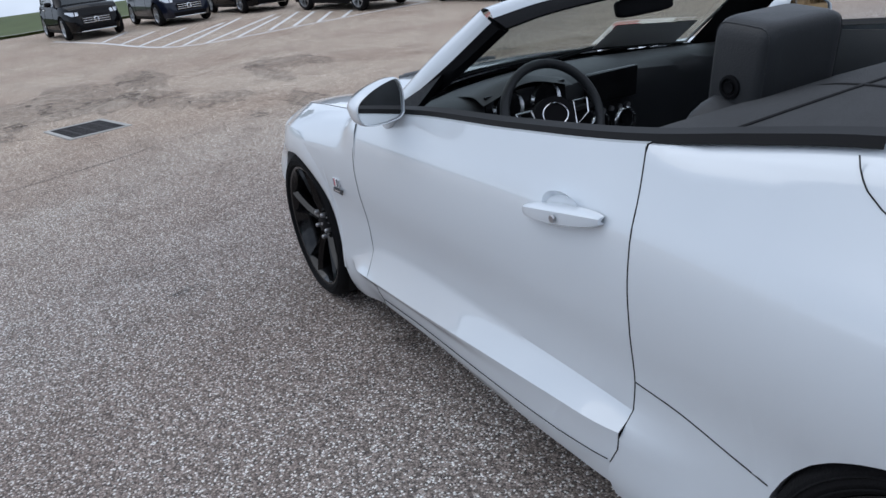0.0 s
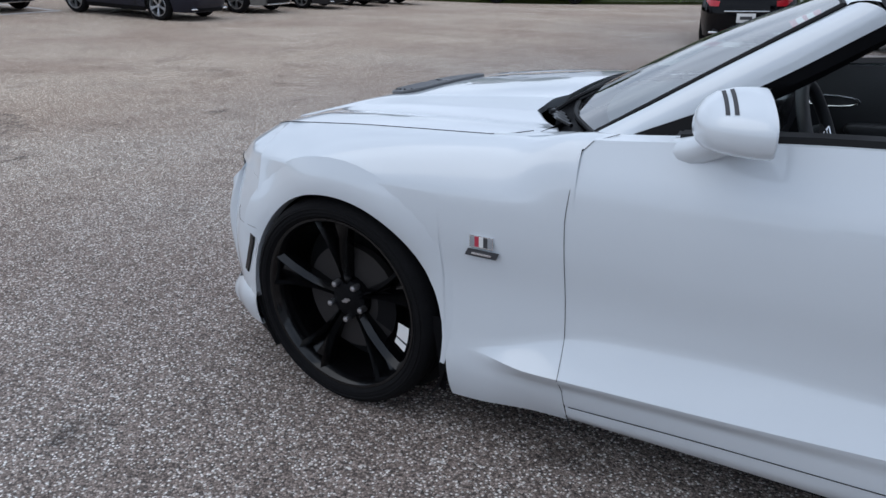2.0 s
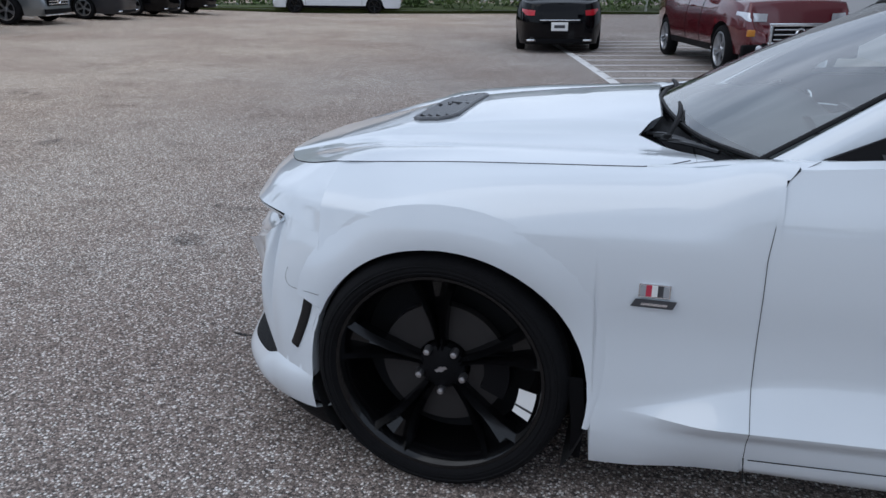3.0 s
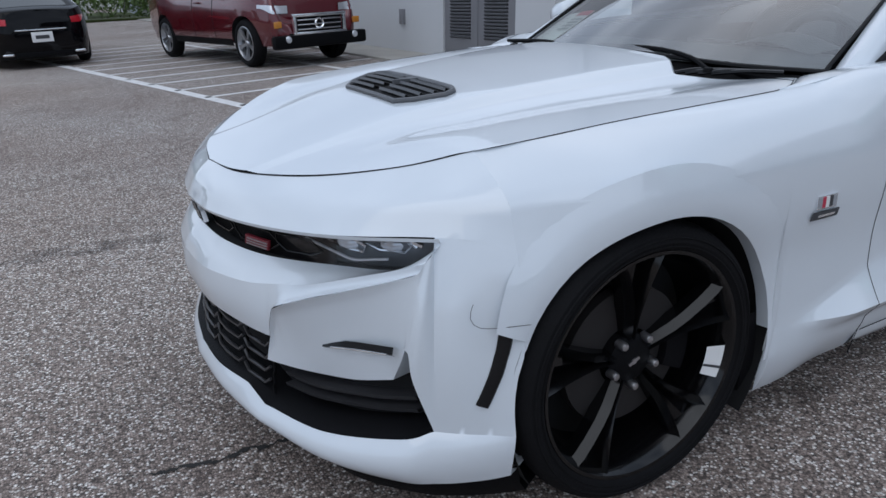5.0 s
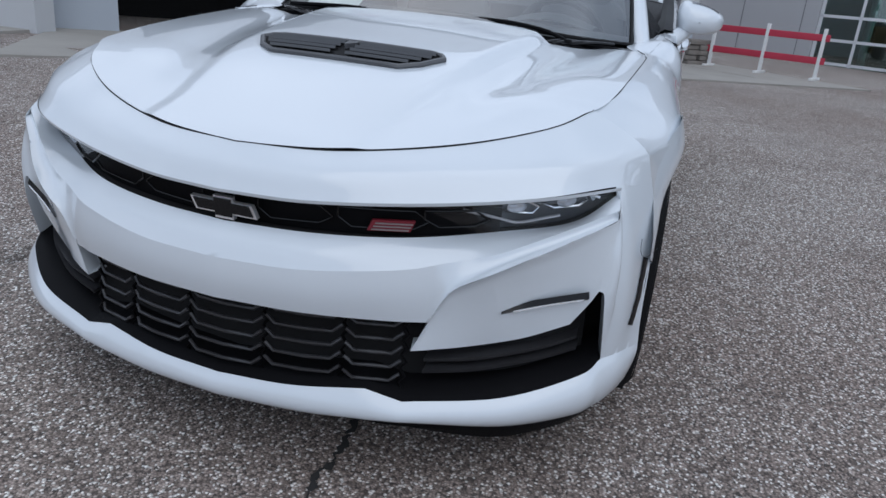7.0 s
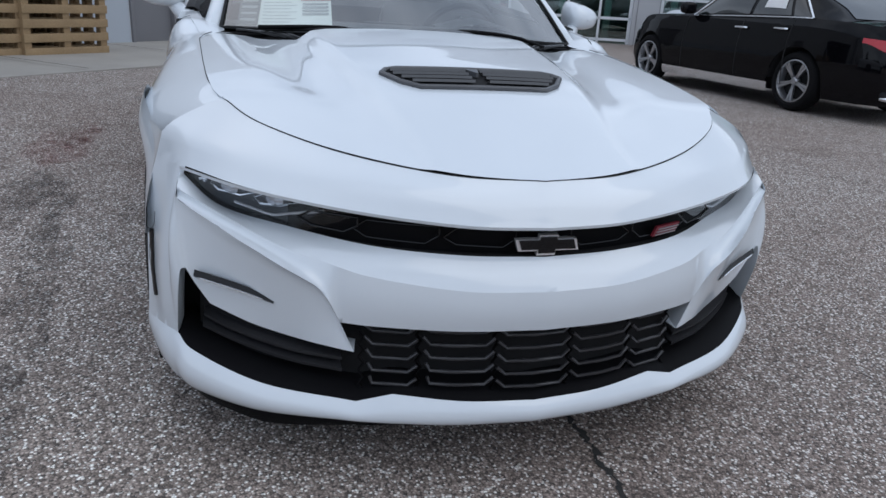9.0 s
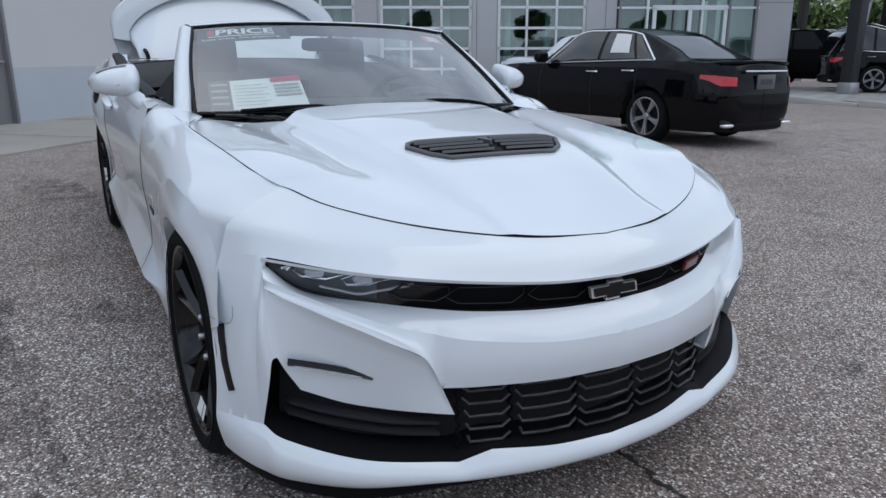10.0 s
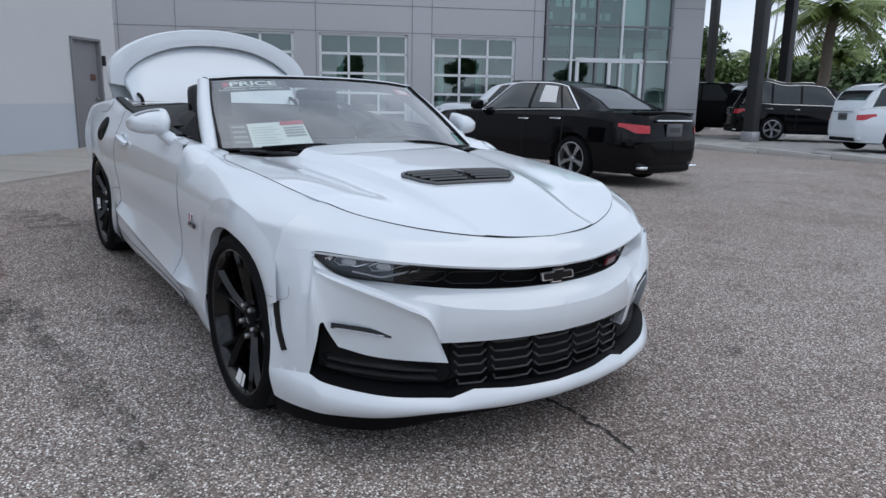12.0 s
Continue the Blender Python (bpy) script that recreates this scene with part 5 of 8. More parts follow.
lip_rows = [[a * (1 - t) ** 2 + (2 * m - 0.5 * a - 0.5 * b) * 2 * t * (1 - t) + b * t * t for t in np.linspace(0, 1, 9)] for a, m, b in zip(lt, lm, ll)]
both(bm, lip_rows, True)
both(bm, [[(x, y, z), (x - 0.12, y * 0.93, z + 0.004)] for x, y, z in ll], True)
bmesh.ops.remove_doubles(bm, verts=bm.verts, dist=0.0006)
bumper = part("front_bumper", bm, WHITE_PAINT, car, "white painted bumper cover", smooth=32)
# black lower tray and backing of the openings
bm = bmesh.new()
tray = lt[: 6 * 7 + 1]
both(bm, [[(x - d, y * f, z + h) for d, f, h in ((0, 1, 0), (0.012, 0.992, 0.006), (0.045, 0.985, 0.020), (0.11, 0.96, 0.026))] for x, y, z in tray], False)
part("intake_tray", bm, BLACK_PLASTIC, bumper, "satin black lower intake surround")
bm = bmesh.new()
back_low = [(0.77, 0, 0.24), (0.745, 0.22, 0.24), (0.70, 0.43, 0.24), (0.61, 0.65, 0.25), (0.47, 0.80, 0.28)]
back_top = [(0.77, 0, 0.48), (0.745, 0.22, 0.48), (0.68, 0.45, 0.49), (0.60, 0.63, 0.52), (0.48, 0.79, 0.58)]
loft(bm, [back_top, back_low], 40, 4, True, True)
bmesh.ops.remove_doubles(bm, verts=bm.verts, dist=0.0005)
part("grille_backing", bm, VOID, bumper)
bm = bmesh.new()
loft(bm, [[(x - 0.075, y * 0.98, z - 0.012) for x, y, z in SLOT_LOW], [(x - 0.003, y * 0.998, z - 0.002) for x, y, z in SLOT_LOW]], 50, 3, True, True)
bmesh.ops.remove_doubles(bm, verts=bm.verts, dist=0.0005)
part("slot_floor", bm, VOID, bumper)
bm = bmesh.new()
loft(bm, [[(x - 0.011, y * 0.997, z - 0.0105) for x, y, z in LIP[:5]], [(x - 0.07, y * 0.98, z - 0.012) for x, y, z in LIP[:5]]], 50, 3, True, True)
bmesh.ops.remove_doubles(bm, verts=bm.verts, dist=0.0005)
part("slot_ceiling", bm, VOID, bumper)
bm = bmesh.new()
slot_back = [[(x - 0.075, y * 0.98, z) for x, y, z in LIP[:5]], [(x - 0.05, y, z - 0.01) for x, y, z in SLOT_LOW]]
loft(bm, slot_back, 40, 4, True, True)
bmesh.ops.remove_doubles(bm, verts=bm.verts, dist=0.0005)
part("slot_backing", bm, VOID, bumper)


def front_x(y, z):
    """Depth of the lower grille's plane."""
    return lerp([(0, 0.842), (0.2, 0.822), (0.38, 0.772), (0.5, 0.735), (0.65, 0.645), (0.80, 0.53)], abs(y)) - 0.012 * (z - 0.35) / 0.1


lower = tagged(empty("lower_grille"), "")
lower.parent = car
# stepped bars of the lower grille: six columns each with five chevron-ended bars
edges = [-0.42, -0.285, -0.10, 0.10, 0.285, 0.42]
for c in range(5):
    y0, y1 = edges[c], edges[c + 1]
    for r in range(5):
        z = 0.428 - 0.034 * r + (0.008 if c % 2 else 0.0)
        grow = 0.004 * r
        pts = [(y0 + 0.004 + grow * (y0 < -0.2), z + 0.012), (y0 + 0.026, z - 0.006), (y1 - 0.026, z - 0.006), (y1 - 0.004, z + 0.012)]
        line = [(front_x(y, zz) - 0.004, y, zz) for y, zz in spline([(p[0], p[1]) for p in pts[:2]], 3) + spline([(p[0], p[1]) for p in pts[1:3]], 7)[1:] + spline([(p[0], p[1]) for p in pts[2:]], 3)[1:]]
        bm = bmesh.new()
        tube_into(bm, line, 0.0045, 6)
        part("bar", bm, BAR_BLACK, lower, smooth=60)
    for yy in (y0, y1):
        bm = bmesh.new()
        tube_into(bm, [(front_x(yy, z) - 0.012, yy + 0.006 * ((k % 2) * 2 - 1), z) for k, z in enumerate(np.linspace(0.45, 0.262, 12))], 0.004, 6)
        part("upright", bm, BLACK_PLASTIC, lower, smooth=60)
# long curved slats of the side intakes
for sgn in (1, -1):
    for k in range(2):
        z = 0.350 - 0.030 * k
        pts = [(0.732 + 0.004 * k, 0.462, z - 0.010), (0.69, 0.58, z + 0.002), (0.60, 0.71, z + 0.016), (0.525, 0.785 + 0.005 * k, z + 0.026)]
        bm = bmesh.new()
        rail = spline(pts, 24)
        grid_into(bm, [[(x, sgn * y, zz) for x, y, zz in rail], [(x - 0.004, sgn * y, zz - 0.010) for x, y, zz in rail], [(x - 0.055, sgn * y, zz - 0.006) for x, y, zz in rail]], 0, sgn > 0)
        grid_into(bm, [[(x - 0.055, sgn * y, zz + 0.004) for x, y, zz in rail], [(x, sgn * y, zz) for x, y, zz in rail]], 0, sgn > 0)
        part("intake_slat", bm, BAR_BLACK, car)

# upper grille, its bars and the cross badge
upper = empty("upper_grille")
upper.parent = car
SLOT_C = curve([(0.0, 0.795), (0.2, 0.772), (0.40, 0.715), (0.58, 0.62)])
for sgn in (1, -1):
    for a, b, zt, zb in ((0.07, 0.24, 0.682, 0.640), (0.25, 0.44, 0.686, 0.643), (0.43, 0.56, 0.690, 0.652)):
        pts = [(a, zt), (b - 0.03, zt + 0.002), (b, (zt + zb) / 2), (b - 0.03, zb + 0.004), (a + 0.03, zb), (a, (zt + zb) / 2)]
        bm = bmesh.new()
        tube_into(bm, [(SLOT_C(y) + 0.004, sgn * y, z) for y, z in along(pts, 5)], 0.0026, 6, True)
        part("grille_frame", bm, GLOSS_BLACK, upper)
bm = bmesh.new()
rows = [[(SLOT_C(abs(y)) - 0.012, y, z + 0.012 * abs(y)) for y in np.linspace(-0.58, 0.58, 40)] for z in (0.618, 0.66, 0.705)]
grid_into(bm, rows, 0, True)
part("mesh_panel", bm, BLACK_PLASTIC, upper)
CROSS = [(0.84 * a, 0.9 * b) for a, b in [(-0.085, -0.016), (-0.028, -0.016), (-0.028, -0.030), (0.028, -0.030), (0.028, -0.016), (0.098, -0.016), (0.085, 0.018), (0.028, 0.018), (0.028, 0.030), (-0.028, 0.030), (-0.028, 0.018), (-0.098, 0.018)]]
FLAT_FRONT = Matrix(((0, 0, 1, 0), (1, 0, 0, 0), (0, 1, 0, 0), (0, 0, 0, 1)))
bm = bmesh.new()
prism_into(bm, CROSS, 0.012, Matrix.Translation((0.808, 0, 0.655)) @ pose(0, 0, 0, 0, 8, 0) @ FLAT_FRONT)
badge = part("emblem", bm, mat("bright_emblem_metal", (0.9, 0.9, 0.92), 0.35, 0.85, 0.03), car, "chrome-edged black emblem", smooth=0)
bm = bmesh.new()
prism_into(bm, [(x * 0.90, y * 0.80) for x, y in CROSS], 0.004, Matrix.Translation((0.8195, 0, 0.6555)) @ pose(0, 0, 0, 0, 8, 0) @ FLAT_FRONT)
part("emblem_face", bm, GLOSS_BLACK, badge, smooth=0)
# small red plate beside it, with bars for its lettering
nrm = Matrix.Translation((0.735, 0.362, 0.655)) @ pose(0, 0, 0, 0, 6, 22)
bm = bmesh.new()
prism_into(bm, [(-0.050, -0.013), (0.044, -0.013), (0.054, 0.013), (-0.040, 0.013)], 0.007, nrm @ FLAT_FRONT)
plate = part("small_badge", bm, BADGE_RED, car, "small red slanted badge", smooth=0)
for k in range(3):
    bm = bmesh.new()
    prism_into(bm, [(-0.042 + 0.004 * k, -0.0105 + 0.0075 * k), (0.040 + 0.004 * k, -0.0105 + 0.0075 * k), (0.041 + 0.004 * k, -0.0075 + 0.0075 * k), (-0.041 + 0.004 * k, -0.0075 + 0.0075 * k)], 0.003, nrm @ Matrix.Translation((0.0066, 0, 0)) @ FLAT_FRONT)
    part("badge_bar", bm, STEEL, plate, smooth=0)

# headlights
for sgn in (1, -1):
    lamp = empty("headlight")
    lamp.parent = car
    top_full, low_full = spline([(x - 0.040 * (1 - smooth01(0.7, 0.82, y)) - 0.004, y, z - 0.012) for x, y, z in LIP[:5]], 80), spline(SLOT_LOW, 80)
    top = [p for p in top_full if p[1] > 0.40]
    low = [p for p in low_full if p[1] > 0.535]
    bm = bmesh.new()
    rows = loft(bm, [[(x, sgn * y, z) for x, y, z in top], [(x + 0.004, sgn * y, z) for x, y, z in low]], 30, 5, flip=sgn < 0)
    lens = part("lens", bm, CLEAR_LENS, lamp, "clear lens")
    lens.visible_shadow = False
    inset = lambda p, d: (p[0] - d, sgn * p[1] * (1 - 0.25 * d), p[2])
    bm = bmesh.new()
    loft(bm, [[inset(p, 0.034) for p in top], [inset(p, 0.030) for p in low]], 30, 5, flip=sgn > 0)
    part("housing", bm, LAMP_BLACK, lamp, "smoky lamp housing")
    mid_row = lambda f, g: Vector(rows[int(f * 29)][0]).lerp(Vector(rows[int(f * 29)][-1]), g)
    # two framed light units under the upper edge
    for f0, f1 in ((0.30, 0.50), (0.54, 0.80)):
        ring = [mid_row(f0, 0.12), mid_row(f1, 0.10), mid_row(f1 + 0.02, 0.36), mid_row(f1 - 0.05, 0.55), mid_row(f0 + 0.05, 0.46)]
        ring = [(p.x - 0.020, p.y * 0.996, p.z) for p in ring]
        bm = bmesh.new()
        bm.faces.new([bm.verts.new((x - 0.006, y, z)) for x, y, z in ring])
        bmesh.ops.recalc_face_normals(bm, faces=bm.faces)
        unit = part("light_unit", bm, LAMP_BLACK, lamp, "dark projector unit", smooth=0)
        bm = bmesh.new()
        tube_into(bm, ring, 0.0034, 6, True)
        part("unit_rim", bm, CHROME, unit, "thin bright rim")
        c = sum((Vector(q) for q in ring), Vector()) / 5
        bm = bmesh.new()
        m = Matrix.Translation(c) @ pose(0, 0, 0, 0, 0, -90 + sgn * 42) @ Matrix.Diagonal((1.7, 1, 1, 1))
        lathe_into(bm, [(0.0, 0.007), (0.010, 0.006), (0.016, -0.002)], 18, 0, m)
        part("projector", bm, LAMP_GLASS, unit, "glass projector lens")
    for f in (0.83, 0.86):
        bm = bmesh.new()
        a_, b_ = mid_row(f, 0.10), mid_row(f + 0.01, 0.42)
        tube_into(bm, [(p.x - 0.016, p.y * 0.997, p.z) for p in (a_, b_)], 0.006, 6)
        part("bright_fin", bm, CHROME, lamp)
    bm = bmesh.new()
    drl = [mid_row(0.16, 0.30), mid_row(0.26, 0.62), mid_row(0.34, 0.80), mid_row(0.50, 0.74), mid_row(0.62, 0.72)]
    tube_into(bm, [(p[0] - 0.014, p[1] * 0.997, p[2]) for p in spline(drl, 24)], 0.0038, 6)
    part("light_strip", bm, LAMP_GLASS, lamp, "pale daytime light strip")
    # slim lamp in the blade
    bm = bmesh.new()
    rail = spline([(0.664, 0.618, 0.466), (0.617, 0.70, 0.484), (0.566, 0.80, 0.502)], 16)
    grid_into(bm, [[(x + 0.008, sgn * y, z + 0.018 * min(1, (k + 3) / 8)) for k, (x, y, z) in enumerate(rail)], [(x + 0.013, sgn * (y + 0.003), z + 0.003) for x, y, z in rail], [(x + 0.006, sgn * y, z - 0.004) for x, y, z in rail]], 0, sgn > 0)
    slim = part("slim_lamp", bm, GLOSS_BLACK, car, "slim dark lamp strip")
    bm = bmesh.new()
    tube_into(bm, [(x + 0.014, sgn * (y + 0.003), z + 0.002) for x, y, z in rail[2:-1]], 0.0022, 6)
    part("clear_edge", bm, CHROME, slim)
    # side marker, following the corner
    bm = bmesh.new()
    rows = []
    for k in range(12):
        t = k / 11
        z, x0 = 0.545 - 0.165 * t, 0.352 + 0.060 * t**1.4
        line = sorted(min((tuple(q) for q in col), key=lambda q: abs(q[2] - z)) for col in cheek[9 * NS :])
        xs_l, ys_l = [q[0] for q in line], [q[1] for q in line]
        w = 0.030 - 0.004 * t
        rows.append([(x0 + w * f, sgn * (float(np.interp(x0 + w * f, xs_l, ys_l)) + d), z + 0.012 * f) for f, d in ((0, 0.001), (0.15, 0.005), (0.85, 0.005), (1.0, 0.001))])
    grid_into(bm, rows, 0, sgn > 0)
    part("side_marker", bm, GLOSS_BLACK, car, "smoked side marker lamp")

# windshield, its frame, cowl and wipers
GLASS_FLIP = True
WS_LOW = [(-0.535, 0, 0.990), (-0.568, 0.3, 0.984), (-0.640, 0.55, 0.966), (-0.765, 0.735, 0.953)]
WS_TOP = [(-1.225, 0, 1.300), (-1.235, 0.25, 1.297), (-1.255, 0.45, 1.288), (-1.285, 0.625, 1.270)]
WS_MID = [(-0.885, 0, 1.165), (-0.91, 0.28, 1.16), (-0.965, 0.5, 1.146), (-1.045, 0.688, 1.125)]
bm = bmesh.new()
full = lambda r: [(x, -y, z) for x, y, z in r[:0:-1]] + list(r)
loft(bm, [full(WS_LOW), full(WS_MID), full(WS_TOP)], 40, 12, flip=GLASS_FLIP)
shield = part("windshield", bm, WINDOW, car, "clear windshield with price sheets behind it")
shield.visible_shadow = False
bm = bmesh.new()
for sgn in (1, -1):
    pil = [[(a[0], sgn * a[1], a[2]) for a in r] for r in (
        [(-0.790, 0.742, 0.957), (-1.045, 0.688, 1.125), (-1.285, 0.625, 1.270)],
        [(-0.770, 0.775, 0.960), (-1.055, 0.722, 1.130), (-1.320, 0.652, 1.280)],
        [(-0.80, 0.800, 0.955), (-1.10, 0.742, 1.118), (-1.36, 0.668, 1.268)],
        [(-0.86, 0.800, 0.955), (-1.15, 0.735, 1.100), (-1.385, 0.660, 1.245)])]
    loft(bm, pil, 20, 8, flip=sgn < 0)
loft(bm, [full(WS_TOP), full([(x - 0.018, y * 1.02, z + 0.012) for x, y, z in WS_TOP]), full([(x - 0.07, y * 1.035, z + 0.010) for x, y, z in WS_TOP]), full([(x - 0.085, y * 1.03, z - 0.016) for x, y, z in WS_TOP])], 40, 8)
part("windshield_frame", bm, WHITE_PAINT, car, "white painted windshield frame")
bm = bmesh.new()
for sgn in (1, -1):
    pil = [[(a[0], sgn * a[1], a[2]) for a in r] for r in (
        [(-0.86, 0.798, 0.953), (-1.15, 0.733, 1.098), (-1.385, 0.658, 1.243)],
        [(-0.93, 0.79, 0.945), (-1.19, 0.715, 1.075), (-1.41, 0.64, 1.215)],
        [(-0.92, 0.74, 0.945), (-1.15, 0.68, 1.070), (-1.38, 0.60, 1.215)],
        [(-0.80, 0.72, 0.955), (-1.04, 0.66, 1.11), (-1.28, 0.60, 1.255)])]
    loft(bm, pil, 20, 8, flip=sgn < 0)
loft(bm, [full([(x - 0.084, y * 1.03, z - 0.017) for x, y, z in WS_TOP]), full([(x - 0.12, y * 1.0, z - 0.045) for x, y, z in WS_TOP]), full([(x - 0.07, y * 0.97, z - 0.055) for x, y, z in WS_TOP]), full([(x - 0.005, y * 0.96, z - 0.012) for x, y, z in WS_TOP])], 40, 8)
part("frame_lining", bm, BLACK_PLASTIC, car, "black inner lining of the windshield frame")
bm = bmesh.new()
tube_into(bm, full([(x + 0.004, y, z + 0.004) for x, y, z in spline(WS_LOW, 12)]), 0.007, 6)
for sgn in (1, -1):
    tube_into(bm, [(x + 0.004, sgn * y, z + 0.004) for x, y, z in spline([WS_LOW[-1], WS_MID[-1], WS_TOP[-1]], 12)], 0.006, 6)
tube_into(bm, full([(x + 0.002, y, z + 0.003) for x, y, z in spline(WS_TOP, 12)]), 0.005, 6)
part("glass_seal", bm, DARK_TRIM, car)
bm = bmesh.new()
loft(bm, [full([(-0.49, 0, 0.955), (-0.50, 0.35, 0.952), (-0.57, 0.55, 0.925), (-0.60, 0.77, 0.925)]), full([(-0.53, 0, 0.962), (-0.56, 0.35, 0.96), (-0.62, 0.55, 0.948), (-0.72, 0.76, 0.940)]), full([(x + 0.004, y * 1.01, z - 0.010) for x, y, z in WS_LOW])], 40, 6)
part("cowl", bm, BLACK_PLASTIC, car, "black plastic cowl below the windshield")
for sgn in (1, -1):
    for k in range(4):
        bm = bmesh.new()
        tube_into(bm, spline([(-0.50 - 0.02 * k, sgn * (0.44 + 0.03 * k), 0.952), (-0.545 - 0.02 * k, sgn * (0.49 + 0.04 * k), 0.962), (-0.60 - 0.025 * k, sgn * (0.54 + 0.045 * k), 0.958)], 8), 0.006, 6)
        part("cowl_rib", bm, GLOSS_BLACK, car)
for y0, y1 in ((0.52, -0.02), (-0.06, -0.60)):
    bm = bmesh.new()
    drop = 0.0 if y0 > 0 else 0.010
    arm = [(-0.555, y0, 0.962), (-0.578, y0 - 0.10, 0.990 - drop), (-0.590, (y0 + y1) / 2, 1.003 - drop), (-0.585, y1, 0.998 - 1.6 * drop)]
    tube_into(bm, spline(arm, 14), 0.007, 6)
    tube_into(bm, [(x - 0.012, y, z - 0.005) for x, y, z in spline(arm[1:], 12)], 0.005, 6)
    lathe_into(bm, [(0.0, 0.012), (0.012, 0.010), (0.016, 0.0)], 14, 0, Matrix.Translation((-0.555, y0, 0.958)) @ pose(0, 0, 0, 90, 0, 0))
    part("wiper", bm, BLACK_PLASTIC, car, "black wiper arm and blade")

# paper sheets and stickers on the inside of the windshield
GLASS_NET = np.array([[spline([lo, mi, hi], 41)[k] for k in range(41)] for lo, mi, hi in zip(*(spline(r, 41) for r in (WS_LOW, WS_MID, WS_TOP)))])


def on_glass(u, v, d):
    """u: -1 to 1 across, v: 0 low to 1 top, d: metres behind the glass."""
    s, w = min(abs(u), 0.9999) * 40, min(max(v, 0), 0.9999) * 40
    i, j = int(s), int(w)
    a, b = s - i, w - j
    p = (GLASS_NET[i, j] * (1 - a) + GLASS_NET[i + 1, j] * a) * (1 - b) + (GLASS_NET[i, j + 1] * (1 - a) + GLASS_NET[i + 1, j + 1] * a) * b
    n = np.array([0.52, 0.30 * abs(u), 0.80])
    p = p - n / np.linalg.norm(n) * d
    return (p[0], math.copysign(p[1], u), p[2])


def sheet(name, u0, u1, v0, v1, material, parent, label="", d=0.010):
    bm = bmesh.new()
    grid_into(bm, [[on_glass(u, v, d) for u in np.linspace(u0, u1, 12)] for v in np.linspace(v0, v1, 6)])
    return part(name, bm, material, parent, label)


def sub_sheet(name, box_, u0, u1, v0, v1, material, parent, d=0.007):
    a, b, c, e = box_
    return sheet(name, a + (b - a) * u0, a + (b - a) * u1, c + (e - c) * v0, c + (e - c) * v1, material, parent, "", d)


PS = (-0.915, -0.42, 0.055, 0.345)
price_sheet = sheet("window_sheet", *PS, WHITE_PLASTIC, car, "white price sheet with dark and red blocks")
sub_sheet("dark_panel", PS, 0.0, 0.24, 0.0, 1.0, VENT_GREY, price_sheet)
for k in range(4):
    sub_sheet("print_bar", PS, 0.03, 0.21, 0.14 + 0.22 * k, 0.22 + 0.22 * k, GREY_INK, price_sheet, 0.005)
sub_sheet("red_block", PS, 0.68, 1.0, 0.84, 1.0, RED_PRINT, price_sheet)
for k in range(7):
    sub_sheet("print_bar", PS, 0.28, 0.64 if k % 2 else 0.58, 0.12 + 0.11 * k, 0.135 + 0.11 * k, GREY_INK, price_sheet)
for k in range(4):
    sub_sheet("print_bar", PS, 0.70, 0.97, 0.36 + 0.11 * k, 0.42 + 0.11 * k, GREY_INK, price_sheet)


def glass_lettering(text, box_, u0, u1, v0, v1, material, parent, d=0.006, weight=0.0):
    """Letters laid on the curve of the glass."""
    cu = bpy.data.curves.new("lettering", "FONT")
    cu.body, cu.size, cu.offset = text, 1.0, weight
    ob = new("lettering", cu)
    me = bpy.data.meshes.new_from_object(ob.evaluated_get(bpy.context.evaluated_depsgraph_get()))
    bpy.data.objects.remove(ob)
    xs_, ys_ = [q.co.x for q in me.vertices], [q.co.y for q in me.vertices]
    a, b, c, e = box_
    for q in me.vertices:
        s, t = (q.co.x - min(xs_)) / (max(xs_) - min(xs_)), (q.co.y - min(ys_)) / (max(ys_) - min(ys_))
        q.co = on_glass(a + (b - a) * (u0 + (u1 - u0) * s), c + (e - c) * (v0 + (v1 - v0) * t), d)
    me.materials.append(material)
    out = new("lettering", me)
    out.parent = parent
    return out


# banner at the top of the glass, on the passenger side
BN = (-0.97, -0.36, 0.80, 0.975)
banner = sheet("window_banner", *BN, INK, car, "dark banner with white lettering on the windshield")
glass_lettering("PRICE", BN, 0.20, 0.84, 0.48, 0.90, WHITE_PLASTIC, banner, weight=0.03)
glass_lettering("Low price. No pressure.", BN, 0.06, 0.90, 0.10, 0.26, WHITE_PLASTIC, banner, weight=0.01)
sub_sheet("print_bar", BN, 0.12, 0.84, 0.35, 0.40, WHITE_PLASTIC, banner, 0.006)
sub_sheet("print_mark", BN, 0.11, 0.18, 0.50, 0.88, RED_PRINT, banner, 0.006)
RS = (0.72, 0.90, 0.83, 0.93)
sticker = sheet("red_sticker", *RS, RED_PRINT, car, "red sticker with pale print")
for k in range(2):
    sub_sheet("print_bar", RS, 0.2, 0.8, 0.2 + 0.35 * k, 0.42 + 0.35 * k, WHITE_PLASTIC, sticker)

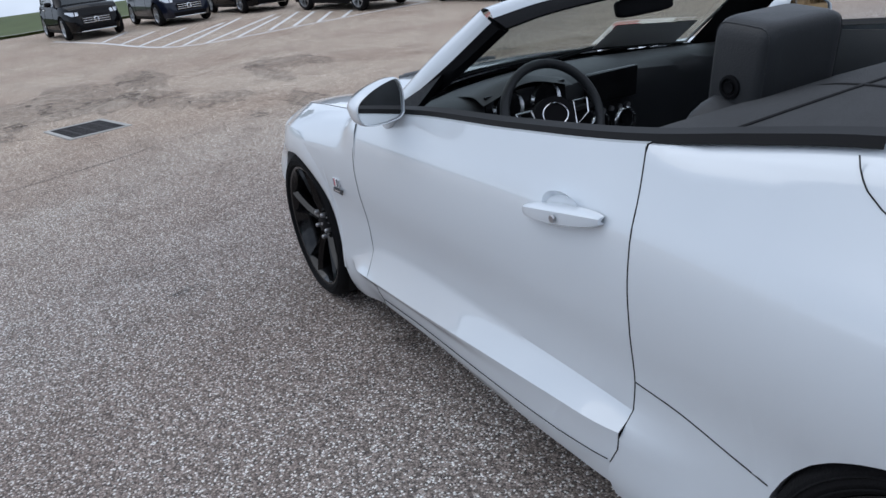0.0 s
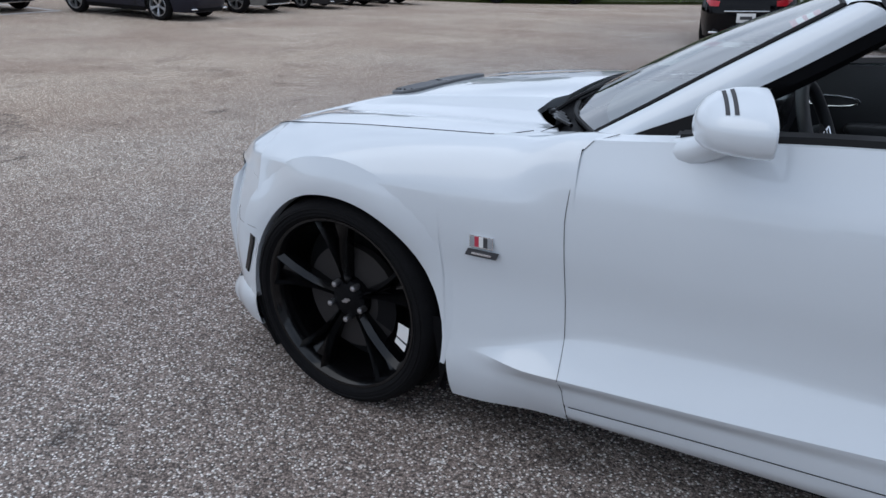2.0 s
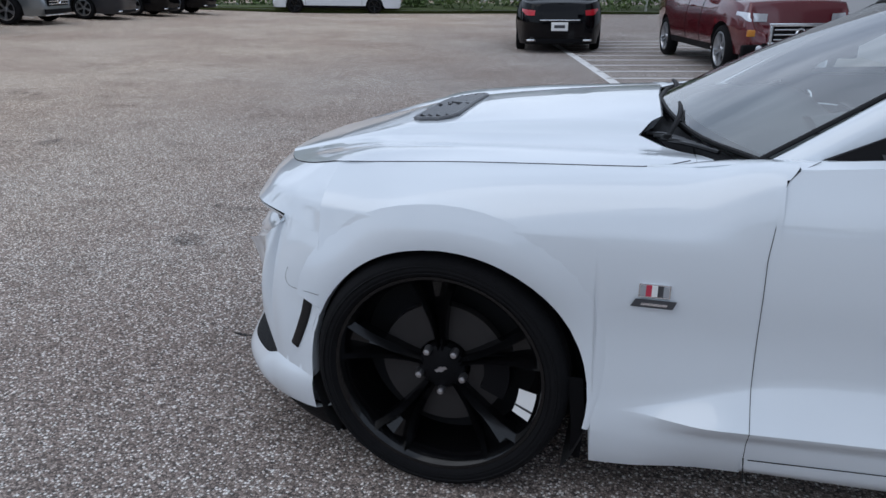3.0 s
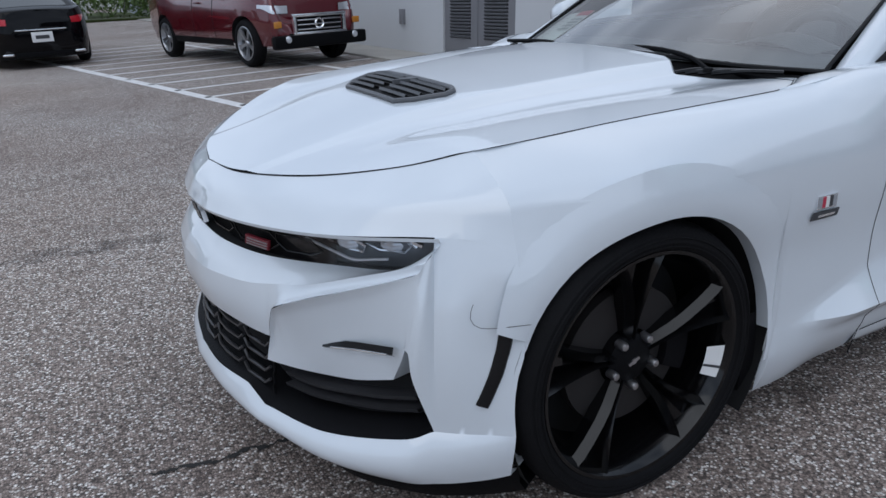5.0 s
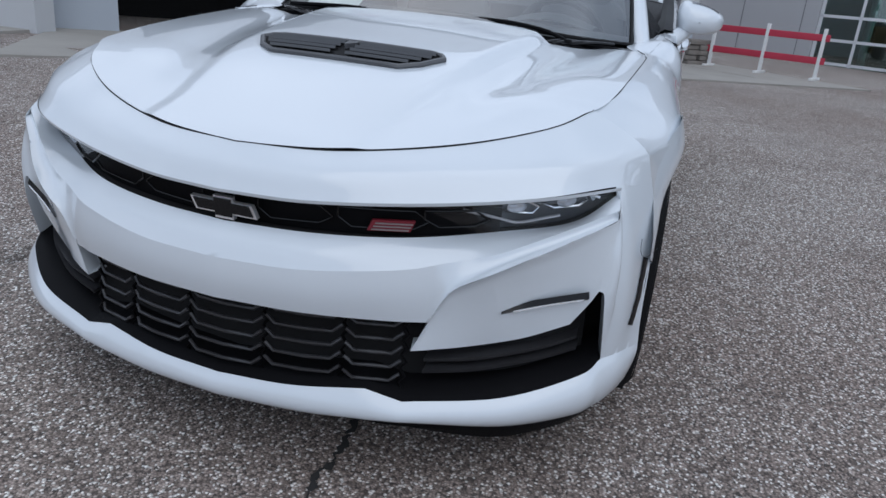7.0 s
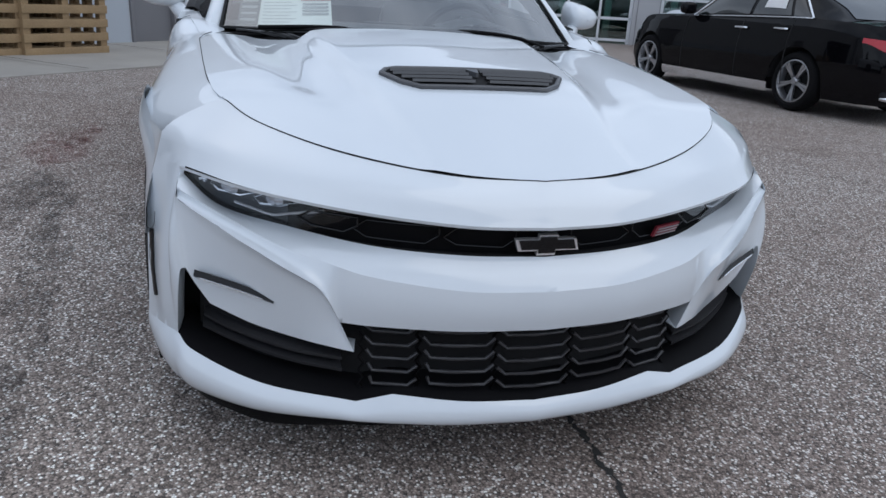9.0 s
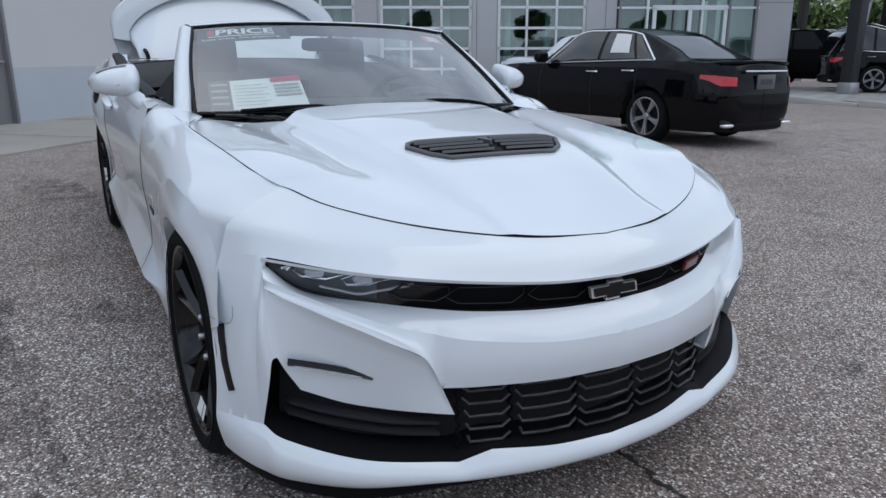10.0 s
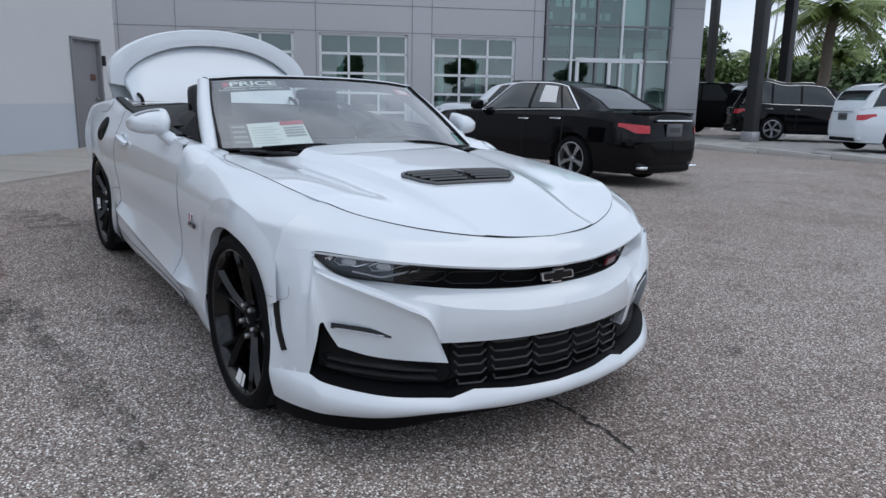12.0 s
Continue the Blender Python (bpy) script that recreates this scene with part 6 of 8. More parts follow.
# mirrors
for sgn in (1, -1):
    mir = empty("side_mirror")
    mir.parent = car
    MIRROR = [(0.884, 1.012), (0.878, 1.075), (0.893, 1.117), (0.925, 1.120), (0.985, 1.107), (1.040, 1.085), (1.064, 1.060), (1.060, 1.022), (1.035, 1.003), (0.975, 0.994), (0.910, 0.997)]
    rim = stations(MIRROR + MIRROR[:1], 4)[:-1]
    mid_ = np.array([0.968, 1.056])
    bm = bmesh.new()
    rings = []
    for x, f, dz, soft_ in ((-1.212, 0.93, 0, 0), (-1.216, 0.965, 0, 0), (-1.212, 1.0, 0, 0), (-1.190, 1.02, 0, 0), (-1.150, 1.0, 0, 0.1), (-1.115, 0.92, -0.002, 0.25), (-1.090, 0.78, -0.005, 0.5), (-1.074, 0.54, -0.008, 0.8), (-1.067, 0.25, -0.010, 1), (-1.065, 0.03, -0.011, 1)):
        ring = []
        for p in [*rim, rim[0]]:
            d = np.array(p) - mid_
            a = math.atan2(d[1] / 0.062, d[0] / 0.094)
            d = d * (1 - soft_) + np.array((0.092 * math.cos(a), 0.060 * math.sin(a))) * soft_
            ring.append((x - 0.33 * (mid_[0] + d[0] * f - 0.97), sgn * (mid_[0] + d[0] * f), mid_[1] + d[1] * f + dz))
        rings.append(ring)
    grid_into(bm, rings, 0, sgn > 0)
    bmesh.ops.remove_doubles(bm, verts=bm.verts, dist=0.0004)
    part("mirror_shell", bm, WHITE_PAINT, mir)
    bm = bmesh.new()
    face = [bm.verts.new((-1.206 - 0.30 * (p[0] - 0.97), sgn * (mid_[0] + (p[0] - mid_[0]) * 0.945), mid_[1] + (p[1] - mid_[1]) * 0.945)) for p in rim]
    bm.faces.new(face if sgn < 0 else face[::-1])
    part("mirror_glass", bm, mat("mirror_silver", (0.85, 0.87, 0.88), 0.02, 1.0, 0.01), mir, "mirror glass", smooth=0)
    bm = bmesh.new()
    tube_into(bm, [(-1.00, sgn * 0.848, 0.950), (-1.06, sgn * 0.885, 0.974), (-1.125, sgn * 0.920, 1.005), (-1.15, sgn * 0.945, 1.030)], [0.040, 0.033, 0.029, 0.022], 12)
    part("mirror_foot", bm, WHITE_PAINT, mir)
    upper = [j for j, q in enumerate(rings[4]) if 0.925 < abs(q[1]) < 1.045 and q[2] > mid_[1]]
    for f0, f1 in ((0.10, 0.34), (0.58, 0.82)):
        bm = bmesh.new()
        rows = []
        for j in upper:
            a, b = np.array(rings[4][j]), np.array(rings[5][j])
            rows.append([tuple(a + (b - a) * f + np.array((0.0008, 0, 0.0014))) for f in (f0, f1)])
        grid_into(bm, rows)
        part("mirror_stripe", bm, INK, mir, smooth=0)

# black triangles between the windshield pillars and the doors
for sgn in (1, -1):
    bm = bmesh.new()
    tri = [(-0.865, 0.812, 0.968), (-1.13, 0.825, 1.000), (-1.175, 0.735, 1.098)]
    prism_pts = [[(x, sgn * y, z) for x, y, z in tri], [(x, sgn * (y - 0.03), z) for x, y, z in tri]]
    va = [[bm.verts.new(q) for q in r] for r in prism_pts]
    for r in va:
        bm.faces.new(r)
    for a in range(3):
        bm.faces.new((va[0][a], va[0][(a + 1) % 3], va[1][(a + 1) % 3], va[1][a]))
    bmesh.ops.recalc_face_normals(bm, faces=bm.faces)
    part("sail_panel", bm, BLACK_PLASTIC, car, "black corner panel by the mirror", smooth=0)

# white panels between hood, fender, windshield pillar and door
for sgn in (1, -1):
    bm = bmesh.new()
    rows = []
    for x in np.linspace(-0.505, -1.02, 22):
        k = smooth01(-0.60, -0.80, x)
        yo = lerp([(-1.02, 0.845), (-0.84, 0.846), (-0.80, HOOD_Y(-0.60) + 0.038), (-0.60, HOOD_Y(-0.60)), (-0.50, 0.804)], x)
        zo = lerp([(-1.02, BELT(-1.02) + 0.006), (-0.84, 0.982), (-0.80, 0.9805), (-0.60, 0.946), (-0.50, 0.9415)], x)
        yi = lerp([(-1.02, 0.77), (-0.80, 0.725), (-0.70, 0.72), (-0.66, 0.735), (-0.60, 0.772), (-0.505, 0.802)], x)
        zi = lerp([(-1.02, 0.965), (-0.80, 0.957), (-0.70, 0.952), (-0.505, 0.9415)], x)
        rows.append([(x, sgn * (yi + (yo - yi) * f), zi + (zo - zi) * f + 0.004 * math.sin(math.pi * f)) for f in np.linspace(0, 1, 6)] + [(x, sgn * (yo - 0.002 + (side_y(x, zo - 0.05) - 0.004 - yo) * smooth01(-0.77, -0.80, x)), zo - 0.004 - 0.046 * smooth01(-0.77, -0.80, x))])
    grid_into(bm, rows, 0, sgn < 0)
    part("cowl_corner", bm, WHITE_PAINT, car)

    bm = bmesh.new()
    rows = []
    for x in np.linspace(-0.775, -0.90, 8):
        rows.append([(x, sgn * (side_y(x, z) - 0.0045), z) for z in np.linspace(0.84, 0.955, 6)] + [(x, sgn * 0.870, 0.966), (x, sgn * 0.845, 0.970), (x, sgn * 0.78, 0.960)])
    grid_into(bm, rows, 0, sgn < 0)
    part("door_pillar", bm, WHITE_PAINT, car)

# beltline trim and the folded soft top
for sgn in (1, -1):
    bm = bmesh.new()
    rows = []
    for x in np.linspace(-1.02, -2.66, 40):
        z, y = BELT(x), side_y(x, BELT(x))
        rows.append([(x, sgn * (y - 0.012), z - 0.002), (x, sgn * (y - 0.016), z + 0.016), (x, sgn * (y - 0.050), z + 0.020), (x, sgn * (y - 0.075), z + 0.002)])
    grid_into(bm, rows, 0, sgn < 0)
    part("belt_trim", bm, DARK_TRIM, car, "black rubber belt trim")
bm = bmesh.new()
rows = []
for u in np.linspace(-1, 1, 31):
    s = abs(u)
    rows.append([(x + 0.05 * s**3, u * 0.815, z - 0.035 * s**2.5) for x, z in spline([(-2.02 - 0.05 * (1 - s), 0.985), (-2.10 - 0.06 * (1 - s), 1.045), (-2.30, 1.085), (-2.50, 1.092), (-2.66, 1.075)], 14)])
grid_into(bm, rows, 0, True)
top_cover = part("folded_top_cover", bm, SOFT_TOP, car, "black cover over the folded soft top")
COVER = curve([(-2.66, 1.075), (-2.50, 1.092), (-2.30, 1.085), (-2.13, 1.045)])
for y in (-0.42, 0.42):
    bm = bmesh.new()
    tube_into(bm, [(x, y * (1 + 0.2 * t), COVER(x) - 0.035 * abs(y * (1 + 0.2 * t) / 0.815) ** 2.5) for t, x in zip(np.linspace(0, 1, 14), np.linspace(-2.24, -2.64, 14))], 0.0035, 6)
    part("cover_seam", bm, DARK_TRIM, top_cover)
bm = bmesh.new()
tube_into(bm, [(-2.38 + 0.05 * abs(y / 0.815) ** 3, y, COVER(-2.38) - 0.035 * abs(y / 0.815) ** 2.5) for y in np.linspace(-0.79, 0.79, 24)], 0.0035, 6)
part("cover_seam", bm, DARK_TRIM, top_cover)
# rear deck and the raised trunk lid
bm = bmesh.new()
grid_into(bm, [[(x, y, BELT(x) - 0.01 - 0.02 * (abs(y) / 0.8) ** 2) for y in np.linspace(-0.82, 0.82, 16)] for x in np.linspace(-2.66, -2.98, 4)], 0, False)
part("rear_deck", bm, WHITE_PAINT, car)
bm = bmesh.new()
grid_into(bm, [[(x, y, 0.72) for y in (-0.8, 0.8)] for x in (-2.98, -4.0)])
part("trunk_floor", bm, BLACK_PLASTIC, car)
LID_OUT = [(-0.772, 1.18), (-0.765, 1.33), (-0.63, 1.465), (-0.36, 1.575), (0, 1.615), (0.36, 1.575), (0.63, 1.465), (0.765, 1.33), (0.772, 1.18)]
LID_IN = [(-0.668, 1.165), (-0.665, 1.24), (-0.55, 1.355), (-0.32, 1.455), (0, 1.490), (0.32, 1.455), (0.55, 1.355), (0.665, 1.24), (0.668, 1.165)]
out_l, in_l = spline(LID_OUT, 49), spline(LID_IN, 49)
bm = bmesh.new()
grid_into(bm, [[(-3.255 - 0.10 * (p[1] - 1.1), p[0], p[1]) for p in in_l], [(-3.18, p[0] * 0.97, 1.075 + 0.5 * (p[1] - 1.09)) for p in in_l], [(-3.10, p[0] * 0.95, 1.06) for p in in_l]], 0, False)
grid_into(bm, [[(-3.335, p[0], p[1]) for p in out_l], [(-3.34, p[0] * 0.95, 1.06) for p in out_l]], 0, True)
lid = part("trunk_lid", bm, WHITE_PAINT, car, "white trunk lid standing open")
bm = bmesh.new()
rows = []
for o, i in zip(out_l, in_l):
    mix = lambda f: (i[0] + (o[0] - i[0]) * f, i[1] + (o[1] - i[1]) * f)
    rows.append([(-3.262, *mix(0.0)), (-3.232, *mix(0.03)), (-3.228, *mix(0.5)), (-3.234, *mix(0.95)), (-3.25, *mix(1.0)), (-3.335, *mix(1.0))])
grid_into(bm, rows, 0, False)
part("spoiler", bm, WHITE_PAINT, lid, smooth=28)
bm = bmesh.new()
for y in (-0.6, 0.6):
    tube_into(bm, spline([(-2.95, y, 0.99), (-3.02, y, 1.08), (-3.14, y, 1.11)], 8), 0.014, 6)
part("lid_hinge", bm, BLACK_PLASTIC, lid)

# cabin
for sgn in (1, -1):
    bm = bmesh.new()
    rows = [[(x, sgn * y, z) for x in np.linspace(-1.0, -2.25, 14)] for y, z in ((0.845, 0.985), (0.80, 1.0), (0.775, 0.94), (0.77, 0.80), (0.79, 0.70), (0.74, 0.62), (0.74, 0.40))]
    grid_into(bm, rows, 0, sgn > 0)
    part("door_lining", bm, LEATHER, car, "black door lining")
bm = bmesh.new()
grid_into(bm, [[(x, y, 0.36) for x in (-0.5, -2.7)] for y in (-0.8, 0.8)], 0, True)
grid_into(bm, [[(-0.62, y, z) for y in (-0.75, 0.75)] for z in (0.36, 0.95)])
grid_into(bm, [[(-2.62, y, z) for y in (-0.8, 0.8)] for z in (0.36, 1.03)], 0, True)
part("floor_pan", bm, BLACK_PLASTIC, car)
bm = bmesh.new()
loft(bm, [full([(-0.60, 0, 0.968), (-0.66, 0.35, 0.962), (-0.74, 0.55, 0.952), (-0.83, 0.73, 0.945)]), full([(-0.90, 0, 0.985), (-0.92, 0.35, 0.985), (-0.95, 0.55, 0.975), (-0.97, 0.75, 0.962)]), full([(-1.05, 0, 0.965), (-1.06, 0.35, 0.965), (-1.07, 0.55, 0.955), (-1.08, 0.76, 0.945)]), full([(-1.08, 0, 0.90), (-1.09, 0.35, 0.90), (-1.10, 0.55, 0.895), (-1.10, 0.76, 0.89)]), full([(-1.02, 0, 0.70), (-1.03, 0.35, 0.68), (-1.03, 0.55, 0.67), (-1.03, 0.76, 0.66)])], 40, 20, flip=True)
dash = part("dashboard", bm, LEATHER, car, "black dashboard")
bm = bmesh.new()
loft(bm, [[(-0.93, 0.20, 0.975), (-0.93, 0.38, 1.005), (-0.93, 0.56, 0.975)], [(-1.06, 0.19, 0.985), (-1.06, 0.38, 1.025), (-1.06, 0.57, 0.985)], [(-1.13, 0.19, 0.96), (-1.13, 0.38, 1.005), (-1.13, 0.57, 0.96)]], 16, 10, flip=True)
part("instrument_hood", bm, LEATHER, dash)
bm = bmesh.new()
box_into(bm, (-1.105, 0.38, 0.93), (0.012, 0.34, 0.11), 0.004)
part("instrument_panel", bm, GLOSS_BLACK, dash)
for y in (0.30, 0.46):
    bm = bmesh.new()
    lathe_into(bm, [(0.052, 0.0), (0.058, 0.012), (0.064, 0.0)], 28, 0, Matrix.Translation((-1.112, y, 0.93)) @ pose(0, 0, 0, 0, 0, 90))
    part("gauge_ring", bm, CHROME, dash)
bm = bmesh.new()
box_into(bm, (-1.11, 0.0, 0.925), (0.03, 0.235, 0.115), 0.008, Euler((0, radians(-8), 0)).to_matrix())
part("screen", bm, GLOSS_BLACK, dash, "dark glossy centre screen")
bm = bmesh.new()
for k in range(5):
    lathe_into(bm, [(0.0, 0.012), (0.010, 0.012), (0.011, 0.0)], 12, 0, Matrix.Translation((-1.10, -0.08 + 0.04 * k, 0.835)) @ pose(0, 0, 0, 0, 0, 90))
part("buttons", bm, STEEL, dash)
for y, z in ((-0.66, 0.90), (0.66, 0.90), (0.06, 0.78), (-0.06, 0.78)):
    bm = bmesh.new()
    m = Matrix.Translation((-1.105, y, z)) @ pose(0, 0, 0, 0, 0, 90)
    lathe_into(bm, [(0.040, 0.0), (0.045, 0.016), (0.051, 0.010), (0.052, 0.0)], 28, 0, m)
    lathe_into(bm, [(0.0, 0.010), (0.018, 0.009), (0.020, 0.0), (0.040, 0.002)], 28, 1, m)
    part("air_vent", bm, [CHROME, BLACK_PLASTIC], dash, "round air vent with chrome ring")
wheel_m = Matrix.Translation((-1.27, 0.385, 0.905)) @ pose(0, 0, 0, 0, -68, 0)
bm = bmesh.new()
tube_into(bm, [wheel_m @ Vector((0.178 * math.cos(a), 0.186 * math.sin(a), 0)) for a in np.linspace(0, math.tau, 49)[:-1]], 0.0165, 10, True)
sw = part("steering_wheel", bm, LEATHER, car, "black leather steering wheel")
bm = bmesh.new()
prism_into(bm, [(0.062 * math.cos(a) * 1.0, 0.082 * math.sin(a)) for a in np.linspace(0, math.tau, 21)[:-1]], 0.03, wheel_m @ Matrix.Translation((0, 0, -0.02)))
for a in (90, -90, 180):
    d = Vector((math.cos(radians(a)), math.sin(radians(a)), 0))
    tube_into(bm, [wheel_m @ (d * r + Vector((0, 0, -0.012))) for r in (0.05, 0.12, 0.178)], 0.016, 8)
part("wheel_hub", bm, BLACK_PLASTIC, sw)
for s in (1, -1):
    bm = bmesh.new()
    tube_into(bm, [wheel_m @ Vector((x, s * y, 0.006)) for x, y in ((-0.05, 0.075), (-0.02, 0.135), (0.03, 0.145), (0.03, 0.085))], 0.005, 6, True)
    part("spoke_trim", bm, CHROME, sw)
bm = bmesh.new()
tube_into(bm, [wheel_m @ Vector((0.038 * math.cos(a), 0.05 * math.sin(a), 0.012)) for a in np.linspace(0, math.tau, 25)[:-1]], 0.003, 6, True)
part("hub_ring", bm, CHROME, sw)
bm = bmesh.new()
tube_into(bm, [(-1.05, 0.385, 0.86), (-1.24, 0.385, 0.90)], 0.04, 10)
part("steering_column", bm, BLACK_PLASTIC, sw)


def rounded(bm, c, size, power=0.45, rot=None):
    """A soft-edged block."""
    m = Matrix.Translation(c) @ (rot.to_4x4() if rot else Matrix())
    r = bmesh.ops.create_uvsphere(bm, u_segments=28, v_segments=16, radius=1.0)
    for v in r["verts"]:
        q = [math.copysign(abs(t) ** power, t) for t in v.co]
        v.co = m @ Vector((q[0] * size[0] / 2, q[1] * size[1] / 2, q[2] * size[2] / 2))


for y in (0.385, -0.385):
    seat = empty("front_seat")
    seat.parent = car
    lean = Euler((0, radians(-16), 0)).to_matrix()
    bm = bmesh.new()
    rounded(bm, (-2.03, y, 0.76), (0.16, 0.50, 0.62), 0.5, lean)
    part("backrest", bm, LEATHER, seat, "black leather backrest")
    bm = bmesh.new()
    rounded(bm, (-2.125, y + 0.01, 1.095), (0.150, 0.255, 0.250), 0.28, Euler((0, radians(-9), 0)).to_matrix())
    rest = part("headrest", bm, LEATHER, seat, "tall black leather headrest")
    turn_ = Matrix.Translation((-2.125, y + 0.01, 1.095)) @ Euler((0, radians(-9), 0)).to_matrix().to_4x4()
    soft_ = lambda t, half: math.copysign(abs(t) ** 0.28, t) * half
    for s in (1, -1):
        bm = bmesh.new()
        ring = [turn_ @ Vector((soft_(0.727 * math.cos(a), 0.075), s * 0.90 * 0.1275, soft_(0.727 * math.sin(a), 0.125))) for a in np.linspace(0, math.tau, 41)[:-1]]
        tube_into(bm, ring, 0.0016, 6, True)
        part("piping", bm, LEATHER, rest)
    bm = bmesh.new()
    rounded(bm, (-1.74, y, 0.52), (0.52, 0.50, 0.17), 0.45)
    part("cushion", bm, LEATHER, seat)
    bm = bmesh.new()
    side = 1 if y > 0 else -1
    lathe_into(bm, [(0.0, 0.004), (0.012, 0.005), (0.013, 0.001), (0.018, 0.001), (0.020, 0.005), (0.026, 0.004), (0.028, -0.003)], 24, 0, Matrix.Translation((-2.118, y + 0.01 + side * 0.1275, 1.078)) @ Matrix.Diagonal((1, side, 1, 1)))
    part("release_knob", bm, BLACK_PLASTIC, seat)
bm = bmesh.new()
rounded(bm, (-1.50, 0, 0.60), (0.85, 0.24, 0.20), 0.4)
part("centre_console", bm, BLACK_PLASTIC, car, "black centre console")
bm = bmesh.new()
rounded(bm, (-1.30, 0.0, 1.205), (0.03, 0.25, 0.062), 0.4, Euler((0, radians(10), 0)).to_matrix())
tube_into(bm, [(-1.275, 0, 1.225), (-1.21, 0, 1.275)], 0.011, 8)
part("rear_view_mirror", bm, BLACK_PLASTIC, car, "black inner rear-view mirror")
for sgn in (1, -1):
    bm = bmesh.new()
    tube_into(bm, [(-1.18 - 0.22 * math.cos(a) * 0.5, sgn * 0.768, 0.86 + 0.022 * math.sin(a)) for a in np.linspace(0, math.tau, 17)[:-1]], 0.004, 6, True)
    part("door_pull", bm, CHROME, car, "chrome inner door pull")
    bm = bmesh.new()
    rounded(bm, (-1.55, sgn * 0.74, 0.76), (0.60, 0.07, 0.05), 0.4)
    part("armrest", bm, LEATHER, car)

# side badges: a three-colour shield over a slanted plate
for sgn in (1, -1):
    b0 = Matrix.Translation((-0.548, sgn * (side_y(-0.548, 0.68) + 0.001), 0.680)) @ Matrix(((-sgn, 0, 0, 0), (0, 0, sgn, 0), (0, 1, 0, 0), (0, 0, 0, 1)))
    bm = bmesh.new()
    prism_into(bm, [(-0.036, -0.017), (0.036, -0.017), (0.036, 0.017), (-0.036, 0.017)], 0.004, b0)
    sb = part("fender_badge", bm, CHROME, car, "three-coloured badge with a chrome frame", smooth=0)
    for k, mm in enumerate((GREY_INK, RED_PRINT, WHITE_PLASTIC, INK, GREY_INK)):
        bm = bmesh.new()
        x0 = -0.033 + 0.0132 * k
        prism_into(bm, [(x0, -0.014), (x0 + 0.0132, -0.014), (x0 + 0.0132, 0.014), (x0, 0.014)], 0.002, b0 @ Matrix.Translation((0, 0, 0.0032)))
        part("badge_stripe", bm, mm, sb, smooth=0)
    bm = bmesh.new()
    prism_into(bm, [(-0.052, -0.043), (0.044, -0.043), (0.052, -0.024), (-0.042, -0.024)], 0.004, b0)
    prism_into(bm, [(-0.030, -0.037), (0.030, -0.037), (0.032, -0.031), (-0.028, -0.031)], 0.006, b0, 1)
    part("slanted_badge", bm, [INK, CHROME], car, "slanted dark badge", smooth=0)

# fuel flap on the passenger side
bm = bmesh.new()
rows = []
for r in (0.001, 0.95, 1.0):
    rows.append([(-2.62 + 0.105 * r * math.cos(a), -(side_y(-2.62 + 0.105 * r * math.cos(a), 0.90 + 0.078 * r * math.sin(a)) + 0.005 - 0.004 * (r == 1)), 0.90 + 0.078 * r * math.sin(a)) for a in np.linspace(0, math.tau, 33)])
grid_into(bm, rows)
part("fuel_flap", bm, BLACK_PLASTIC, car, "round black fuel flap")

# panel gaps
def seam(pts, r=0.0022, closed=False):
    bm = bmesh.new()
    tube_into(bm, pts, r, 6, closed)
    part("panel_gap", bm, SEAM, car)


hood_line = [tuple(p) for p in spline(HOOD_FRONT, 40)] + [(x, HOOD_Y(x), HOOD_Z(x)) for x in np.linspace(0.30, -0.496, 26)] + [(-0.56, 0.792, 0.947), (-0.605, 0.765, 0.953)]
seam(full([(x, y, z + 0.0005) for x, y, z in hood_line]), 0.0014)
for sgn in (1, -1):
    zs = np.linspace(0.25, 0.972, 30)
    seam([(door_front(z), sgn * (side_y(door_front(z), z) + 0.001), z) for z in zs] + [(-0.872, sgn * 0.85, 0.985)], 0.0008)
    seam([(door_front(0.25), sgn * (side_y(door_front(0.25), 0.25)), 0.25), (-0.81, sgn * side_y(-0.8, 0.2), 0.16)], 0.0018)
    zs = np.linspace(0.33, 1.042, 30)
    seam([(door_rear(z), sgn * (side_y(door_rear(z), z) + 0.0005), z) for z in zs], 0.0012)
    seam([(x, sgn * (side_y(x, crease_z(x)) + 0.001), crease_z(x) - 0.001) for x in np.linspace(-0.81, -2.17, 30)], 0.0013)
    q = spline([(-2.236, 0.553), (-2.36, 0.541), (-2.48, 0.516), (-2.56, 0.500)], 14)
    seam([(x, sgn * (side_y(x, z) + 0.0005), z) for x, z in q], 0.0016)
    dl = spline([(-2.637, 1.082), (-2.648, 1.058), (-2.673, 1.032), (-2.735, 1.006), (-2.92, 0.995)], 20)
    seam([(x, sgn * (side_y(x, z) + 0.0008), z) for x, z in dl], 0.0012)
    cut = spline([(0.388, 0.899, 0.70), (0.438, 0.896, 0.615), (0.440, 0.902, 0.582), (0.415, 0.917, 0.571), (0.325, 0.940, 0.566)], 18)
    seam([(x - 0.002, sgn * (y - 0.002), z) for x, y, z in cut[6:]], 0.0006)

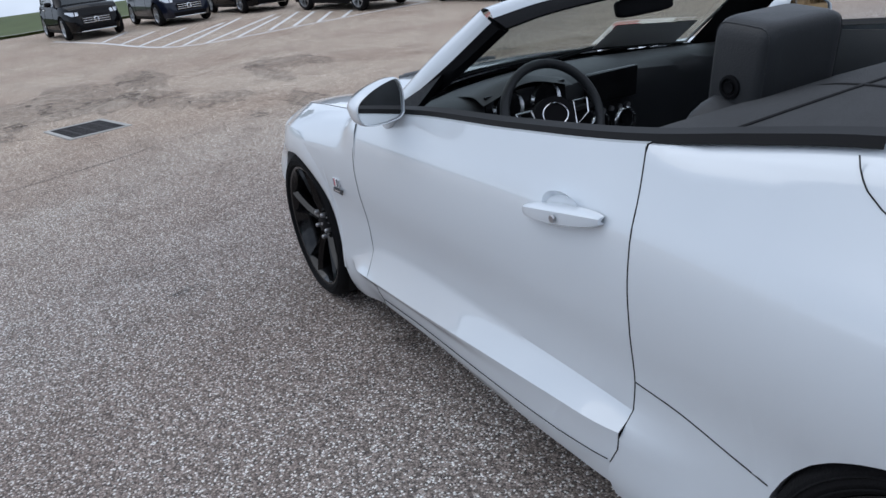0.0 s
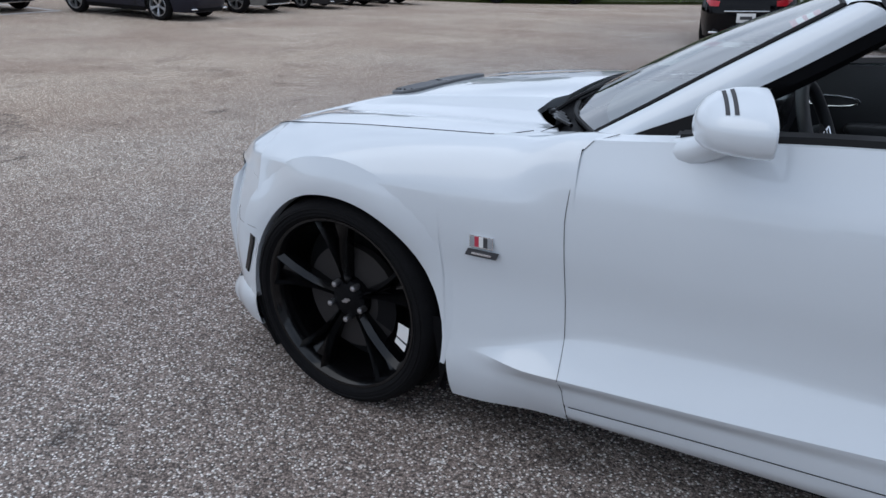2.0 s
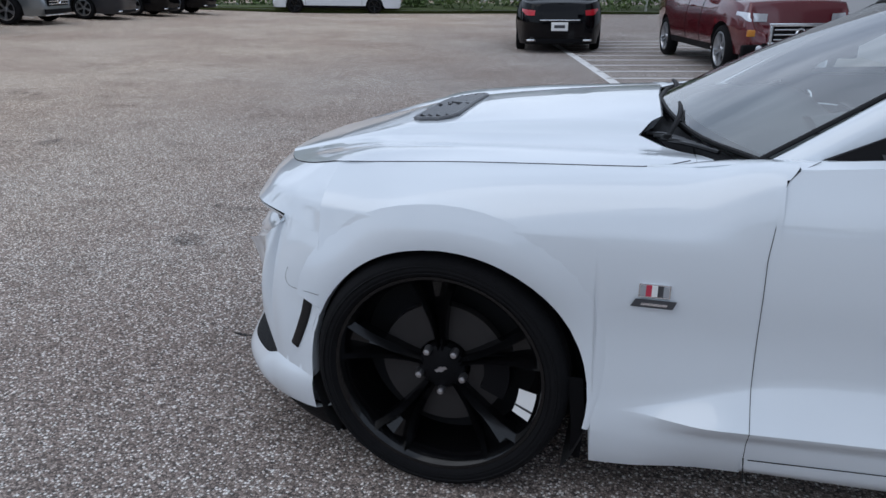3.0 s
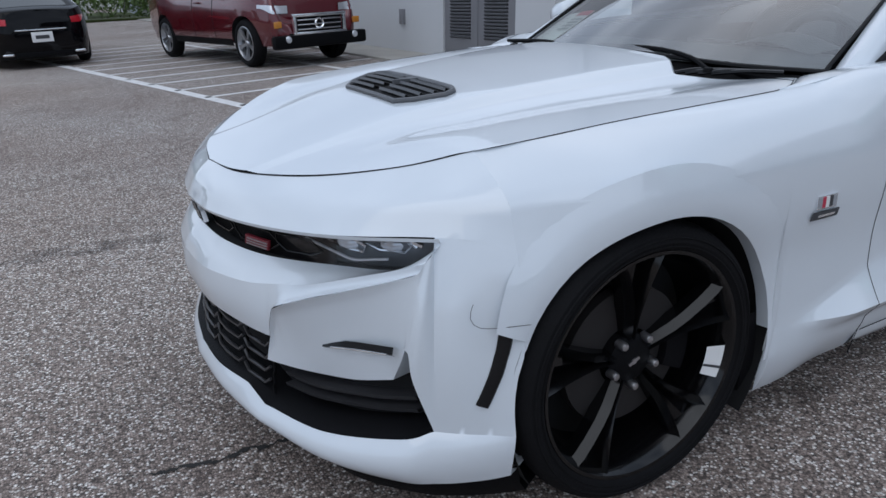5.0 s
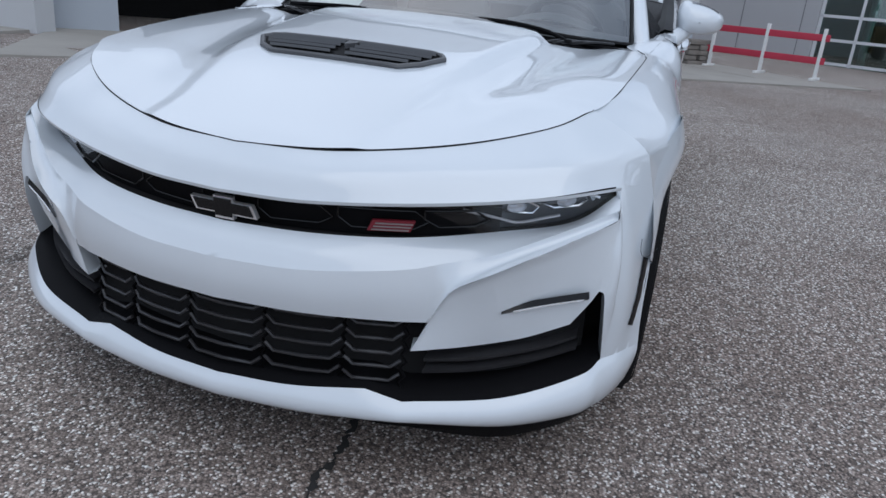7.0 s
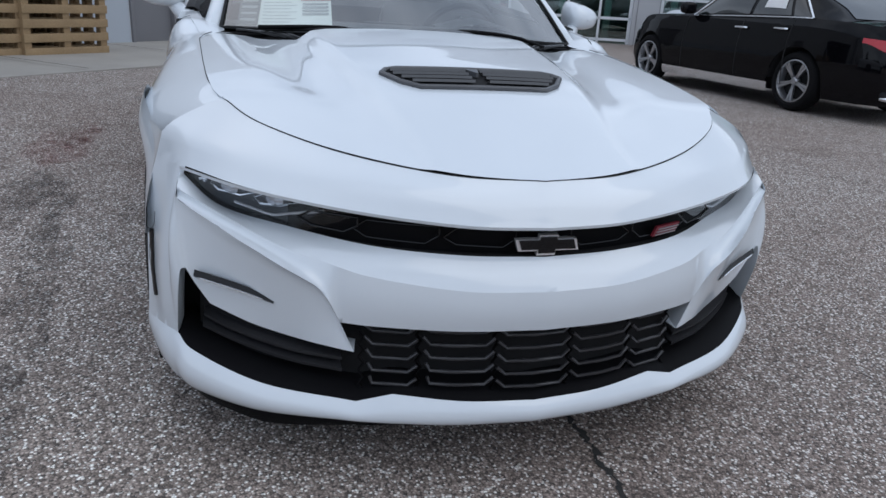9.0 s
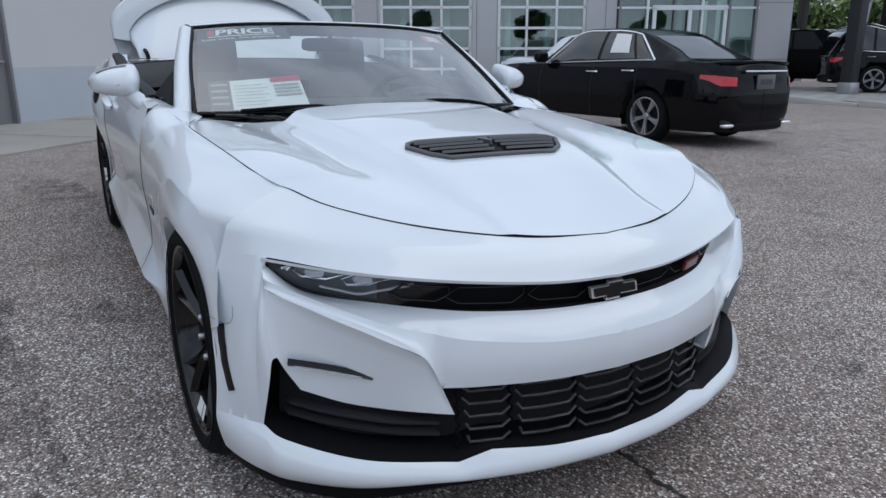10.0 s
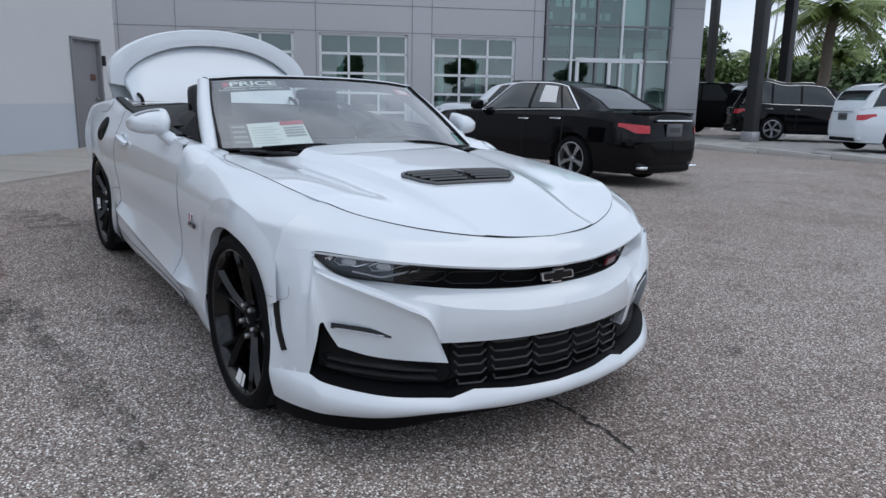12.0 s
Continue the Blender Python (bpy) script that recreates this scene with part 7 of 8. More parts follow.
# wheels
def hero_wheel(where, sgn, steer, label_turn=0):
    w = empty("wheel")
    w.parent = car
    w.matrix_world = Matrix.Translation(where) @ pose(0, 0, 0, 0, 0, steer)
    fix = (lambda bm: bmesh.ops.reverse_faces(bm, faces=bm.faces)) if sgn < 0 else (lambda bm: None)

    def put(name, bm, material, label="", smooth=40):
        g = 1.018 if name.startswith("tyre") else 1.085
        bm.transform(Matrix.Diagonal((g, sgn, g, 1)))
        fix(bm)
        ob = finish(name, bm, material, None, label, smooth)
        ob.parent = w
        return ob

    bm = bmesh.new()
    prof = [(0.262, -0.10), (0.282, 0.085), (0.286, 0.104), (0.294, 0.114), (0.309, 0.120), (0.328, 0.117), (0.340, 0.106), (0.348, 0.085)]
    for g in (0.055, 0.0, -0.055):
        prof += [(0.351, g + 0.012), (0.344, g + 0.009), (0.344, g - 0.009), (0.351, g - 0.012)]
    prof += [(0.347, -0.10), (0.33, -0.125), (0.255, -0.11)]
    lathe_into(bm, prof, 72)
    tyre = put("tyre", bm, RUBBER, "low-profile black tyre", 30)
    bm = bmesh.new()
    for r in (0.300, 0.320):
        lathe_into(bm, [(r - 0.0025, 0.1195 if r > 0.3 else 0.1185), (r, 0.1225 if r > 0.3 else 0.1205), (r + 0.0025, 0.1195)], 72)
    rib = put("tyre_rib", bm, RUBBER)
    bm = bmesh.new()
    lathe_into(bm, [(0.274, 0.105), (0.270, 0.110), (0.262, 0.108), (0.254, 0.096), (0.246, 0.070), (0.236, 0.02), (0.232, -0.08)], 72)
    rim = put("rim", bm, RIM_BLACK, "gloss black alloy rim")
    for k in range(5):
        a0 = math.tau * k / 5 + radians(86)
        turn = lambda u, v, d: (u * math.cos(a0) - v * math.sin(a0), d, u * math.sin(a0) + v * math.cos(a0))
        for s in (1, -1):
            bm = bmesh.new()
            rails = []
            for r, lo_, hi_, dep in ((0.050, 0.000, 0.015, 0.058), (0.085, 0.000, 0.017, 0.066), (0.120, 0.002, 0.021, 0.075), (0.155, 0.009, 0.028, 0.083), (0.200, 0.021, 0.041, 0.092), (0.235, 0.033, 0.055, 0.099), (0.256, 0.042, 0.066, 0.101)):
                mid_v = lo_ + (hi_ - lo_) * 0.35
                rails.append([turn(r, s * v, d) for v, d in ((lo_, dep - 0.045), (lo_, dep - 0.012), (mid_v, dep + 0.003), (hi_, dep - 0.018), (hi_ + 0.002, dep - 0.050))])
            grid_into(bm, rails, 0, s > 0)
            put("spoke", bm, RIM_BLACK, smooth=18)
        bm = bmesh.new()
        web = []
        for r, half, dep in ((0.110, 0.004, 0.050), (0.15, 0.012, 0.052), (0.20, 0.028, 0.060), (0.25, 0.052, 0.074)):
            web.append([turn(r, v, dep - 0.012 * abs(v) / half) for v in (-half, 0, half)])
        grid_into(bm, web, 0, False)
        put("spoke_web", bm, RIM_BLACK, smooth=10)
    bm = bmesh.new()
    lathe_into(bm, [(0.0, 0.064), (0.028, 0.064), (0.036, 0.060), (0.050, 0.058), (0.060, 0.050), (0.062, 0.02)], 32)
    put("hub", bm, BLACK_PLASTIC)
    bm = bmesh.new()
    prism_into(bm, [(x * 0.20, y * 0.26) for x, y in CROSS], 0.002, Matrix.Translation((0, 0.0642, 0)) @ pose(0, 0, 0, -90, 0, 0) @ pose(0, 0, 0, 0, 0, 25))
    put("hub_emblem", bm, STEEL, smooth=0)
    for k in range(5):
        a = math.tau * (k + 0.5) / 5 + radians(90)
        bm = bmesh.new()
        lathe_into(bm, [(0.0, 0.078), (0.008, 0.076), (0.0105, 0.070), (0.0105, 0.048)], 10, 0, Matrix.Translation((0.060 * math.cos(a), 0, 0.060 * math.sin(a))))
        put("lug_nut", bm, STEEL, "dull metal lug nut")
    bm = bmesh.new()
    lathe_into(bm, [(0.07, 0.028), (0.165, 0.028), (0.166, 0.0), (0.07, 0.0)], 48)
    put("brake_disc", bm, BRAKE)
    bm = bmesh.new()
    rows = [[((r) * math.cos(a), d, r * math.sin(a)) for r, d in ((0.105, 0.0), (0.11, 0.05), (0.175, 0.05), (0.18, 0.0))] for a in np.linspace(radians(-155), radians(-205), 10)]
    grid_into(bm, rows)
    put("brake_caliper", bm, BLACK_PLASTIC)
    # paper label stuck inside the rim
    bm = bmesh.new()
    rows = [[(r * math.cos(a), 0.086 + 0.012 * (r - 0.205) / 0.04, r * math.sin(a)) for r in (0.205, 0.25)] for a in np.linspace(radians(184 + label_turn), radians(203 + label_turn), 8)]
    grid_into(bm, rows)
    put("paper_label", bm, WHITE_PLASTIC, "white paper label in the rim")
    bm = bmesh.new()
    rows = [[(r * math.cos(a), 0.087 + 0.012 * (r - 0.205) / 0.04, r * math.sin(a)) for r in (0.205, 0.25)] for a in np.linspace(radians(196 + label_turn), radians(197.6 + label_turn), 3)]
    grid_into(bm, rows)
    put("label_line", bm, INK)
    # black disc added for the shade inside the wheel
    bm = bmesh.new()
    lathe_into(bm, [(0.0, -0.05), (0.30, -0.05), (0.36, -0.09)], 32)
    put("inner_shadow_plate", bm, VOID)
    return w


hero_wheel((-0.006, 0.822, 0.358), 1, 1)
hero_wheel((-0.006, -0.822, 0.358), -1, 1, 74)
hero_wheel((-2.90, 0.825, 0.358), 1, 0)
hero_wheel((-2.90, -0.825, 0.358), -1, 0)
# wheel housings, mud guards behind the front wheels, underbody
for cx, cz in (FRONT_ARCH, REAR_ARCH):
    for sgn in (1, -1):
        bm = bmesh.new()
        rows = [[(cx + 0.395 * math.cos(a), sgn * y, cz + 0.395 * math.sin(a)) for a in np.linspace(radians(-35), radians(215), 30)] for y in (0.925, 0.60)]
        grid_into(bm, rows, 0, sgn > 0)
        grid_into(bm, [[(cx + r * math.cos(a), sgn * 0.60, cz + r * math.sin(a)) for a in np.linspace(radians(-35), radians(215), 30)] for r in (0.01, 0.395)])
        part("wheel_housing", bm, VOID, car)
for sgn in (1, -1):
    bm = bmesh.new()
    loft(bm, [[(-0.395, sgn * 0.905, 0.40), (-0.405, sgn * 0.905, 0.27), (-0.400, sgn * 0.90, 0.15)], [(-0.35, sgn * 0.90, 0.40), (-0.37, sgn * 0.90, 0.27), (-0.372, sgn * 0.895, 0.15)], [(-0.345, sgn * 0.72, 0.40), (-0.365, sgn * 0.72, 0.27), (-0.37, sgn * 0.72, 0.15)]], 10, 6, flip=sgn < 0)
    part("mud_guard", bm, BLACK_PLASTIC, car, "black mud guard")
bm = bmesh.new()
loft(bm, [full([(x - 0.03, y * 0.985, 0.20) for x, y, z in LIP_LOW]), full([(x - 0.055, y * 0.965, 0.150 - 0.045 * smooth01(0.3, 0.7, y)) for x, y, z in LIP_LOW]), full([(x - 0.16, y * 0.90, 0.12) for x, y, z in LIP_LOW])], 60, 5, flip=True)
part("air_dam", bm, BLACK_PLASTIC, car, "black flexible air dam")
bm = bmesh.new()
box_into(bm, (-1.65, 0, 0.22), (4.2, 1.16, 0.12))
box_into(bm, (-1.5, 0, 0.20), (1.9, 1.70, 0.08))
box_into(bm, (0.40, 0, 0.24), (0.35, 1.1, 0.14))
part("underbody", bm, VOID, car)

# ---- parked vehicles ----
def wheel_meshes(silver=True):
    """Tyre, rim, spokes and hub of an ordinary wheel of radius 1, facing +y."""
    out = {}
    bm = bmesh.new()
    lathe_into(bm, [(0.66, -0.30), (0.70, 0.26), (0.78, 0.32), (0.90, 0.30), (0.97, 0.20), (1.0, 0.0), (0.97, -0.28), (0.70, -0.32)], 40)
    out["tyre"] = bm
    bm = bmesh.new()
    lathe_into(bm, [(0.71, 0.28), (0.67, 0.29), (0.64, 0.22), (0.60, 0.0)], 40)
    lathe_into(bm, [(0.0, 0.24), (0.10, 0.24), (0.15, 0.18), (0.16, 0.05)], 20)
    out["rim"] = bm
    # black disc added behind the spokes, in place of the shade there
    bm = bmesh.new()
    lathe_into(bm, [(0.0, -0.02), (0.62, -0.02)], 24)
    out["backing"] = bm
    return out


def mesh_of(name, bm, material, smooth=40):
    me = bpy.data.meshes.new(name)
    bm.to_mesh(me)
    bm.free()
    me.materials.append(material)
    me.shade_smooth()
    me.set_sharp_from_angle(angle=radians(smooth))
    return me


def spoke_bm(pairs):
    bm = bmesh.new()
    rows = []
    for r, w, d in ((0.10, 0.045, 0.20), (0.35, 0.04, 0.235), (0.65, 0.06, 0.27)):
        rows.append([(r, d - 0.08, -w), (r, d, -w * 0.8), (r, d, w * 0.8), (r, d - 0.08, w)])
    grid_into(bm, rows, 0, True)
    if pairs:
        for v in bm.verts:
            v.co.z += 0.10 * v.co.x
        other = [v.co.copy() for v in bm.verts]
        rows2 = [[(p.x, p.y, -p.z) for p in other[i * 4 : i * 4 + 4]] for i in range(3)]
        grid_into(bm, rows2, 0, False)
    return bm


_w = wheel_meshes()
TYRE_ME = mesh_of("tyre", _w["tyre"], RUBBER)
RIM_ME = {"silver": mesh_of("rim", _w["rim"], RIM_SILVER), "dark": mesh_of("rim", wheel_meshes()["rim"], RIM_BLACK)}
BACK_ME = mesh_of("backing", _w["backing"], VOID)
SPOKE_ME = {"silver": mesh_of("spoke", spoke_bm(True), RIM_SILVER), "dark": mesh_of("spoke", spoke_bm(False), RIM_BLACK)}


def road_wheel(parent, x, y, r, style, n=5):
    """One wheel under its vehicle; it faces outwards."""
    s = 1 if y > 0 else -1
    w = new("wheel", TYRE_ME)
    w.parent = parent
    w.matrix_basis = Matrix.Translation((x, y, r)) @ pose(0, 0, 0, 0, 0, 0 if s > 0 else 180) @ Matrix.Diagonal((r, r * 0.9, r, 1))
    for name, me in (("rim", RIM_ME[style]), ("backing", BACK_ME)):
        o = new(name, me)
        o.parent = w
    for k in range(n):
        o = new("spoke", SPOKE_ME[style])
        o.parent = w
        o.matrix_basis = pose(0, 0, 0, 0, 360 * k / n + 18, 0)


SHAPES = {
    # length, width, wheelbase, front overhang, wheel radius, hood/belt/deck outline, roof outline, belt width factor
    "suv": dict(L=4.75, W=1.92, wb=2.90, fo=0.86, r=0.375, deck=[(-1.0, 1.05), (-0.96, 1.06), (-0.5, 1.08), (0.25, 1.06), (0.42, 1.05), (0.90, 0.95), (0.985, 0.84), (1.0, 0.72)], roof=[(-0.97, 1.06), (-0.90, 1.40), (-0.80, 1.60), (-0.4, 1.68), (0.0, 1.67), (0.16, 1.58), (0.42, 1.06)], clear=0.24),
    "big_suv": dict(L=5.15, W=1.98, wb=3.10, fo=0.90, r=0.395, deck=[(-1.0, 1.10), (-0.97, 1.12), (-0.5, 1.13), (0.25, 1.12), (0.42, 1.12), (0.90, 1.06), (0.985, 0.95), (1.0, 0.80)], roof=[(-0.985, 1.12), (-0.94, 1.50), (-0.86, 1.76), (-0.4, 1.83), (0.02, 1.81), (0.17, 1.70), (0.42, 1.12)], clear=0.26),
    "boxy": dict(L=4.7, W=1.93, wb=2.89, fo=0.85, r=0.40, deck=[(-1.0, 1.15), (-0.97, 1.2), (-0.5, 1.22), (0.3, 1.22), (0.5, 1.22), (0.94, 1.18), (0.99, 1.10), (1.0, 0.9)], roof=[(-0.99, 1.2), (-0.97, 1.6), (-0.95, 1.93), (-0.4, 1.97), (0.1, 1.96), (0.26, 1.90), (0.44, 1.22)], clear=0.30),
    "sedan": dict(L=4.70, W=1.81, wb=2.84, fo=0.80, r=0.335, deck=[(-1.0, 0.955), (-0.97, 0.965), (-0.62, 1.01), (-0.3, 0.99), (0.2, 0.96), (0.42, 0.955), (0.85, 0.86), (0.97, 0.72), (1.0, 0.6)], roof=[(-0.74, 1.01), (-0.55, 1.22), (-0.38, 1.385), (-0.12, 1.44), (0.05, 1.43), (0.20, 1.31), (0.46, 0.96)], clear=0.19),
    "coupe": dict(L=4.80, W=1.86, wb=2.87, fo=0.84, r=0.345, deck=[(-1.0, 0.97), (-0.96, 0.99), (-0.65, 1.03), (-0.3, 1.0), (0.2, 0.97), (0.42, 0.96), (0.85, 0.87), (0.97, 0.74), (1.0, 0.6)], roof=[(-0.82, 1.02), (-0.55, 1.27), (-0.32, 1.39), (-0.1, 1.42), (0.06, 1.40), (0.22, 1.27), (0.46, 0.965)], clear=0.18),
    "pickup": dict(L=5.13, W=1.80, wb=3.19, fo=0.85, r=0.375, deck=[(-1.0, 1.06), (-0.99, 1.12), (-0.3, 1.12), (-0.25, 1.12), (0.30, 1.10), (0.44, 1.10), (0.90, 1.02), (0.985, 0.92), (1.0, 0.72)], roof=[(-0.27, 1.12), (-0.245, 1.45), (-0.21, 1.66), (-0.1, 1.70), (0.08, 1.69), (0.17, 1.62), (0.36, 1.10)], clear=0.34),
    "van": dict(L=5.95, W=2.0, wb=3.66, fo=1.0, r=0.36, deck=[(-1.0, 1.3), (-0.98, 1.36), (0.2, 1.36), (0.5, 1.36), (0.70, 1.33), (0.92, 1.05), (0.99, 0.9), (1.0, 0.7)], roof=[(-0.995, 1.36), (-0.985, 2.3), (-0.95, 2.55), (0.0, 2.62), (0.35, 2.58), (0.46, 2.45), (0.74, 1.33)], clear=0.26),
}


def vehicle(name, label, category, kind, paint, x, y, heading, rims="silver", rear=True, group="parked vehicles", lowtrim=True, paper=False):
    """A parked vehicle: lofted lower body, glazed cabin, lamps, bumpers, wheels. heading: degrees from +x."""
    S = SHAPES[kind]
    L, W, wb, r = S["L"], S["W"], S["wb"], S["r"]
    xf = wb / 2 + S["fo"]
    xr = xf - L
    cen, half = (xf + xr) / 2, L / 2
    # the ground under the four wheels gives its lie
    hd = radians(heading)
    ax, ay = Vector((math.cos(hd), math.sin(hd), 0)), Vector((-math.sin(hd), math.cos(hd), 0))
    gz = lambda u, v: ground_z(x + ax.x * u + ay.x * v, y + ax.y * u + ay.y * v)
    lift = 0.10 if name == "on_forecourt" else 0.0
    ax.z = (gz(wb / 2, 0) - gz(-wb / 2, 0)) / wb
    ay.z = (gz(0, 0.8) - gz(0, -0.8)) / 1.6
    up = ax.cross(ay).normalized()
    ax.normalize()
    ay = up.cross(ax)
    m = Matrix((ax, ay, up)).transposed().to_4x4()
    m.translation = (x, y, gz(0, 0) + (0.103 if group == "cars on the forecourt" else 0))
    v = tagged(empty(name, m), label, category, group=group)
    deck, roof = curve([(cen + a * half, b) for a, b in S["deck"]]), curve([(cen + a * half, b) for a, b in S["roof"]])
    clear = S["clear"]
    soft = 1.0 if kind in ("boxy", "van") else 1.6

    corner_n = 12.0 if kind in ("boxy", "van", "pickup") else 6.5
    REAR_IN, FRONT_IN = [(0, 0.08), (0.25, 0.0), (0.6, 0.0), (0.8, 0.015), (1.0, 0.05)], [(0, 0.10), (0.25, 0.0), (0.5, 0.01), (0.8, 0.05), (1.0, 0.12)]

    def level(px, z):
        return (z - clear) / max(deck(px) - clear, 0.1)

    def half_w(px, z):
        """Half width: bellied in height, rounded off in plan at both ends."""
        belly = lerp([(-0.1, 0.90), (0.0, 0.94), (0.25, 0.985), (0.5, 1.0), (0.72, 0.985), (0.9, 0.955), (1.0, 0.92)], level(px, z))
        xi = min(1.0, abs(px - cen) / half)
        return W / 2 * belly * max(0.0, 1 - xi**corner_n) ** (1 / corner_n) * (1 - 0.10 * smooth01(0.55, 1.0, xi))

    def ends_in(px, z):
        xi = (px - cen) / half
        if xi < 0:
            return lerp(REAR_IN, level(px, z)) * smooth01(0.75, 1.0, -xi)
        return -lerp(FRONT_IN, level(px, z)) * smooth01(0.75, 1.0, xi)

    def around(end, x_side, q_end, n_=12):
        """Stations round one corner, from x_side on the flank to the share q_end of the half width."""
        xi0 = abs(x_side - cen) / half
        p0, p1 = math.asin(min(1, xi0 ** (corner_n / 2))), math.acos(q_end ** (corner_n / 2))
        return [cen + end * half * math.sin(p) ** (2 / corner_n) for p in np.linspace(p0, p1, n_)]

    def low(px):
        for c in (wb / 2, -wb / 2):
            R = r * 1.13
            if abs(px - c) < R:
                return max(clear, r + math.sqrt(R * R - (px - c) ** 2))
        return clear

    xs = sorted(set(np.round(np.r_[cen + half * np.sign(np.linspace(-1, 1, 59)) * np.sin(np.pi / 2 * np.abs(np.linspace(-1, 1, 59))) ** (2 / corner_n) , np.linspace(xr + 0.3, xf - 0.3, 34), *[c + r * 1.129 * np.cos(np.linspace(0, math.pi, 17)) for c in (wb / 2, -wb / 2)]], 4)))
    bm = bmesh.new()
    for s in (1, -1):
        cols = []
        for px in xs:
            col = [(px + ends_in(px, z), s * half_w(px, z), z) for z in np.linspace(low(px), deck(px), 16)]
            yt, zt, xt = half_w(px, deck(px)), deck(px), px + ends_in(px, deck(px))
            col += [(xt, s * yt * f, zt + 0.035 * soft / 1.6 * (1 - f * f)) for f in (0.94, 0.75, 0.4, 0.0)]
            cols.append(col)
        grid_into(bm, cols, 0, s < 0)
    bmesh.ops.remove_doubles(bm, verts=bm.verts, dist=0.0005)
    body = part("body", bm, paint, v)

    def skin(px, z, s, d=0.004):
        return (px + ends_in(px, z) + (d if abs(px - cen) > half * 0.985 else 0) * (1 if px > cen else -1), s * (half_w(px, z) + d), z)

    # cabin
    c0, c1 = cen + S["roof"][0][0] * half, cen + S["roof"][-1][0] * half
    rw = {"sedan": 0.64, "van": 0.84, "boxy": 0.86, "suv": 0.72, "big_suv": 0.76}.get(kind, 0.66)

    def cabin(px, t):
        """t: 0 belt, 0.8 roof edge, 1 roof centre."""
        zb, zr = deck(px), max(roof(px), deck(px) + 0.002)
        yb, yr = half_w(px, zb) * 0.965, W / 2 * rw * (0.93 + 0.07 * smooth01(c0, c0 + 0.8, px) * smooth01(c1, c1 - 0.8, px))
        h = smooth01(0.0, 0.16, zr - zb)
        yr = yb * 0.86 + (yr - yb * 0.86) * h
        if t <= 0.8:
            q = t / 0.8
            return Vector((px, yb + (yr - yb) * (q ** 1.25), zb + (zr - zb) * (1 - (1 - q) ** 1.15) * 0.97))
        q = (t - 0.8) / 0.2
        return Vector((px, yr * (1 - q) ** 0.8, zr * 1.0 - 0.03 * (zr - zb) * (1 - q) ** 2))

    cx = np.linspace(c0, c1, 40)
    ct = list(np.linspace(0, 0.8, 9)) + [0.83, 0.87, 0.92, 0.96, 1.0]
    bm = bmesh.new()
    for s in (1, -1):
        grid_into(bm, [[(p.x, s * p.y, p.z) for p in (cabin(px, t) for t in ct)] for px in cx], 0, s < 0)
    part("cabin_shell", bm, paint, v)

    def pane(name_, xa0, xa1, xb0, xb1, t0, t1, s, material=CAR_GLASS, d=0.006, parent=v, label_=""):
        """Glass on the cabin side: from xa0..xa1 at the belt to xb0..xb1 at the roof."""
        bm_ = bmesh.new()
        rows = []
        for t in np.linspace(t0, t1, 7):
            f = (t - t0) / (t1 - t0)
            a, b = xa0 + (xb0 - xa0) * f, xa1 + (xb1 - xa1) * f
            rows.append([(p.x, s * (p.y + d), p.z + d * 0.4) for p in (cabin(q, t) for q in np.linspace(a, b, 14))])
        grid_into(bm_, rows, 0, s < 0)
        return part(name_, bm_, material, parent, label_)

    def slope(name_, xa, xb, w0, material=CAR_GLASS):
        bm_ = bmesh.new()
        rows = []
        for px in np.linspace(xa, xb, 12):
            row = []
            for f in np.linspace(-1, 1, 15):
                t = 1.0 - 0.2 * abs(f) ** 1.2 * w0
                p = cabin(px, t)
                row.append((p.x + (0.006 if xa > 0 else -0.004), math.copysign(p.y, f), p.z + 0.006))
            rows.append(row)
        grid_into(bm_, rows, 0, xa < xb)
        part(name_, bm_, material, v)

    ru = lambda f: c0 + (c1 - c0) * f
    if kind == "pickup":
        side = [(ru(0.30), ru(0.78), ru(0.30), ru(0.66)), (ru(0.06), ru(0.27), ru(0.08), ru(0.27))]
    elif kind == "van":
        side = [(ru(0.74), ru(0.93), ru(0.74), ru(0.86))]
    elif kind == "coupe":
        side = [(ru(0.20), ru(0.86), ru(0.32), ru(0.68))]
    elif kind == "sedan":
        side = [(ru(0.50), ru(0.86), ru(0.50), ru(0.70)), (ru(0.26), ru(0.48), ru(0.33), ru(0.48)), (ru(0.15), ru(0.245), ru(0.29), ru(0.315))]
    else:
        side = [(ru(0.55), ru(0.88), ru(0.55), ru(0.74)), (ru(0.30), ru(0.53), ru(0.30), ru(0.53)), (ru(0.06), ru(0.28), ru(0.12), ru(0.28))]
    top_t = 0.70
    for s in (1, -1):
        for q in side:
            pane("side_window", *q, 0.07, top_t if kind != "van" else 0.55, s)
        # bright trim round the side glass
        if kind not in ("van", "pickup", "boxy"):
            bm = bmesh.new()
            a, b = side[-1], side[0]
            lowl = [cabin(q, 0.035) for q in np.linspace(a[0] - 0.03, b[1] + 0.02, 20)]
            topl = [cabin(q, top_t + 0.03) for q in np.linspace(a[2] - 0.02, b[3] + 0.02, 16)]
            ring = lowl + topl[::-1]
            tube_into(bm, [(p.x, s * (p.y + 0.006), p.z) for p in ring], 0.012, 6, True)
            part("window_trim", bm, CHROME, v)
        bm = bmesh.new()
        mx, mz = ru(0.86), deck(ru(0.86)) + 0.10
        rounded(bm, (mx, s * (half_w(mx, deck(mx)) + 0.10), mz), (0.13, 0.22, 0.15), 0.6)
        part("side_mirror", bm, paint, v)
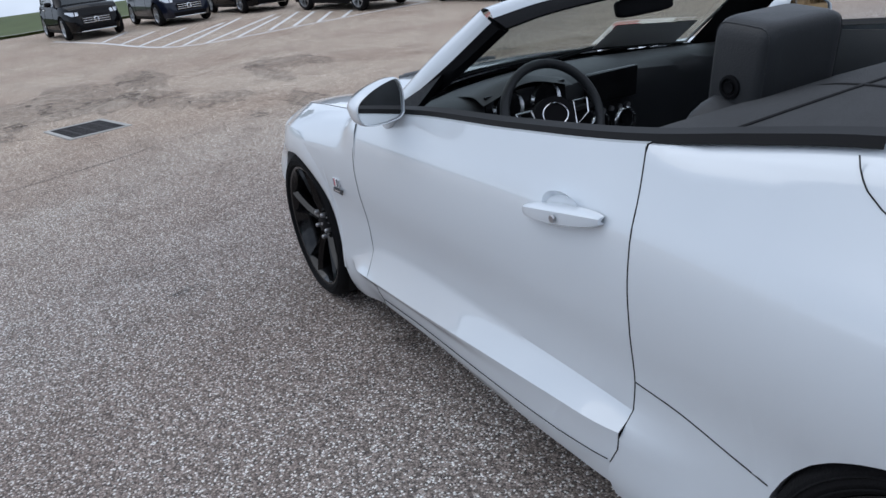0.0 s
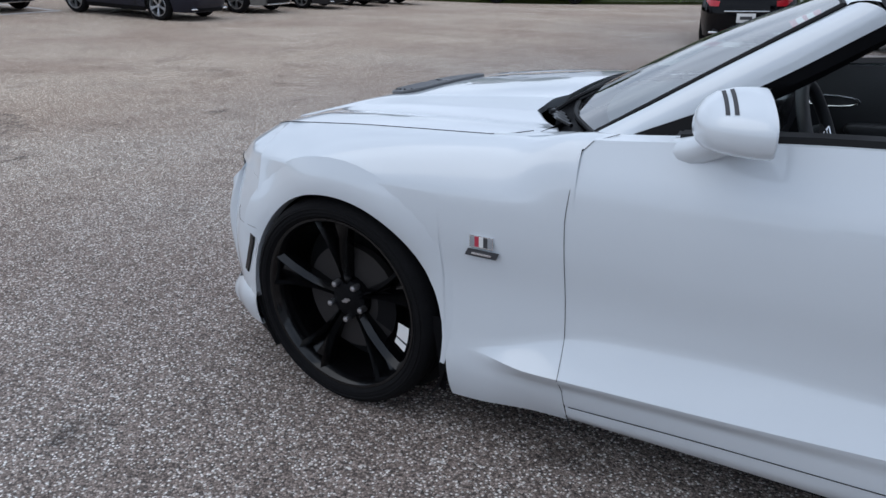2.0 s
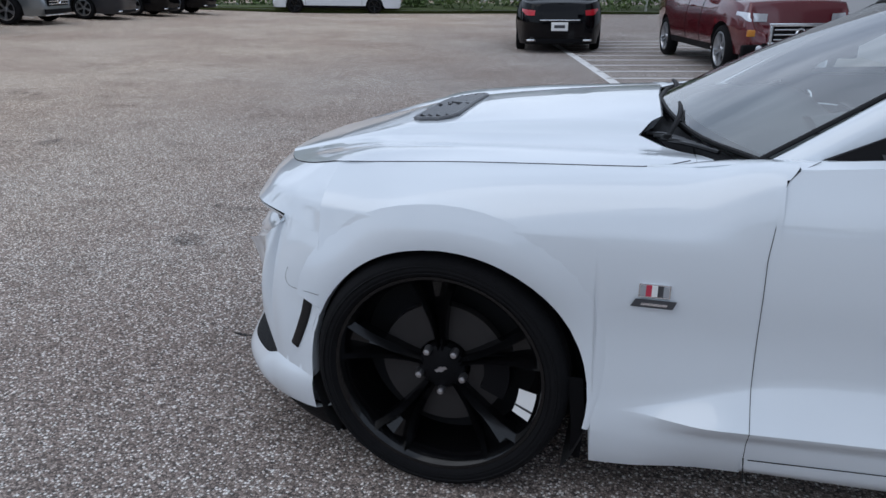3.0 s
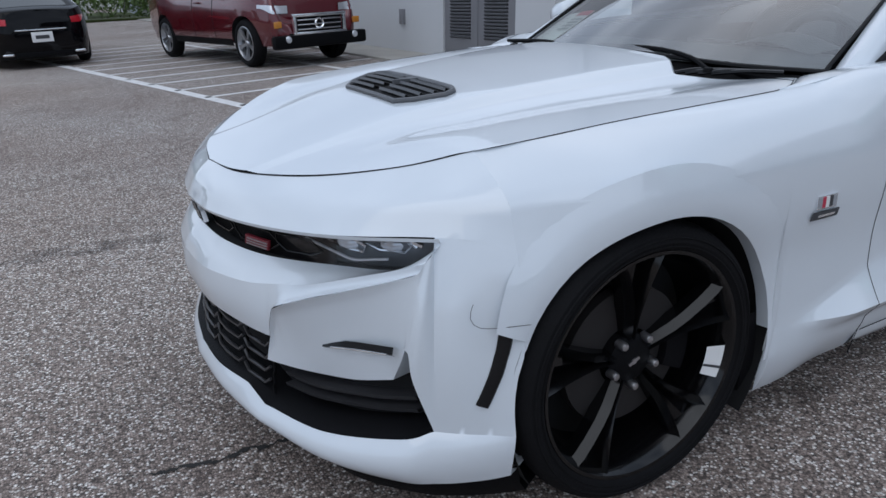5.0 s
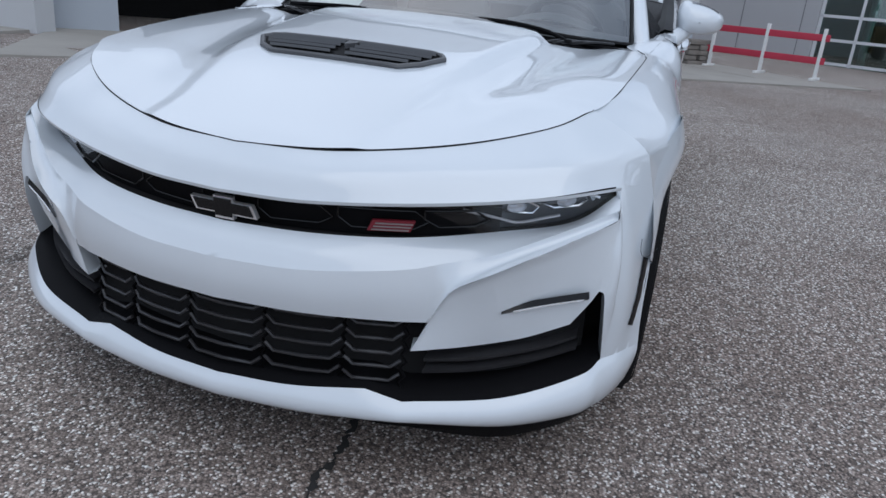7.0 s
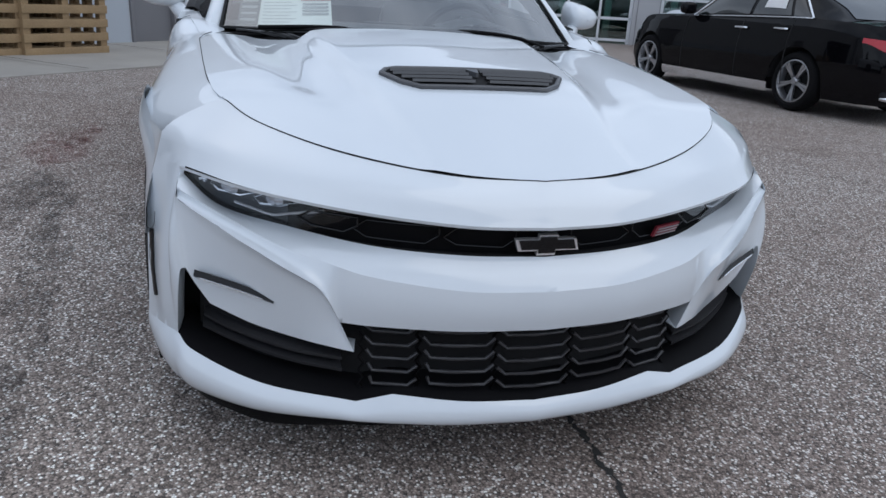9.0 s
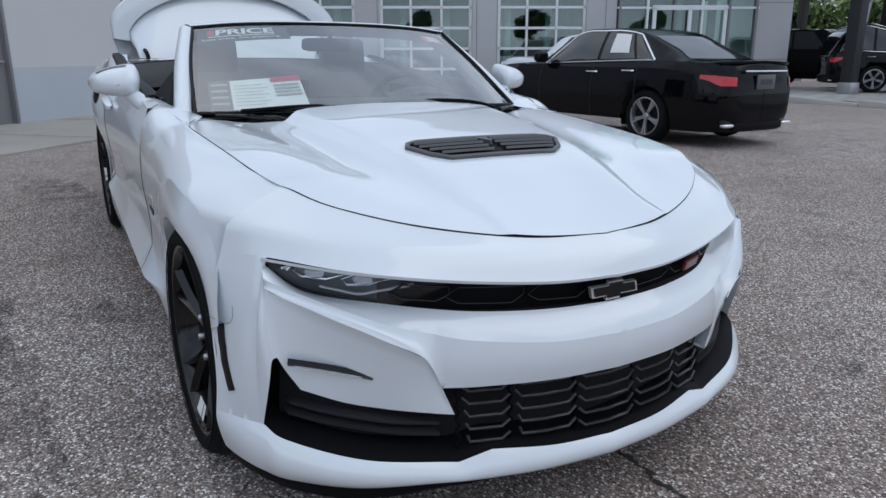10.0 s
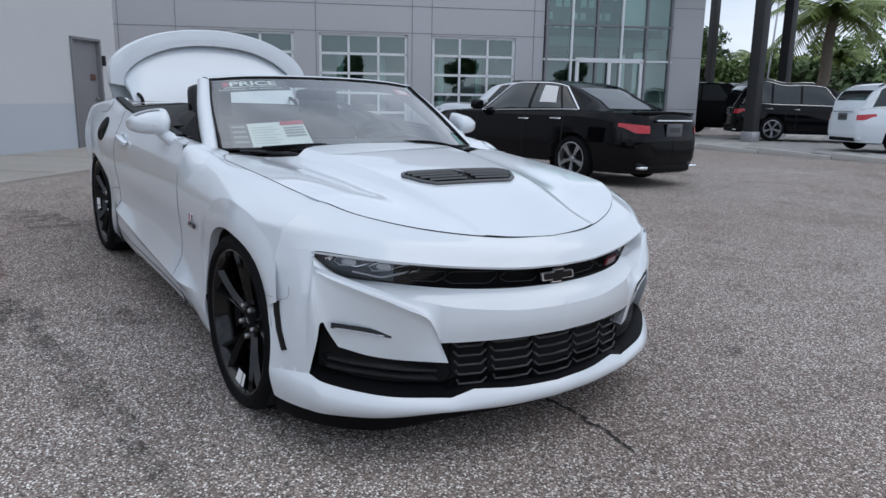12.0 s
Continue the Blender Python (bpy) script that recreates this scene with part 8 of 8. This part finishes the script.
        for k, hx in enumerate((ru(0.50), ru(0.27)) if kind != "coupe" else (ru(0.42),)):
            if kind in ("pickup", "van") and k:
                continue
            bm = bmesh.new()
            z = deck(hx) - 0.11
            tube_into(bm, [skin(hx + dx, z, s, 0.012 + 0.02 * (abs(dx) < 0.09)) for dx in (-0.10, -0.08, 0, 0.08, 0.10)], 0.014, 6)
            part("door_handle", bm, CHROME if kind in ("sedan", "suv", "big_suv") else paint, v)
        # door gaps
        for gx in ((ru(0.88), ru(0.50), ru(0.22)) if kind not in ("coupe", "van", "pickup") else (ru(0.86), ru(0.36))):
            bm = bmesh.new()
            tube_into(bm, [skin(gx, z, s, 0.0) for z in np.linspace(clear + 0.10, deck(gx) - 0.01, 10)], 0.006, 5)
            part("door_gap", bm, SEAM, v)
        # sill trim, arches, headlamp and tail lamp
        bm = bmesh.new()
        grid_into(bm, [[skin(px, z, s, dd) for px in np.linspace(-wb / 2 + r * 1.15, wb / 2 - r * 1.15, 12)] for z, dd in ((clear - 0.02, 0.004), (clear + 0.05, 0.010), (clear + 0.09, 0.003))], 0, s < 0)
        part("sill_trim", bm, CHROME if kind == "sedan" else BLACK_PLASTIC, v)
        for c in (wb / 2, -wb / 2):
            bm = bmesh.new()
            R = r * 1.13
            inner_ = [(c + R * math.cos(a), s * (half_w(c + R * math.cos(a), max(clear, r + R * math.sin(a))) - 0.01), max(clear, r + R * math.sin(a))) for a in np.linspace(0, math.pi, 20)]
            grid_into(bm, [inner_, [(p[0], s * W * 0.28, p[2]) for p in inner_]], 0, s < 0)
            part("arch_liner", bm, VOID, v)
        hz = deck(xf - 0.25)
        for lamp_name, px, z0, z1, ln, mm in (("headlight", xf, hz - 0.20, hz - 0.06, -0.42, LAMP_GLASS), ("tail_light", xr, deck(xr + 0.2) - (0.28 if kind not in ("sedan", "coupe") else 0.25), deck(xr + 0.2) - 0.12, 0.34 if kind != "van" else 0.10, RED_LENS)):
            if kind in ("van", "pickup") and lamp_name == "tail_light":
                z0 -= 0.25
            bm = bmesh.new()
            rows = []
            line = around(1 if px > 0 else -1, px + ln, 0.62 if kind not in ("van", "boxy") else 0.86)
            for f in np.linspace(0, 1, 5):
                row = []
                for k, q in enumerate(line):
                    g = k / (len(line) - 1)
                    lo_, hi_ = (z0 + (z1 - z0) * 0.62 * (1 - smooth01(0, 0.6, g)), z1 - 0.03 * g) if kind not in ("van", "boxy") else (z0, z1)
                    row.append(skin(q, lo_ + (hi_ - lo_) * f, s, 0.008))
                rows.append(row)
            grid_into(bm, rows, 0, (s < 0) ^ (px < 0))
            part(lamp_name, bm, mm, v, "red tail light" if mm is RED_LENS else "clear headlight")
        for c in (wb / 2, -wb / 2):
            road_wheel(v, c, s * (W / 2 - 0.125), r, rims, 5)
    # front and rear glass
    if kind == "van":
        slope("windshield", ru(0.985), ru(0.85), 0.9)
    elif kind == "pickup":
        slope("windshield", ru(0.97), ru(0.72), 0.9)
        slope("rear_window", ru(0.02), ru(0.10), 0.8)
    else:
        slope("windshield", ru(0.985), ru(0.72), 0.9)
        slope("rear_window", ru(0.03 if kind in ("suv", "big_suv", "boxy") else 0.02), ru(0.085 if kind in ("suv", "big_suv", "boxy") else 0.24), 0.85)
    # front: grille, bumper opening, round badge; rear: plate, bumper strip, exhausts
    gz0 = deck(xf) - 0.02
    bm = bmesh.new()
    box_into(bm, (xf - 0.005, 0, (gz0 + clear) / 2 + 0.12), (0.05, W * 0.46, 0.24), 0.02)
    grille = part("grille", bm, BLACK_PLASTIC, v, "dark grille")
    for k in range(3):
        part("grille_bar", box((xf + 0.022, 0, (gz0 + clear) / 2 + 0.05 + 0.07 * k), (0.02, W * 0.44, 0.018), 0.004), CHROME, grille)
    bm = bmesh.new()
    lathe_into(bm, [(0.055, 0.0), (0.072, 0.02), (0.088, 0.0)], 24, 0, Matrix.Translation((xf + 0.03, 0, (gz0 + clear) / 2 + 0.13)) @ pose(0, 0, 0, 0, 0, -90))
    part("round_badge", bm, CHROME, grille)
    if kind == "pickup":
        gzc = (gz0 + clear) / 2 + 0.12
        for c_, s_ in (((xf + 0.03, 0, gzc + 0.14), (0.06, W * 0.54, 0.05)), ((xf + 0.03, 0, gzc - 0.13), (0.06, W * 0.54, 0.05)), ((xf + 0.03, W * 0.25, gzc), (0.06, 0.05, 0.28)), ((xf + 0.03, -W * 0.25, gzc), (0.06, 0.05, 0.28))):
            part("grille_surround", box(c_, s_, 0.015), CHROME, grille)
        part("lower_bumper", box((xf + 0.02, 0, clear + 0.06), (0.14, W * 0.94, 0.20), 0.04), BLACK_PLASTIC, v, "black lower bumper")
        for s in (1, -1):
            bm = bmesh.new()
            lathe_into(bm, [(0.0, 0.03), (0.045, 0.02), (0.055, 0.0)], 18, 0, Matrix.Translation((xf + 0.085, s * W * 0.34, clear + 0.10)) @ pose(0, 0, 0, 0, 0, -90))
            part("fog_lamp", bm, LAMP_GLASS, v, "round fog lamp")
            part("turn_lamp", box((xf - 0.01, s * W * 0.40, gzc + 0.02), (0.05, 0.12, 0.10), 0.02), AMBER, v, "amber turn lamp")
    part("front_intake", box((xf - 0.01, 0, clear + 0.12), (0.04, W * 0.60, 0.12), 0.02), BLACK_PLASTIC, v)
    part("bumper_strip", box((xf - 0.04, 0, clear + 0.02), (0.05, W * 0.58, 0.03), 0.01), CHROME if lowtrim else BLACK_PLASTIC, v)
    pz = deck(xr) - 0.18 if kind in ("sedan", "suv", "big_suv", "boxy", "pickup", "van") else clear + 0.36
    plate_ = part("number_plate", box((xr - 0.004, 0, pz), (0.02, 0.34, 0.17), 0.004), VENT_GREY if rear else WHITE_PLASTIC, v, "plate without legible writing")
    part("plate_bar", box((xr - 0.017, 0, pz), (0.004, 0.22, 0.06)), INK, plate_, smooth=0)
    part("rear_bumper_strip", box((xr + 0.055, 0, clear + 0.07), (0.06, W * 0.52, 0.09), 0.02), BLACK_PLASTIC, v)
    part("chrome_strip", box((xr + 0.003, 0, pz + 0.125), (0.03, W * 0.44, 0.022), 0.005), CHROME, v)
    for s in (1, -1):
        bm = bmesh.new()
        rounded(bm, (xr + 0.06, s * W * 0.31, clear + 0.085), (0.10, 0.19, 0.05), 0.6)
        part("exhaust_tip", bm, CHROME, v, "chrome exhaust tip")
    part("underbody", box((cen, 0, clear + 0.06), (L * 0.82, W * 0.62, 0.16)), VOID, v)
    if kind in ("suv", "big_suv"):
        for s in (1, -1):
            bm = bmesh.new()
            tube_into(bm, [(q.x, s * (q.y + 0.01), q.z + 0.035) for q in (cabin(px, 0.84) for px in np.linspace(ru(0.12), ru(0.66), 12))], 0.016, 6)
            part("roof_rail", bm, CHROME if kind == "big_suv" else BLACK_PLASTIC, v)
    if paper:
        pane("window_paper", ru(0.305), ru(0.425), ru(0.335), ru(0.430), 0.20, 0.64, 1, WHITE_PLASTIC, 0.013, v, "white paper sheet in the side window")
    return v


BLACK_CAR = mat("black_car_paint", (0.003, 0.003, 0.004), 0.3, 0, 0.2, 2, coat=0.45, spec=0.0)
NAVY_CAR = mat("dark_blue_car_paint", (0.007, 0.010, 0.022), 0.28, 0.1, 0.2, 2, coat=0.6, spec=0.1)
GREY_CAR = mat("dark_grey_car_paint", (0.022, 0.024, 0.030), 0.3, 0.3, 0.15, 2, coat=0.6, spec=0.2)
SILVER_CAR = mat("grey_silver_car_paint", (0.20, 0.22, 0.235), 0.28, 0.6, 0.1, 2, coat=1.0)
RED_CAR = mat("dark_red_car_paint", (0.105, 0.006, 0.012), 0.22, 0.2, 0.15, 2, coat=1.0)

# near the garage: the black sedan
sedan = vehicle("sedan_car", "black four-door sedan with silver wheels and a paper in its window", "car", "sedan", BLACK_CAR, -6.10, 6.20, 183.5, paper=True)
bm = bmesh.new()
S_R = SHAPES["sedan"]["wb"] / 2 + SHAPES["sedan"]["fo"] - SHAPES["sedan"]["L"]
loft(bm, [[(S_R + x0 + 0.10 * (y / 0.66) ** 4, y, z0 - 0.03 * abs(y)) for y in np.linspace(-0.66, 0.66, 9)] for x0, z0 in ((0.20, 0.995), (0.09, 1.012), (0.05, 1.022), (0.045, 1.010), (0.07, 0.985))], 20, 9)
part("lip_spoiler", bm, BLACK_CAR, sedan)
# across the forecourt
vehicle("boxy_suv", "black boxy off-road car with square cabin on the forecourt", "car", "boxy", BLACK_CAR, -14.6, 23.4, 12, "dark", group="cars on the forecourt")
vehicle("suv_car", "large black sport utility car with roof rails and red tail lights", "car", "big_suv", BLACK_CAR, -10.3, 22.0, 50, group="cars on the forecourt")
vehicle("suv_car", "white sport utility car seen from behind on the forecourt", "car", "suv", WHITE_PAINT, -5.6, 19.2, 60, group="cars on the forecourt")
vehicle("suv_car", "white sport utility car parked behind the sedan", "car", "suv", WHITE_PAINT, -13.9, 12.0, 215)
# red pickup and black coupe on the other side
vehicle("pickup_truck", "dark red pickup truck with silver wheels in the striped bay", "truck", "pickup", RED_CAR, -1.93, -11.75, 104.7)
vehicle("coupe_car", "black two-door coupe seen from behind, beside the striped bay", "car", "coupe", BLACK_CAR, 1.80, -15.4, -81, "dark", rear=False)
vehicle("cargo_van", "white cargo van with black lower trim", "van", "van", WHITE_PAINT, 14.3, -30.6, 25, "dark")
# the row ahead
ROW = [
    ("suv", "black sport utility car with silver grille, nose to the lane", BLACK_CAR, 26.4, 0.55, 190),
    ("suv", "dark blue utility car with wide grille, nose to the lane", NAVY_CAR, 26.6, -2.5, 190),
    ("suv", "dark green-black sport utility car, nose to the lane", BLACK_CAR, 26.7, -5.5, 190),
    ("big_suv", "large black utility car with chrome grille, nose to the lane", BLACK_CAR, 21.27, -7.8, 195),
    ("suv", "dark blue sport utility car, tail to the lane", NAVY_CAR, 17.1, -10.85, 10),
    ("big_suv", "silver-grey utility car with chrome grille, nose to the lane", SILVER_CAR, 17.8, -14.1, 190),
    ("sedan", "dark grey sedan, tail to the lane", GREY_CAR, 17.9, -17.0, 14),
    ("sedan", "black sedan, tail to the lane", BLACK_CAR, 18.3, -19.8, 14),
    ("big_suv", "black utility car ending the row, tail to the lane", BLACK_CAR, 18.8, -22.6, 14),
]
for kind, text, paint, px, py, hd in ROW:
    vehicle("suv_car" if "suv" in kind else "sedan_car", text, "car", kind, paint, px, py, hd, group="row of parked cars")
for px, py, paint in ((29.5, -9.0, BLACK_CAR), (28.5, -13.5, SILVER_CAR)):
    vehicle("suv_car", "dark car in the second row behind", "car", "suv", paint, px, py, 197, group="row of parked cars")
